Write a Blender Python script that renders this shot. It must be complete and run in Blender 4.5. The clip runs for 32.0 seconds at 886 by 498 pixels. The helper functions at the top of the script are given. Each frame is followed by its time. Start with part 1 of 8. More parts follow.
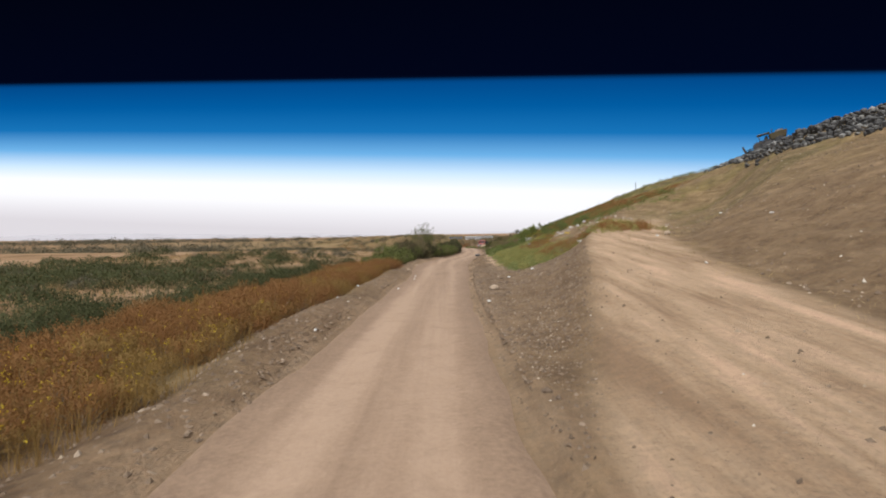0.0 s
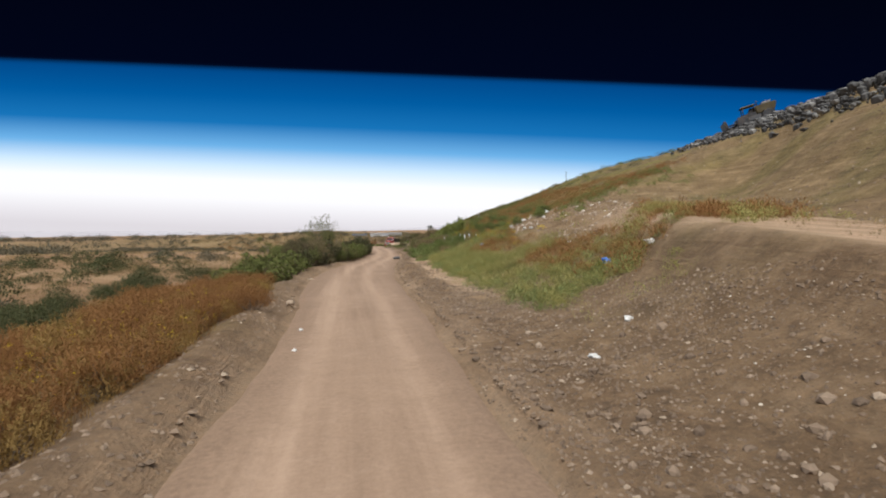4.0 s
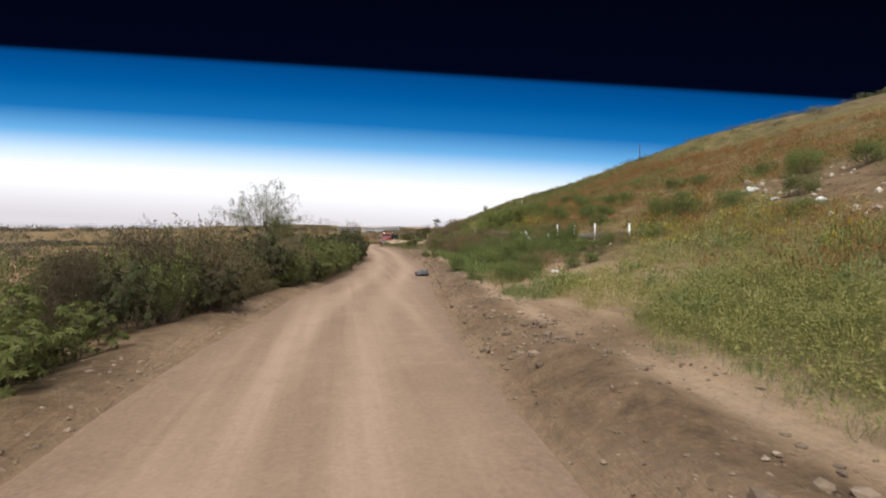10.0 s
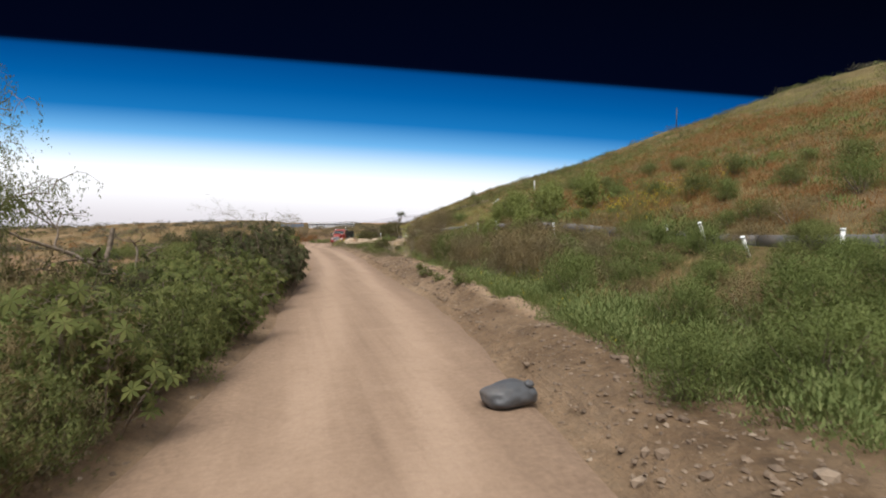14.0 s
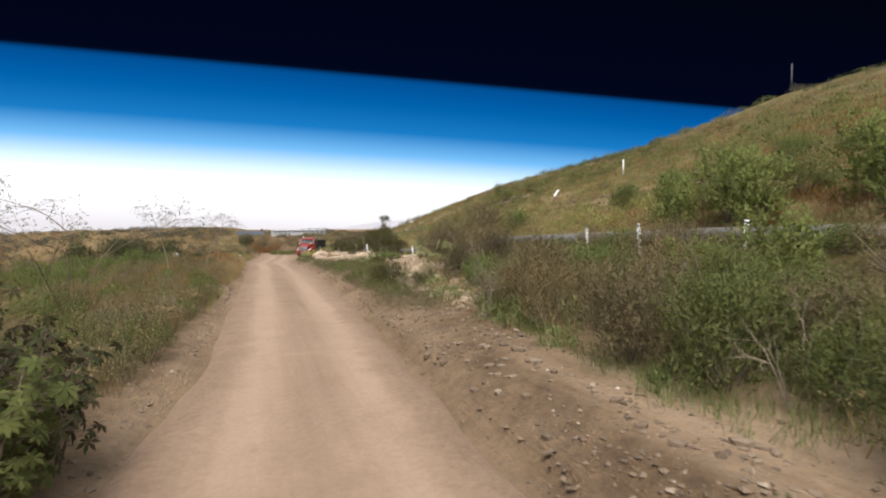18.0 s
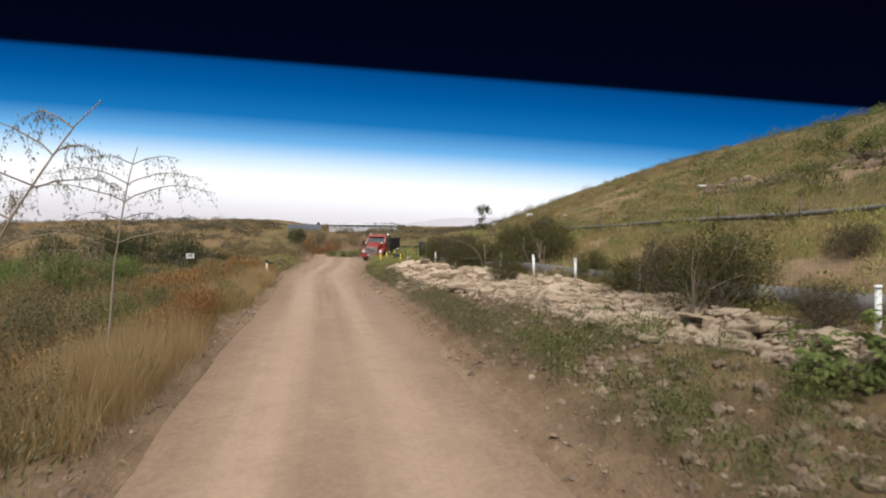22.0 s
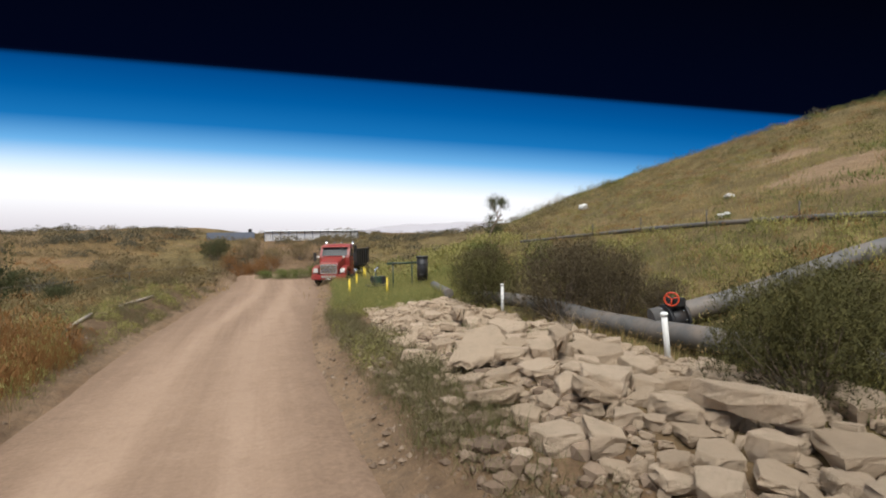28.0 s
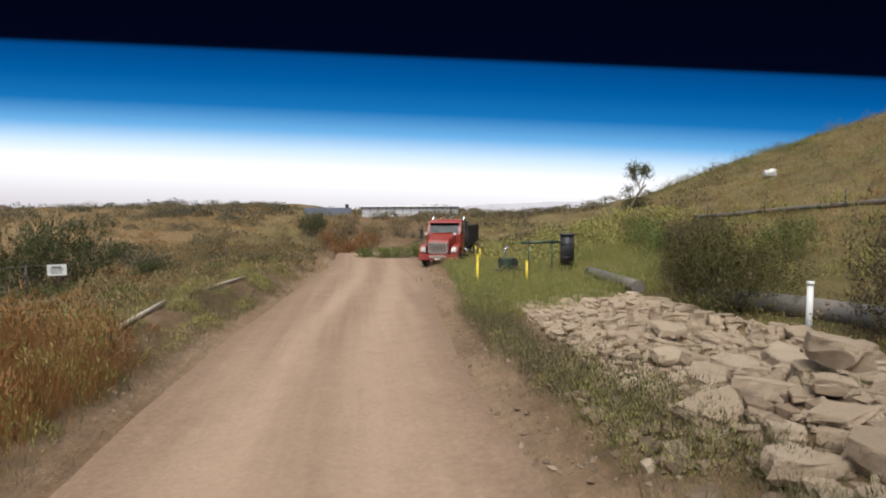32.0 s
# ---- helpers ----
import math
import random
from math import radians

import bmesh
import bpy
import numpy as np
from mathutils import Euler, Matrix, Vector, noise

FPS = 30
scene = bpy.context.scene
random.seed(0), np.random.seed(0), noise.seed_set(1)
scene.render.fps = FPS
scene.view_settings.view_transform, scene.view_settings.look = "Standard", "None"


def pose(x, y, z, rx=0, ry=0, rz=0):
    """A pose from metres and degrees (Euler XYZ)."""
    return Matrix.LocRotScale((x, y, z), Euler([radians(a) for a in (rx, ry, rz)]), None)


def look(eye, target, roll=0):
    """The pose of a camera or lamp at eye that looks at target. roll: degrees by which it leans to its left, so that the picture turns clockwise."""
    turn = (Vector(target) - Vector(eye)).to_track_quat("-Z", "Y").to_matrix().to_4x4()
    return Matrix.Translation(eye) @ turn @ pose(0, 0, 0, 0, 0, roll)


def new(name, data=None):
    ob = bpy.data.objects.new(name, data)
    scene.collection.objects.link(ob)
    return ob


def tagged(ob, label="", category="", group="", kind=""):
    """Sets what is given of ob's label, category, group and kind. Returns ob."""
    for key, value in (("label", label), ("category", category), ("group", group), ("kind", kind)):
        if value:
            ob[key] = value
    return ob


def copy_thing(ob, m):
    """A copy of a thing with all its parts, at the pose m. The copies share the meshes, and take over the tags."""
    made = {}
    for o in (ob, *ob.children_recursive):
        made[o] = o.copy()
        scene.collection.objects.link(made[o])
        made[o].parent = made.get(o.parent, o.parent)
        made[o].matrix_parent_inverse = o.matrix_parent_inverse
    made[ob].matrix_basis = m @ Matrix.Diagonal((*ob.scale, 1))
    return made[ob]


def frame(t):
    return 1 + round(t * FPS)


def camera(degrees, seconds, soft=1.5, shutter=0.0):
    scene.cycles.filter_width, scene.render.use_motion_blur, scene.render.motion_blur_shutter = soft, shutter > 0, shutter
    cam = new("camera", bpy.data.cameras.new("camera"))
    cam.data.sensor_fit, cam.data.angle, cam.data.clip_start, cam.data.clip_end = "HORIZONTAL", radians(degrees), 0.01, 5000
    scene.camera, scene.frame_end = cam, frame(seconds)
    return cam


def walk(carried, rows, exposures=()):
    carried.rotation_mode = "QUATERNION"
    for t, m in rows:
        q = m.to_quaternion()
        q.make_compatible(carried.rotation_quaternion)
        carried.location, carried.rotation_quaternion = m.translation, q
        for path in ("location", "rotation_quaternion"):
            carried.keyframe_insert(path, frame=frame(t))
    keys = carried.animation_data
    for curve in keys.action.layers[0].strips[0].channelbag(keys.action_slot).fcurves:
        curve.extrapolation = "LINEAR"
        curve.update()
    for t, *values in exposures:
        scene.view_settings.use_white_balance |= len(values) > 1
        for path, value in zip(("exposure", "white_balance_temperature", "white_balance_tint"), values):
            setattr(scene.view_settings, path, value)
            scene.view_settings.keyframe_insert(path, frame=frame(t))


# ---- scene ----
# one lens; metres; y runs along the road
cam = camera(81.1, 32.0, soft=1.9, shutter=0.12)
PATH = [
    (0, (0.002, -0.001, 2.402), (-0.068, 9.996, 2.146), -0.62),
    (0.5, (-0.344, 2.411, 2.387), (-0.118, 12.406, 2.16), -0.59),
    (1, (-0.648, 4.866, 2.397), (-0.177, 14.853, 2.206), -0.56),
    (1.5, (-0.942, 7.504, 2.385), (-0.195, 17.475, 2.217), -0.62),
    (2, (-1.086, 10.166, 2.357), (-0.052, 20.11, 2.139), -0.61),
    (2.5, (-1.207, 12.62, 2.344), (0.099, 22.531, 2.107), -0.74),
    (3, (-1.173, 15.218, 2.327), (0.365, 25.096, 2.063), -0.78),
    (3.5, (-1.114, 18.02, 2.331), (0.642, 27.86, 2.031), -0.51),
    (5.5, (0.137, 25.64, 2.255), (2.028, 35.452, 1.858), -0.96),
    (6, (0.102, 28.761, 2.197), (2.029, 38.567, 1.815), -0.76),
    (6.5, (0.053, 31.916, 2.139), (2.005, 41.716, 1.759), -0.59),
    (7, (0.01, 34.983, 2.069), (1.977, 44.78, 1.671), -0.43),
    (7.5, (-0.065, 38.001, 2.019), (1.921, 47.793, 1.613), -0.14),
    (8, (-0.108, 41.024, 1.971), (1.897, 50.812, 1.558), 0.06),
    (8.5, (0.029, 43.966, 1.89), (2.013, 53.76, 1.514), 0.19),
    (9, (0.095, 46.855, 1.821), (2.078, 56.649, 1.456), 0.33),
    (9.5, (0.127, 49.647, 1.766), (2.128, 59.438, 1.423), 0.37),
    (10, (0.249, 52.281, 1.716), (2.27, 62.068, 1.334), 0.21),
    (10.5, (0.35, 54.915, 1.687), (2.404, 64.695, 1.347), 0.02),
    (11, (0.484, 57.811, 1.697), (2.581, 67.583, 1.373), -0.01),
    (11.5, (0.599, 60.576, 1.71), (2.791, 70.329, 1.429), -0.25),
    (12, (0.777, 63.313, 1.729), (3.101, 73.035, 1.438), 0.11),
    (12.5, (0.893, 66.062, 1.706), (3.422, 75.731, 1.351), -0.31),
    (13, (1.192, 68.362, 1.709), (3.824, 78.002, 1.333), -0.46),
    (13.5, (1.516, 70.913, 1.704), (4.321, 80.502, 1.255), -0.40),
    (14, (1.977, 73.417, 1.592), (4.879, 82.975, 1.114), -0.43),
    (14.5, (2.29, 75.95, 1.488), (5.32, 85.471, 1.081), 0.31),
    (16.5, (2.903, 84.309, 1.735), (6.36, 93.68, 1.252), -0.31),
    (17, (3.395, 87.14, 1.649), (6.86, 96.506, 1.12), -0.47),
    (17.5, (3.878, 89.988, 1.619), (7.311, 99.369, 1.149), -0.63),
    (18, (4.234, 92.875, 1.619), (7.652, 102.266, 1.26), -0.66),
    (18.5, (4.589, 95.826, 1.617), (7.945, 105.24, 1.268), -0.47),
    (19, (4.969, 98.812, 1.59), (8.22, 108.264, 1.293), -0.44),
    (19.5, (5.176, 101.657, 1.543), (8.269, 111.162, 1.275), 0.10),
    (20, (5.36, 104.691, 1.514), (8.236, 114.266, 1.28), 0.91),
    (20.5, (5.447, 108.124, 1.562), (8.118, 117.756, 1.256), 0.74),
    (21, (5.422, 111.269, 1.519), (7.933, 120.943, 1.178), 0.81),
    (21.5, (5.378, 114.456, 1.523), (7.802, 124.151, 1.147), 0.65),
    (22, (5.435, 117.472, 1.462), (7.805, 127.179, 1.07), 0.50),
    (22.5, (5.463, 120.353, 1.471), (7.861, 130.052, 1.04), 0.43),
    (23, (5.525, 123.245, 1.456), (8.001, 132.923, 0.986), 0.45),
    (23.5, (5.633, 125.815, 1.374), (8.178, 135.474, 0.887), 0.37),
    (24, (5.818, 128.149, 1.302), (8.425, 137.791, 0.815), 0.10),
    (24.5, (5.949, 129.98, 1.271), (8.709, 139.58, 0.795), -0.04),
    (25, (6.232, 131.479, 1.247), (9.315, 140.981, 0.799), -0.40),
    (25.5, (6.613, 132.709, 1.235), (9.98, 142.116, 0.825), -0.82),
    (27.5, (7.087, 136.686, 1.297), (10.631, 146.034, 1.051), -0.92),
    (28, (6.925, 137.686, 1.272), (10.233, 147.118, 0.998), -0.87),
    (28.5, (6.829, 138.623, 1.214), (9.855, 148.148, 0.858), -0.78),
    (29, (6.745, 139.533, 1.154), (9.48, 149.141, 0.708), -0.73),
    (29.5, (6.624, 140.38, 1.098), (9.152, 150.041, 0.584), -0.59),
    (30, (6.581, 141.081, 1.048), (8.932, 150.785, 0.509), -0.57),
    (30.5, (6.55, 141.677, 1.015), (8.741, 151.418, 0.46), -0.58),
    (31, (6.453, 142.26, 0.98), (8.488, 152.033, 0.386), -0.42),
    (31.5, (6.373, 142.865, 0.973), (8.238, 152.67, 0.357), -0.33),
    (32, (6.292, 143.507, 0.955), (8.004, 153.338, 0.31), -0.37),
]
walk(cam, [(t, look(eye, target, roll)) for t, eye, target, roll in PATH], [(0.0, 0.1), (4.0, 0.1), (9.0, 0.12), (14.0, 0.2), (18.0, 0.32), (21.0, 0.15), (32.0, 0.12)])

# ---- light ----
world = bpy.data.worlds.new("sky")
scene.world = world
world.use_nodes = True
wt = world.node_tree
wt.nodes.clear()
SUN_ELEV, SUN_AZ = 58.0, 205.0

sky_tex = wt.nodes.new("ShaderNodeTexSky")
sky_tex.sky_type = "NISHITA"
sky_tex.sun_disc = False
sky_tex.sun_elevation = radians(SUN_ELEV)
sky_tex.sun_rotation = radians(SUN_AZ)
sky_tex.dust_density = 5.0
sky_lvl = wt.nodes.new("ShaderNodeVectorMath")
sky_lvl.operation = "SCALE"
sky_lvl.inputs["Scale"].default_value = 0.08
wt.links.new(sky_tex.outputs["Color"], sky_lvl.inputs[0])
coords = wt.nodes.new("ShaderNodeTexCoord")
split = wt.nodes.new("ShaderNodeSeparateXYZ")
wt.links.new(coords.outputs["Generated"], split.inputs[0])
ramp = wt.nodes.new("ShaderNodeValToRGB")
span = wt.nodes.new("ShaderNodeMapRange")
span.inputs["From Min"].default_value = 0.0
span.inputs["From Max"].default_value = 1.2


def wmath(op, a, b):
    n = wt.nodes.new("ShaderNodeMath")
    n.operation = op
    for k, v in enumerate((a, b)):
        if isinstance(v, float):
            n.inputs[k].default_value = v
        else:
            wt.links.new(v, n.inputs[k])
    return n.outputs[0]


# sky bands run straight across the mean heading, slanted like the sun visor's edge
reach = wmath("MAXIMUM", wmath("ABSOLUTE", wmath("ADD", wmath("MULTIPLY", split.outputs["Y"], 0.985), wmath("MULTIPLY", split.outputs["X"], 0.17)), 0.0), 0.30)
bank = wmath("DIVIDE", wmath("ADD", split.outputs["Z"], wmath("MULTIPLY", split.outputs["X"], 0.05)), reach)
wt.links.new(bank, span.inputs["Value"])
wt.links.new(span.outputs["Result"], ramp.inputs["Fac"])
# pale horizon haze, then deep-blue windscreen tint and a dark visor painted into the sky
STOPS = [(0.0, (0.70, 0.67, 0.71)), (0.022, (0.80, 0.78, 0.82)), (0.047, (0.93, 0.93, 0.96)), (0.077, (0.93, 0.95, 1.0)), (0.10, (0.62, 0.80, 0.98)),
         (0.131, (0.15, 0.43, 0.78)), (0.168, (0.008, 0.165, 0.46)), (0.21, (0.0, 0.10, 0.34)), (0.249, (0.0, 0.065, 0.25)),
         # near-black stands for the visor; pale sky past it adds light from above
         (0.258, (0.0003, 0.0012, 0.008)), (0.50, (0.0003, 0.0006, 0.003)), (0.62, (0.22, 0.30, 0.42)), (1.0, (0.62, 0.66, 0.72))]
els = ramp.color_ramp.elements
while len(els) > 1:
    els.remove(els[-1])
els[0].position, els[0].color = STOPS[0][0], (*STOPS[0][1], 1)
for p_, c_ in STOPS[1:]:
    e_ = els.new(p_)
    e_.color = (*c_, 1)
mixer = wt.nodes.new("ShaderNodeMix")
mixer.data_type = "RGBA"
mixer.inputs["Factor"].default_value = 0.998
wt.links.new(sky_lvl.outputs[0], mixer.inputs["A"])
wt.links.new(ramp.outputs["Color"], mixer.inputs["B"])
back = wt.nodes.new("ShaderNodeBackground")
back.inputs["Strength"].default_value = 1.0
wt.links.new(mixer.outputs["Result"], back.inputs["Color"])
wout = wt.nodes.new("ShaderNodeOutputWorld")
wt.links.new(back.outputs[0], wout.inputs["Surface"])

sun_data = bpy.data.lights.new("sun", "SUN")
sun_data.energy = 3.75
sun_data.angle = radians(35)
sun_data.color = (0.985, 0.978, 0.945)
sun = new("sun", sun_data)
az, el = radians(SUN_AZ), radians(SUN_ELEV)
sun_dir = Vector((math.sin(az) * math.cos(el), math.cos(az) * math.cos(el), math.sin(el)))
sun.matrix_world = look(sun_dir * 60, (0, 0, 0))


# ---- materials ----
def material(name, build, rough=0.9, metal=0.0, bump=0.0):
    m = bpy.data.materials.new(name)
    m.use_nodes = True
    t = m.node_tree
    b = t.nodes["Principled BSDF"]
    b.inputs["Roughness"].default_value = rough
    b.inputs["Metallic"].default_value = metal
    b.inputs["Specular IOR Level"].default_value = 0.25
    build(t, b)
    return m


def n_noise(t, scale, detail=5.0, rough=0.6, vec=None, dist=0.0):
    n = t.nodes.new("ShaderNodeTexNoise")
    n.inputs["Scale"].default_value = scale
    n.inputs["Detail"].default_value = detail
    n.inputs["Roughness"].default_value = rough
    n.inputs["Distortion"].default_value = dist
    if vec is None:
        g = t.nodes.new("ShaderNodeNewGeometry")
        vec = g.outputs["Position"]
    t.links.new(vec, n.inputs["Vector"])
    return n.outputs["Fac"]


def n_ramp(t, fac, stops):
    r = t.nodes.new("ShaderNodeValToRGB")
    e = r.color_ramp.elements
    while len(e) > 1:
        e.remove(e[-1])
    for i, (p, c) in enumerate(stops):
        q = e[0] if i == 0 else e.new(p)
        q.position = p
        q.color = (*c, 1) if len(c) == 3 else c
    t.links.new(fac, r.inputs["Fac"])
    return r.outputs["Color"]


def n_mix(t, fac, a, b, mode="MIX"):
    m = t.nodes.new("ShaderNodeMix")
    m.data_type = "RGBA"
    m.blend_type = mode
    for sock, v in (("Factor", fac), ("A", a), ("B", b)):
        if isinstance(v, (int, float)):
            m.inputs[sock].default_value = v
        elif isinstance(v, tuple):
            m.inputs[sock].default_value = (*v, 1)
        else:
            t.links.new(v, m.inputs[sock])
    return m.outputs["Result"]


def n_math(t, op, a, b=0.0):
    m = t.nodes.new("ShaderNodeMath")
    m.operation = op
    m.use_clamp = False
    for i, v in enumerate((a, b)):
        if isinstance(v, (int, float)):
            m.inputs[i].default_value = v
        else:
            t.links.new(v, m.inputs[i])
    return m.outputs[0]


def n_bump(t, b, height, strength=0.4, dist=0.05):
    n = t.nodes.new("ShaderNodeBump")
    n.inputs["Strength"].default_value = strength
    n.inputs["Distance"].default_value = dist
    t.links.new(height, n.inputs["Height"])
    t.links.new(n.outputs["Normal"], b.inputs["Normal"])


def n_random(t):
    return t.nodes.new("ShaderNodeObjectInfo").outputs["Random"]


def n_island(t):
    return t.nodes.new("ShaderNodeNewGeometry").outputs["Random Per Island"]


def n_attr(t, name):
    a = t.nodes.new("ShaderNodeAttribute")
    a.attribute_name = name
    return a


def streaked(t, sx, sy, scale, detail=4.0):
    """Noise drawn out along y, for wheel tracks."""
    g = t.nodes.new("ShaderNodeNewGeometry")
    v = t.nodes.new("ShaderNodeVectorMath")
    v.operation = "MULTIPLY"
    v.inputs[1].default_value = (sx, sy, 1)
    t.links.new(g.outputs["Position"], v.inputs[0])
    return n_noise(t, scale, detail, 0.6, v.outputs[0])


def b_road(t, b):
    fine = n_noise(t, 13.0, 8, 0.7)
    mid = n_noise(t, 1.7, 6, 0.62)
    wide = n_noise(t, 0.22, 4, 0.6)
    bands = streaked(t, 1.0, 0.016, 1.5, 3)
    track = streaked(t, 1.0, 0.035, 5.0, 4)
    rut = n_attr(t, "rut").outputs["Fac"]
    lane = n_math(t, "ADD", n_math(t, "MULTIPLY", rut, 0.40), n_math(t, "ADD", n_math(t, "MULTIPLY", bands, 0.70), n_math(t, "MULTIPLY", track, 0.32)))
    c = n_ramp(t, lane, [(0.44, (0.199, 0.125, 0.081)), (0.60, (0.276, 0.179, 0.119)), (0.80, (0.364, 0.245, 0.168))])
    c = n_mix(t, n_ramp(t, wide, [(0.36, (0, 0, 0)), (0.62, (0.55, 0.55, 0.55))]), c, (0.306, 0.201, 0.134))
    c = n_mix(t, n_ramp(t, mid, [(0.30, (0.38, 0.38, 0.38)), (0.48, (0, 0, 0))]), c, (0.209, 0.134, 0.087))
    c = n_mix(t, n_ramp(t, mid, [(0.55, (0, 0, 0)), (0.72, (0.30, 0.30, 0.30))]), c, (0.398, 0.274, 0.190))
    c = n_mix(t, 0.20, c, n_ramp(t, fine, [(0.3, (0.155, 0.107, 0.074)), (0.7, (0.485, 0.347, 0.240))]))
    grit = n_noise(t, 42.0, 4, 0.7)
    c = n_mix(t, n_ramp(t, grit, [(0.66, (0, 0, 0)), (0.74, (0.5, 0.5, 0.5))]), c, (0.446, 0.318, 0.228))
    c = n_mix(t, n_ramp(t, grit, [(0.27, (0.5, 0.5, 0.5)), (0.35, (0, 0, 0))]), c, (0.145, 0.098, 0.068))
    edge = n_math(t, "ADD", n_attr(t, "edge").outputs["Fac"], n_math(t, "MULTIPLY", n_math(t, "SUBTRACT", n_noise(t, 1.3, 7, 0.72), 0.5), 1.5))
    c = n_mix(t, n_ramp(t, edge, [(0.35, (0, 0, 0)), (1.1, (0.9, 0.9, 0.9))]), c, n_ramp(t, fine, [(0.3, (0.160, 0.102, 0.066)), (0.7, (0.267, 0.175, 0.116))]))
    t.links.new(c, b.inputs["Base Color"])
    n_bump(t, b, n_math(t, "ADD", fine, n_math(t, "MULTIPLY", mid, 2.0)), 0.45, 0.04)


def b_ground(t, b):
    zone = n_attr(t, "zone")
    sep = t.nodes.new("ShaderNodeSeparateColor")
    t.links.new(zone.outputs["Color"], sep.inputs[0])
    fine = n_noise(t, 6.0, 9, 0.72)
    mid = n_noise(t, 0.9, 6, 0.65)
    wide = n_noise(t, 0.09, 4, 0.6)
    # sandy fill with damp and pale patches
    g = t.nodes.new("ShaderNodeNewGeometry")
    v = t.nodes.new("ShaderNodeVectorMath")
    v.operation = "MULTIPLY"
    v.inputs[1].default_value = (0.5, 0.25, 5.0)
    t.links.new(g.outputs["Position"], v.inputs[0])
    strata = n_noise(t, 1.0, 6, 0.65, v.outputs[0])
    lay = n_math(t, "ADD", n_math(t, "MULTIPLY", mid, 0.5), n_math(t, "MULTIPLY", strata, 0.5))
    sand = n_ramp(t, lay, [(0.34, (0.135, 0.088, 0.045)), (0.5, (0.240, 0.165, 0.090)), (0.64, (0.385, 0.275, 0.160))])
    # darker turned soil beside the road
    soil = n_ramp(t, mid, [(0.32, (0.155, 0.100, 0.057)), (0.55, (0.228, 0.153, 0.090)), (0.75, (0.305, 0.214, 0.134))])
    # dry grass and litter under the brush
    dry = n_ramp(t, wide, [(0.35, (0.21, 0.125, 0.060)), (0.5, (0.31, 0.195, 0.105)), (0.66, (0.40, 0.275, 0.165))])
    green = n_mix(t, n_ramp(t, n_noise(t, 0.16, 5, 0.65), [(0.42, (0, 0, 0)), (0.58, (1, 1, 1))]),
                  n_ramp(t, mid, [(0.33, (0.085, 0.080, 0.032)), (0.55, (0.165, 0.140, 0.055)), (0.75, (0.25, 0.20, 0.09))]),
                  n_ramp(t, mid, [(0.33, (0.120, 0.098, 0.036)), (0.55, (0.215, 0.172, 0.062)), (0.75, (0.33, 0.26, 0.11))]))
    lumps = n_noise(t, 2.6, 9, 0.75)
    soil = n_mix(t, n_ramp(t, lumps, [(0.36, (0.75, 0.75, 0.75)), (0.5, (0, 0, 0))]), soil, (0.096, 0.063, 0.039))
    soil = n_mix(t, n_ramp(t, lumps, [(0.54, (0, 0, 0)), (0.68, (0.6, 0.6, 0.6))]), soil, (0.36, 0.256, 0.163))
    c = n_mix(t, sep.outputs[0], sand, soil)
    c = n_mix(t, sep.outputs[1], c, green)
    c = n_mix(t, sep.outputs[2], c, dry)
    trackc = n_ramp(t, streaked(t, 1.0, 0.1, 1.6, 5), [(0.33, (0.32, 0.215, 0.135)), (0.5, (0.48, 0.345, 0.228)), (0.68, (0.60, 0.45, 0.315))])
    c = n_mix(t, zone.outputs["Alpha"], c, trackc)
    c = n_mix(t, 0.42, c, n_ramp(t, fine, [(0.3, (0.10, 0.07, 0.05)), (0.72, (0.45, 0.35, 0.26))]), "OVERLAY")
    grit = n_noise(t, 21.0, 6, 0.7)
    c = n_mix(t, n_ramp(t, grit, [(0.34, (0.55, 0.55, 0.55)), (0.46, (0, 0, 0))]), c, n_mix(t, 0.6, c, (0.06, 0.042, 0.03)))
    c = n_mix(t, n_ramp(t, grit, [(0.60, (0, 0, 0)), (0.70, (0.4, 0.4, 0.4))]), c, (0.44, 0.335, 0.235))
    t.links.new(c, b.inputs["Base Color"])
    n_bump(t, b, n_math(t, "ADD", fine, n_math(t, "ADD", n_math(t, "MULTIPLY", mid, 1.5), n_math(t, "ADD", n_math(t, "MULTIPLY", strata, 3.5), n_math(t, "ADD", n_math(t, "MULTIPLY", lumps, 2.0), n_math(t, "MULTIPLY", grit, 0.5))))), 0.7, 0.09)


MAT_ROAD = material("graded_dirt", b_road, 0.95)
MAT_GROUND = material("hillside_soil", b_ground, 0.97)

# ---- ground plan: everything is laid out along y, the way the road runs ----
EDGE_Y = [-30, 0, 15, 25, 37, 50, 60, 67, 73, 80, 87, 95, 103, 112, 122, 132, 142, 152, 158, 164, 172, 185, 230]
EDGE_L = [-2.9, -2.8, -2.7, -2.6, -2.3, -3.2, -2.7, -2.0, -1.0, 0.9, 1.8, 2.6, 3.4, 3.6, 3.7, 3.8, 3.8, 3.4, 3.6, 4.2, 4.6, 5.5, 9.0]
EDGE_R = [0.9, 0.9, 0.8, 0.9, 1.6, 1.9, 2.6, 3.2, 4.1, 5.1, 6.1, 6.3, 6.9, 7.3, 7.7, 7.9, 8.0, 8.0, 8.5, 9.5, 10.4, 11.0, 15.0]
ROAD_Y = [-30, 0, 10, 20, 30, 40, 50, 60, 75, 84, 95, 105, 115, 125, 135, 143, 152, 162, 175, 200, 230]
ROAD_Z = [0.05, 0.0, -0.04, -0.1, -0.22, -0.4, -0.63, -0.7, -0.82, -0.76, -0.78, -0.87, -0.9, -0.97, -1.14, -1.43, -1.7, -1.9, -2.1, -2.0, -1.0]
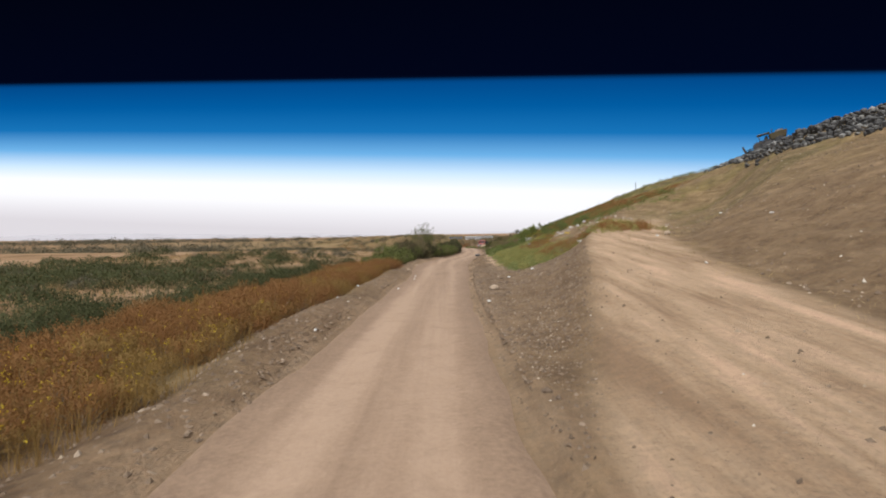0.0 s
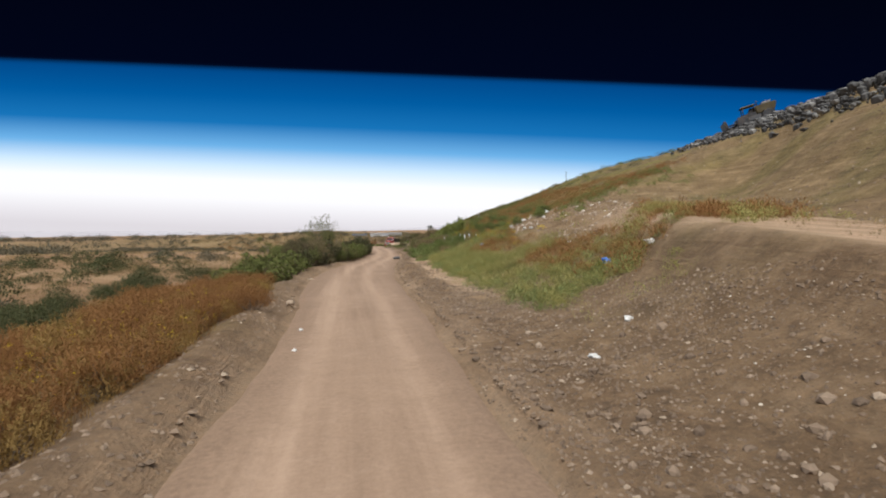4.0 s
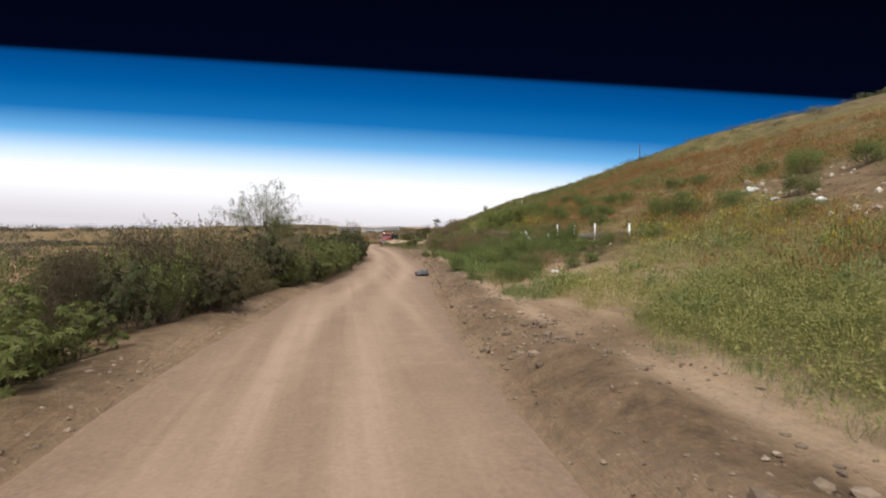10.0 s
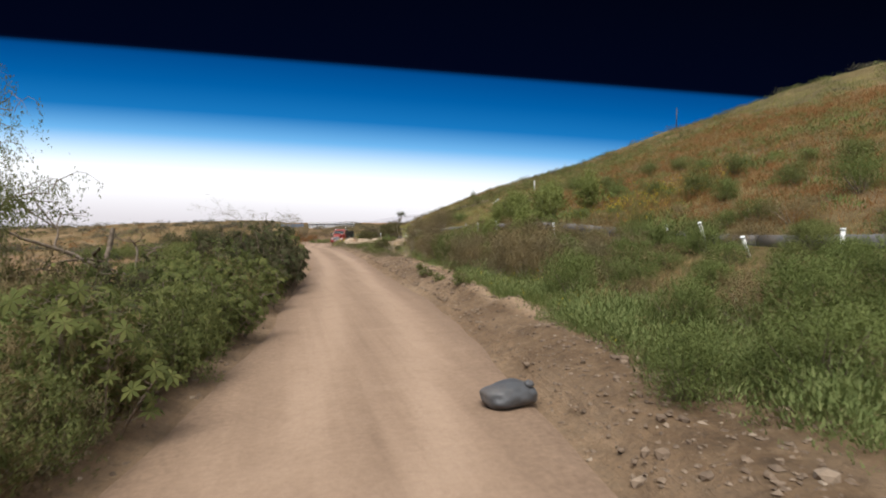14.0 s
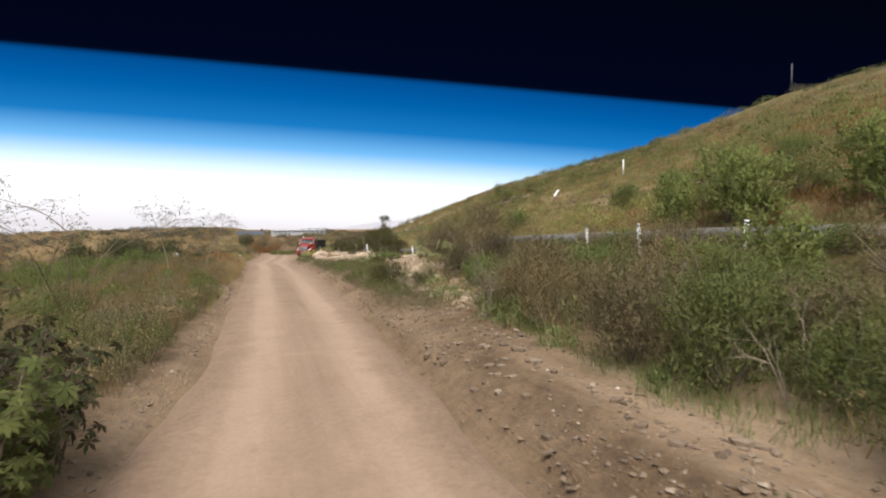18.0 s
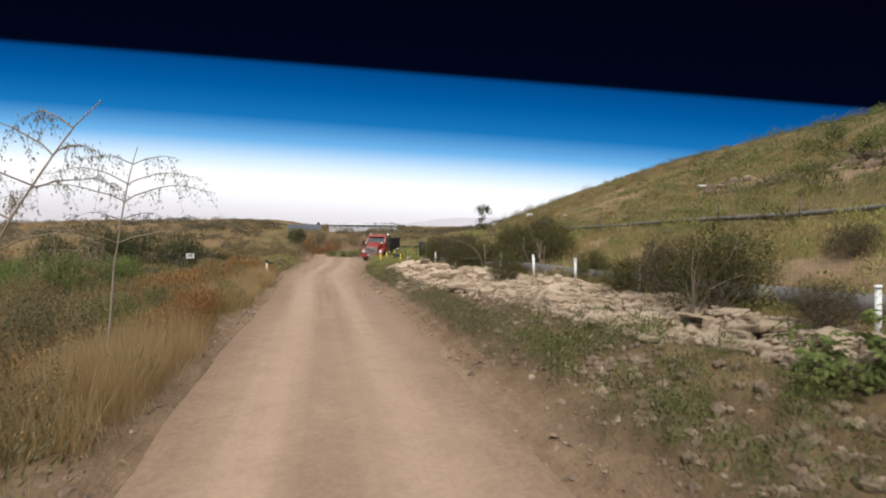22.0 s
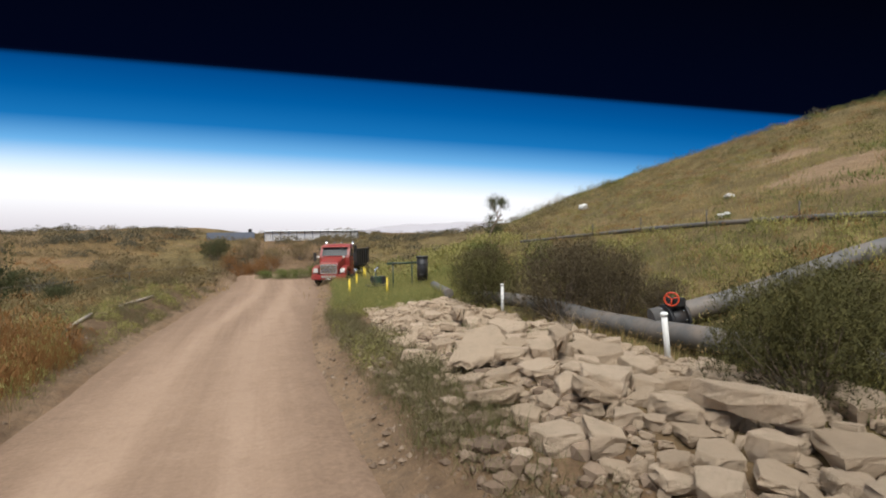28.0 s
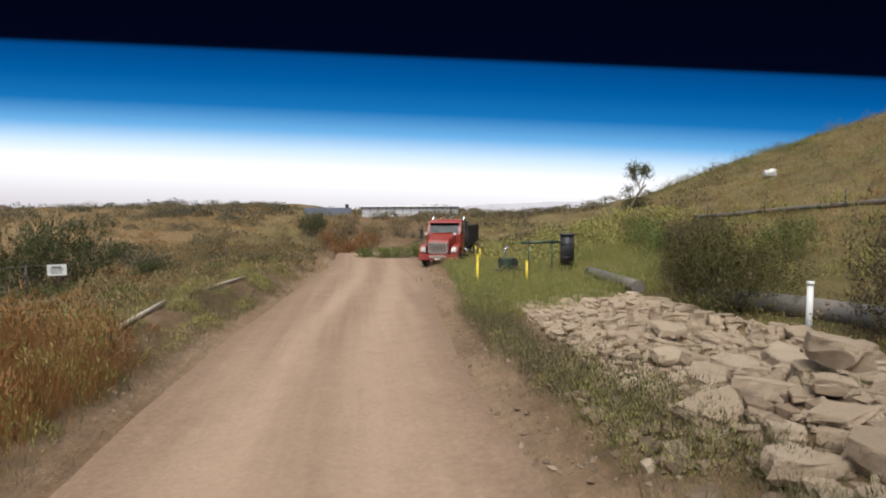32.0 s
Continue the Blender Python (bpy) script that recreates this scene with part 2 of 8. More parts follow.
SLOPE_Y = [-30, 0, 20, 40, 60, 80, 100, 122, 136, 150, 165, 178, 200, 240]
FOOT_U = [9.0, 8.0, 6.5, 4.5, 3.0, 3.4, 2.6, 3.1, 3.7, 4.5, 5.2, 6.0, 12.0, 20.0]
SLOPE_S = [0.44, 0.43, 0.41, 0.40, 0.40, 0.39, 0.40, 0.39, 0.37, 0.38, 0.41, 0.40, 0.20, 0.05]
CREST_Z = [21.0, 21.0, 20.5, 19.5, 18.0, 16.5, 15.5, 14.0, 13.0, 12.0, 11.0, 9.0, 4.0, 1.0]
LEFT_Y = [-30, 0, 40, 70, 90, 110, 130, 150, 165, 185, 210, 260]
LEFT_Z = [-1.3, -1.3, -1.2, -0.9, -0.5, -0.4, -0.7, -0.6, -0.4, 0.2, 0.8, 1.5]


def lerp(y, ys, vs):
    return np.interp(y, ys, vs)


def soft(y, ys, vs):
    """The table's value, eased over some metres."""
    return sum(np.interp(y + d, ys, vs) for d in (-4, -2, 0, 2, 4)) / 5


def smooth(a, b, v):
    w = np.clip((v - a) / (b - a), 0, 1)
    return w * w * (3 - 2 * w)


def waves(x, y, scale, seed):
    """Cheap smooth noise for arrays, about -1 to 1."""
    rng = np.random.RandomState(seed)
    out = np.zeros_like(x, dtype=float)
    for k in range(6):
        a = rng.uniform(0, 2 * np.pi)
        f = scale * (0.6 + 0.35 * k)
        out += np.sin((x * np.cos(a) + y * np.sin(a)) * f + rng.uniform(0, 6.3) + 1.3 * np.sin(x * f * 0.43 + y * f * 0.31 + k)) / (1 + 0.45 * k)
    return out / 2.6


def road_z(x, y):
    z = soft(y, ROAD_Y, ROAD_Z)
    mid = (soft(y, EDGE_Y, EDGE_L) + soft(y, EDGE_Y, EDGE_R)) / 2
    d = x - mid
    ruts = np.exp(-((np.abs(d) - 0.95) / 0.28) ** 2)
    return z - 0.03 * ruts + 0.012 * waves(x * 1.5, y * 0.5, 1.4, 3)


def land_z(x, y):
    """The height of the ground, the road's bed included."""
    x, y = np.asarray(x, float), np.asarray(y, float)
    zr = soft(y, ROAD_Y, ROAD_Z)
    xl, xr = soft(y, EDGE_Y, EDGE_L), soft(y, EDGE_Y, EDGE_R)
    u, v = x - xr, xl - x
    # uphill side: windrow of turned soil, a verge, then the fill slope up to its crest
    wob = 0.25 * waves(x * 0, y, 0.5, 5)
    berm = 0.19 * np.exp(-((u - 1.1 - wob) / 0.65) ** 2) * smooth(18, 30, y) * (1 + 0.5 * waves(x, y, 2.1, 8))
    verge = 0.18 * smooth(0.2, 1.6, u)
    foot, s, crest = soft(y, SLOPE_Y, FOOT_U), soft(y, SLOPE_Y, SLOPE_S), soft(y, SLOPE_Y, CREST_Z)
    k = 1.2
    rise = s * k * np.log1p(np.exp(np.clip((u - foot) / k, -30, 40)))
    over = rise - crest
    rise = np.where(over > -3, crest - 3 + 3 * (1 - np.exp(-np.clip((over + 3) / 3, 0, 30))), rise)
    # ramp that climbs away from the road near the start, on a bench cut in the slope
    ry = np.clip(y, -30, 62)
    ramp_x = 5.2 + 0.0058 * np.clip(ry, 0, 80) ** 2 * 0.9 + 0.02 * np.clip(ry, 0, 80)
    ramp_z = 0.10 + 0.078 * np.clip(ry - 2, 0, 80) - zr
    cut = 4.0 + 9.0 * (x > ramp_x) * smooth(24, 42, y)
    w_r = (1 - smooth(2.4, cut, np.abs(x - ramp_x))) * (1 - smooth(50, 62, y))
    mound = 0.75 * smooth(1.3, 3.0, u) * (1 - smooth(4.2, 5.6, u)) * smooth(112, 122, y) * (1 - smooth(152, 158, y))
    mound = mound + 0.85 * np.exp(-((u - 2.2) / 1.0) ** 2) * smooth(140.5, 144, y) * (1 - smooth(147, 150.5, y))
    berm = berm * (1 - 0.6 * smooth(118, 126, y))
    hill = verge + berm + np.maximum(rise, 0) + mound * 0.42
    # the pipe lies in a shallow trough past the palms
    hill = hill - 0.34 * smooth(4.2, 5.2, u) * (1 - smooth(6.4, 7.8, u)) * smooth(114, 119, y) * (1 - smooth(126, 132, y))
    hill = hill + (ramp_z - hill) * w_r
    # wedge between ramp and road falls from the ramp's shoulder
    wedge = smooth(0.4, 1.0, u / np.maximum(ramp_x - 2.4 - xr, 0.8))
    inside = (u > 0) & (x < ramp_x - 2.2) & (y < 62)
    wz = 0.12 + (ramp_z - 0.12) * np.clip(u / np.maximum(ramp_x - 2.3 - xr, 0.6), 0, 1) ** 2.6
    fade = 1 - smooth(30, 50, y)
    hill = np.where(inside, hill + (np.maximum(wz, 0.1) - hill) * fade, hill)
    rough = (0.05 + 0.05 * smooth(0.3, 0.8, u) * (1 - smooth(2.4, 3.4, u)) * smooth(20, 30, y)) * waves(x, y, 2.9, 11) + 0.10 * waves(x, y, 0.9, 12) * smooth(2, 6, u) + 0.35 * waves(x, y, 0.22, 13) * smooth(8, 25, u)
    hill = hill + rough * smooth(0.1, 1.2, u) * (1 - 0.8 * w_r)
    # loose fill lies in low ridges along the slope
    hill = hill + 0.10 * waves(hill * 3.2, y * 0.15, 2.0, 14) * smooth(9, 13, u) * (1 - smooth(58, 78, y)) * (1 - w_r)
    # downhill side: low windrow, then the brushy flat
    lz = soft(y, LEFT_Y, LEFT_Z)
    flat = lz * smooth(1.5, 14, v) + (0.16 + 0.20 * smooth(4, 14, y) * (1 - smooth(44, 56, y))) * np.exp(-((v - 1.1) / 0.7) ** 2) * (1 + 0.25 * waves(x, y, 1.3, 24))
    flat = flat + 0.62 * smooth(0.6, 1.8, v) * (1 - smooth(3.2, 5.5, v)) * smooth(148, 154, y) * (1 - smooth(168, 176, y))
    flat = flat + (0.05 * waves(x, y, 2.2, 21) + 0.16 * waves(x, y, 0.5, 22)) * smooth(0.2, 2, v) + 0.9 * waves(x, y, 0.06, 23) * smooth(10, 45, v)
    dist = np.hypot(x, y - 80)
    z = np.where(u > 0, hill, np.where(v > 0, flat, 0.0)) + zr
    # rise that closes the view past the road's end
    z = z + 2.9 * smooth(178, 204, y) * (1 - smooth(17, 52, x)) * smooth(-70, -10, x)
    # far country: rolling ground to the horizon
    far = smooth(150, 420, dist)
    z = z * (1 - far) + far * (-1.0 + 3.0 * waves(x, y, 0.011, 31) + 4.5 * smooth(200, 500, y) * smooth(-200, 60, x + 40))
    bed = (u < 0.35) & (v < 0.35)
    return np.where(bed & (y < 184), np.minimum(z, zr - 0.10 * smooth(-0.35, 0.1, -np.maximum(u, v))), z)


def grid_mesh(name, xs, ys, zf):
    gx, gy = np.meshgrid(xs, ys)
    gz = zf(gx, gy)
    nx, ny = len(xs), len(ys)
    co = np.stack([gx, gy, gz], -1).reshape(-1, 3)
    i = np.arange((nx - 1) * (ny - 1))
    a = (i // (nx - 1)) * nx + i % (nx - 1)
    quads = np.stack([a, a + 1, a + nx + 1, a + nx], -1)
    return fast_mesh(name, co, quads)


def fast_mesh(name, co, faces, flat=False):
    """A mesh from arrays: corners (n, 3) and faces (m, k) of one size."""
    me = bpy.data.meshes.new(name)
    k = faces.shape[1]
    me.vertices.add(len(co))
    me.vertices.foreach_set("co", np.ascontiguousarray(co, dtype=np.float32).ravel())
    me.loops.add(faces.size)
    me.loops.foreach_set("vertex_index", np.ascontiguousarray(faces, dtype=np.int32).ravel())
    me.polygons.add(len(faces))
    me.polygons.foreach_set("loop_start", np.arange(0, faces.size, k, dtype=np.int32))
    me.polygons.foreach_set("use_smooth", np.full(len(faces), not flat))
    me.update(calc_edges=True)
    return me


def spaced(*spans):
    out = []
    for a, b, n in spans:
        out.append(np.linspace(a, b, n, endpoint=False))
    return np.concatenate(out)


gx = np.concatenate([-np.geomspace(3000, 60, 16), spaced((-58, -16, 40), (-16, -5, 30), (-5, 16, 96), (16, 32, 40), (32, 64, 42)), np.geomspace(64, 3000, 18)])
gy = np.concatenate([-np.geomspace(3000, 30, 12), spaced((-28, -4, 24), (-4, 176, 460), (176, 240, 70), (240, 320, 30)), np.geomspace(320, 4000, 22)])
me = grid_mesh("ground", gx, gy, land_z)
co = np.empty(len(me.vertices) * 3, np.float32)
me.vertices.foreach_get("co", co)
co = co.reshape(-1, 3)
X_, Y_ = co[:, 0].astype(float), co[:, 1].astype(float)
U_, V_ = X_ - soft(Y_, EDGE_Y, EDGE_R), soft(Y_, EDGE_Y, EDGE_L) - X_
zone = np.zeros((len(co), 4), np.float32)
ramp_line = 5.2 + 0.0058 * np.clip(Y_, 0, 62) ** 2 * 0.9 + 0.02 * np.clip(Y_, 0, 62)
ramp_left = np.minimum(ramp_line - 2.2, 0.27 * np.maximum(Y_, 3) + 0.15)
zone[:, 3] = smooth(-0.4, 0.5, X_ - ramp_left) * (1 - smooth(1.6, 2.7, X_ - ramp_line)) * (1 - smooth(40, 56, Y_))
nz = 0.5 + 0.5 * waves(X_, Y_, 1.1, 41)
zone[:, 0] = np.where(U_ > -0.5, (1 - smooth(1.6, 3.4, U_ + 0.9 * (nz - 0.5))) * (0.35 + 0.65 * smooth(14, 26, Y_)), (1 - smooth(1.8, 4, V_ + nz)))
wedge_ = (U_ > 0.2) * (1 - smooth(-0.5, 0.4, X_ - ramp_left + 0.5 * (nz - 0.5))) * (1 - smooth(34, 46, Y_))
zone[:, 0] = np.maximum(zone[:, 0], 0.85 * wedge_ * smooth(-6, 2, Y_))
past_ = X_ - ramp_line + 1.6 * (nz - 0.5)
zone[:, 0] = np.maximum(zone[:, 0], 0.75 * (U_ > 0) * smooth(2.0, 2.8, past_) * (1 - smooth(8, 17, past_)) * (1 - smooth(22, 36, Y_)))
veg = smooth(26, 44, Y_ + 3 * (nz - .5)) * smooth(2.2, 5.0, U_ + 1.5 * (nz - 0.5)) * (0.15 + 0.20 * smooth(80, 105, Y_) + 0.55 * smooth(0.35, 0.75, nz + 0.3 * smooth(60, 90, Y_)))
veg = veg * (1 - 0.9 * smooth(62, 66, Y_) * (1 - smooth(74, 79, Y_)) * (1 - smooth(5.5, 7.5, U_)))
zone[:, 1] = np.where(U_ > -0.5, veg, (0.5 + 0.25 * smooth(136, 150, Y_)) * smooth(1, 4, V_ + nz) * smooth(0.4 - 0.4 * smooth(136, 150, Y_), 0.7 - 0.35 * smooth(136, 150, Y_), nz))
zone[:, 2] = np.where(U_ > -0.5, 0.15 * smooth(95, 130, Y_) * smooth(7, 12, U_) * smooth(0.2, 0.6, nz), smooth(6, 12, V_) * (1 - 0.55 * smooth(136, 150, Y_))) + smooth(150, 300, np.hypot(X_, Y_ - 80))
# pale scars of bare soil on the end of the slope
SCARS = [(15.7, 131.5, 1.0), (15.2, 125.6, 0.9), (22.5, 130.5, 1.1), (24.2, 137.2, 1.4), (24.7, 149.0, 1.5), (28.0, 153.4, 1.3), (23.0, 147.4, 0.9), (16.8, 137.0, 1.0), (14.8, 134.5, 0.8), (20.0, 112.0, 1.3), (18.0, 105.0, 1.2), (22.0, 120.5, 1.2)]
for cx_, cy_, cr_ in SCARS:
    near_ = 1 - smooth(0.55, 1.25, np.hypot(X_ - cx_, (Y_ - cy_) * 0.6) / cr_ + 0.9 * (nz - 0.5))
    zone[:, 3] = np.maximum(zone[:, 3], 0.42 * near_)
    zone[:, 1] *= 1 - near_
# pale bare patches at the foot of the slope
bare_ = smooth(1.7, 2.5, U_ + 0.6 * (nz - 0.5)) * (1 - smooth(3.4, 4.6, U_ + 1.2 * (nz - 0.5))) * smooth(36, 44, Y_) * (1 - smooth(58, 62, Y_))
bare_ = np.maximum(bare_, smooth(1.2, 2.2, U_) * (1 - smooth(5.0, 7.5, U_ + 2 * (nz - 0.5))) * smooth(60, 64, Y_) * (1 - smooth(74, 79, Y_)))
bare_ = np.maximum(bare_, smooth(1.0, 1.5, U_) * (1 - smooth(2.6, 3.6, U_ + nz - 0.5)) * smooth(80, 86, Y_) * (1 - smooth(97, 103, Y_)))
zone[:, 3] = np.maximum(zone[:, 3], 0.8 * bare_)
scree_ = smooth(9.6, 11.0, U_ + 1.6 * (nz - 0.5)) * (1 - smooth(14.5, 17.5, U_ + 2 * (nz - 0.5))) * smooth(30, 40, Y_) * (1 - smooth(69, 74, Y_))
zone[:, 0] = np.maximum(zone[:, 0], 0.45 * scree_)
zone[:, 1] *= 1 - 0.9 * scree_
near_ = np.maximum(1 - smooth(0.0, 1.3, U_ + 0.9 * (nz - 0.5)) * (U_ > -0.3), 0) * (U_ > -0.5) * (V_ < 0) + (1 - smooth(0.0, 1.3, V_ + 0.9 * (nz - 0.5))) * (V_ > -0.5) * (U_ < 0)
zone[:, 3] = np.maximum(zone[:, 3], 0.42 * np.clip(near_, 0, 1) * (Y_ < 180))
zone = np.clip(zone, 0, 1)
att = me.color_attributes.new("zone", "FLOAT_COLOR", "POINT")
att.data.foreach_set("color", zone.ravel())
me.materials.append(MAT_GROUND)
ground = tagged(new("ground", me), "rolling dry brushland and a graded earth fill slope", "ground", kind="structure")

# the road is a strip of its own in its bed
ry_ = np.concatenate([spaced((-30, 0, 40), (0, 176, 590)), np.linspace(176, 183, 24)])
rt_ = np.linspace(0, 1, 31)
RY, RT = np.meshgrid(ry_, rt_, indexing="ij")
wig_l, wig_r = 0.14 * waves(RY, RY * 0, 1.3, 51), 0.14 * waves(RY, RY * 0, 1.1, 52)
RX = (soft(RY, EDGE_Y, EDGE_L) - 0.12 + wig_l) * (1 - RT) + (soft(RY, EDGE_Y, EDGE_R) + 0.12 + wig_r) * RT
RZ = road_z(RX, RY) + 0.004
RZ += 2.9 * smooth(178, 204, RY)
RZ -= 0.06 * (np.exp(-RT / 0.02) + np.exp(-(1 - RT) / 0.02))
i = np.arange((len(ry_) - 1) * 30)
a = (i // 30) * 31 + i % 30
me = fast_mesh("road", np.stack([RX, RY, RZ], -1).reshape(-1, 3), np.stack([a, a + 1, a + 32, a + 31], -1))
mid_ = RX - (soft(RY, EDGE_Y, EDGE_L) + soft(RY, EDGE_Y, EDGE_R)) / 2 - 0.18 * waves(RY * 0, RY, 0.12, 61)
rut_ = np.exp(-((np.abs(mid_) - 0.85) / 0.42) ** 2) * (0.75 + 0.25 * waves(RX, RY * 0.2, 1.0, 62))
att = me.attributes.new("edge", "FLOAT", "POINT")
wide_ = (soft(RY, EDGE_Y, EDGE_R) - soft(RY, EDGE_Y, EDGE_L)) * np.minimum(RT, 1 - RT)
att.data.foreach_set("value", np.exp(-((wide_ / 0.8) ** 2)).astype(np.float32).ravel())
att = me.attributes.new("rut", "FLOAT", "POINT")
att.data.foreach_set("value", np.clip(rut_, 0, 1).astype(np.float32).ravel())
me.materials.append(MAT_ROAD)
road = tagged(new("road", me), "graded light brown dirt road with faint wheel tracks", "road", kind="structure")


# ---- plants ----
def part(name, mesh, mat, parent=None, label=""):
    """One mesh object, under a thing or at top level."""
    if isinstance(mesh, bmesh.types.BMesh):
        bm, mesh = mesh, bpy.data.meshes.new(name)
        bm.to_mesh(mesh)
        bm.free()
    if mat is not None and not mesh.materials:
        mesh.materials.append(mat)
    ob = new(name, mesh)
    if parent is not None:
        ob.parent = parent
    if label:
        ob["label"] = label
    return ob


def thing(name, label, category, m=None, group="", kind=""):
    ob = new(name)
    ob.empty_display_size = 0.1
    if m is not None:
        ob.matrix_basis = m
    return tagged(ob, label, category, group, kind)


def leaf_mat(name, cols, rough=0.75, thin=0.42):
    def build(t, b):
        isl = n_island(t)
        tint = n_ramp(t, isl, [(i / (len(cols) - 1), c) for i, c in enumerate(cols)])
        rnd = n_random(t)
        c = n_mix(t, n_math(t, "MULTIPLY", rnd, 0.35), tint, n_mix(t, rnd, cols[0], cols[-1]))
        patch = n_noise(t, 0.8, 3, 0.6)
        c = n_mix(t, n_ramp(t, patch, [(0.38, (0, 0, 0)), (0.62, (0.45, 0.45, 0.45))]), c, cols[len(cols) // 2])
        t.links.new(c, b.inputs["Base Color"])
        tr = t.nodes.new("ShaderNodeBsdfTranslucent")
        t.links.new(c, tr.inputs["Color"])
        mx = t.nodes.new("ShaderNodeMixShader")
        mx.inputs[0].default_value = thin
        out = t.nodes["Material Output"]
        t.links.new(b.outputs[0], mx.inputs[1])
        t.links.new(tr.outputs[0], mx.inputs[2])
        t.links.new(mx.outputs[0], out.inputs["Surface"])
    return material(name, build, rough)


LEAF_RUST = leaf_mat("rust_buckwheat", [(0.215, 0.098, 0.036), (0.285, 0.138, 0.050), (0.36, 0.190, 0.072)])
LEAF_OCHRE = leaf_mat("ochre_seedheads", [(0.230, 0.135, 0.042), (0.310, 0.190, 0.062), (0.41, 0.270, 0.095)])
LEAF_OLIVE = leaf_mat("olive_brush_leaf", [(0.083, 0.092, 0.030), (0.141, 0.159, 0.049), (0.233, 0.233, 0.075)])
LEAF_GREEN = leaf_mat("green_brush_leaf", [(0.080, 0.100, 0.030), (0.150, 0.185, 0.052), (0.255, 0.280, 0.090)])
LEAF_BROWN = leaf_mat("brown_brush_leaf", [(0.150, 0.108, 0.052), (0.235, 0.174, 0.082), (0.335, 0.255, 0.122)])
LEAF_CASTOR = leaf_mat("castor_leaf", [(0.066, 0.080, 0.024), (0.115, 0.130, 0.037), (0.215, 0.215, 0.068)], 0.92, 0.38)
LEAF_CASTOR_D = leaf_mat("purple_castor_leaf", [(0.082, 0.048, 0.034), (0.074, 0.066, 0.030), (0.070, 0.098, 0.034)], 0.92, 0.35)
LEAF_GRASS = leaf_mat("green_grass", [(0.111, 0.150, 0.046), (0.195, 0.234, 0.078), (0.325, 0.338, 0.130)])
LEAF_LIME = leaf_mat("yellow_green_weeds", [(0.190, 0.186, 0.052), (0.320, 0.295, 0.094), (0.460, 0.405, 0.155)])
LEAF_STRAW = leaf_mat("straw", [(0.26, 0.165, 0.07), (0.42, 0.29, 0.135), (0.56, 0.42, 0.22)])
LEAF_FLOWER = leaf_mat("yellow_flowers", [(0.55, 0.36, 0.02), (0.70, 0.50, 0.03), (0.80, 0.62, 0.08)])
LEAF_FAR = leaf_mat("far_brush", [(0.076, 0.070, 0.046), (0.116, 0.105, 0.070), (0.172, 0.148, 0.098)])
LEAF_DARK = leaf_mat("dark_green_brush", [(0.056, 0.062, 0.025), (0.076, 0.082, 0.033), (0.105, 0.108, 0.045)])
LEAF_BROOM = leaf_mat("dark_broom_leaf", [(0.060, 0.056, 0.020), (0.090, 0.083, 0.028), (0.150, 0.130, 0.044)], 0.8, 0.35)
LEAF_UMBER = leaf_mat("umber_broom_leaf", [(0.075, 0.055, 0.033), (0.108, 0.082, 0.046), (0.150, 0.118, 0.064)], 0.8, 0.35)
LEAF_CASTOR_B = leaf_mat("fresh_castor_leaf", [(0.085, 0.110, 0.028), (0.145, 0.180, 0.046), (0.240, 0.270, 0.085)], 0.65, 0.35)
LEAF_DUSTY = leaf_mat("dusty_olive_weeds", [(0.125, 0.108, 0.052), (0.190, 0.162, 0.080), (0.275, 0.235, 0.125)])
LEAF_DUSK = leaf_mat("purple_brown_leaf", [(0.130, 0.096, 0.054), (0.200, 0.152, 0.080), (0.290, 0.232, 0.115)])
LEAF_LEAFY = leaf_mat("fresh_bush_leaf", [(0.115, 0.135, 0.036), (0.200, 0.225, 0.062), (0.320, 0.335, 0.108)], 0.7, 0.5)


def b_bark(t, b):
    c = n_ramp(t, n_noise(t, 14, 6), [(0.3, (0.11, 0.08, 0.055)), (0.7, (0.27, 0.21, 0.16))])
    t.links.new(c, b.inputs["Base Color"])


def b_twig(t, b):
    c = n_ramp(t, n_island(t), [(0.0, (0.17, 0.125, 0.085)), (1.0, (0.36, 0.29, 0.215))])
    t.links.new(c, b.inputs["Base Color"])


MAT_BARK = material("grey_brown_bark", b_bark, 0.9)
MAT_TWIG = material("bleached_twigs", b_twig, 0.9)


class Acc:
    """Gathers faces of k corners as arrays."""

    def __init__(self, k=4):
        self.v, self.f, self.n, self.k, self.soft = [], [], 0, k, []

    def add(self, v, f):
        self.v.append(np.asarray(v, float).reshape(-1, 3))
        self.f.append(np.asarray(f, np.int64).reshape(-1, self.k) + self.n)
        self.n += len(self.v[-1])

    def quads(self, q, soft=None):
        """q: (n, k, 3) corner points; soft: a normal for each face, as the mass of leaves faces."""
        if soft is not None:
            away = np.sum(np.cross(q[:, 1] - q[:, 0], q[:, 2] - q[:, 0]) * soft, 1) < 0
            q = np.where(away[:, None, None], q[:, ::-1], q)
            self.soft.append(np.repeat(unit(soft), self.k, 0))
        self.add(q.reshape(-1, 3), np.arange(q.shape[0] * self.k))

    def mesh(self, name):
        me = fast_mesh(name, np.concatenate(self.v), np.concatenate(self.f))
        if self.soft and sum(len(q) for q in self.soft) == len(me.vertices):
            me.normals_split_custom_set_from_vertices(np.concatenate(self.soft).astype(np.float32))
        return me


def unit(a):
    return a / np.maximum(np.linalg.norm(a, axis=-1, keepdims=True), 1e-9)


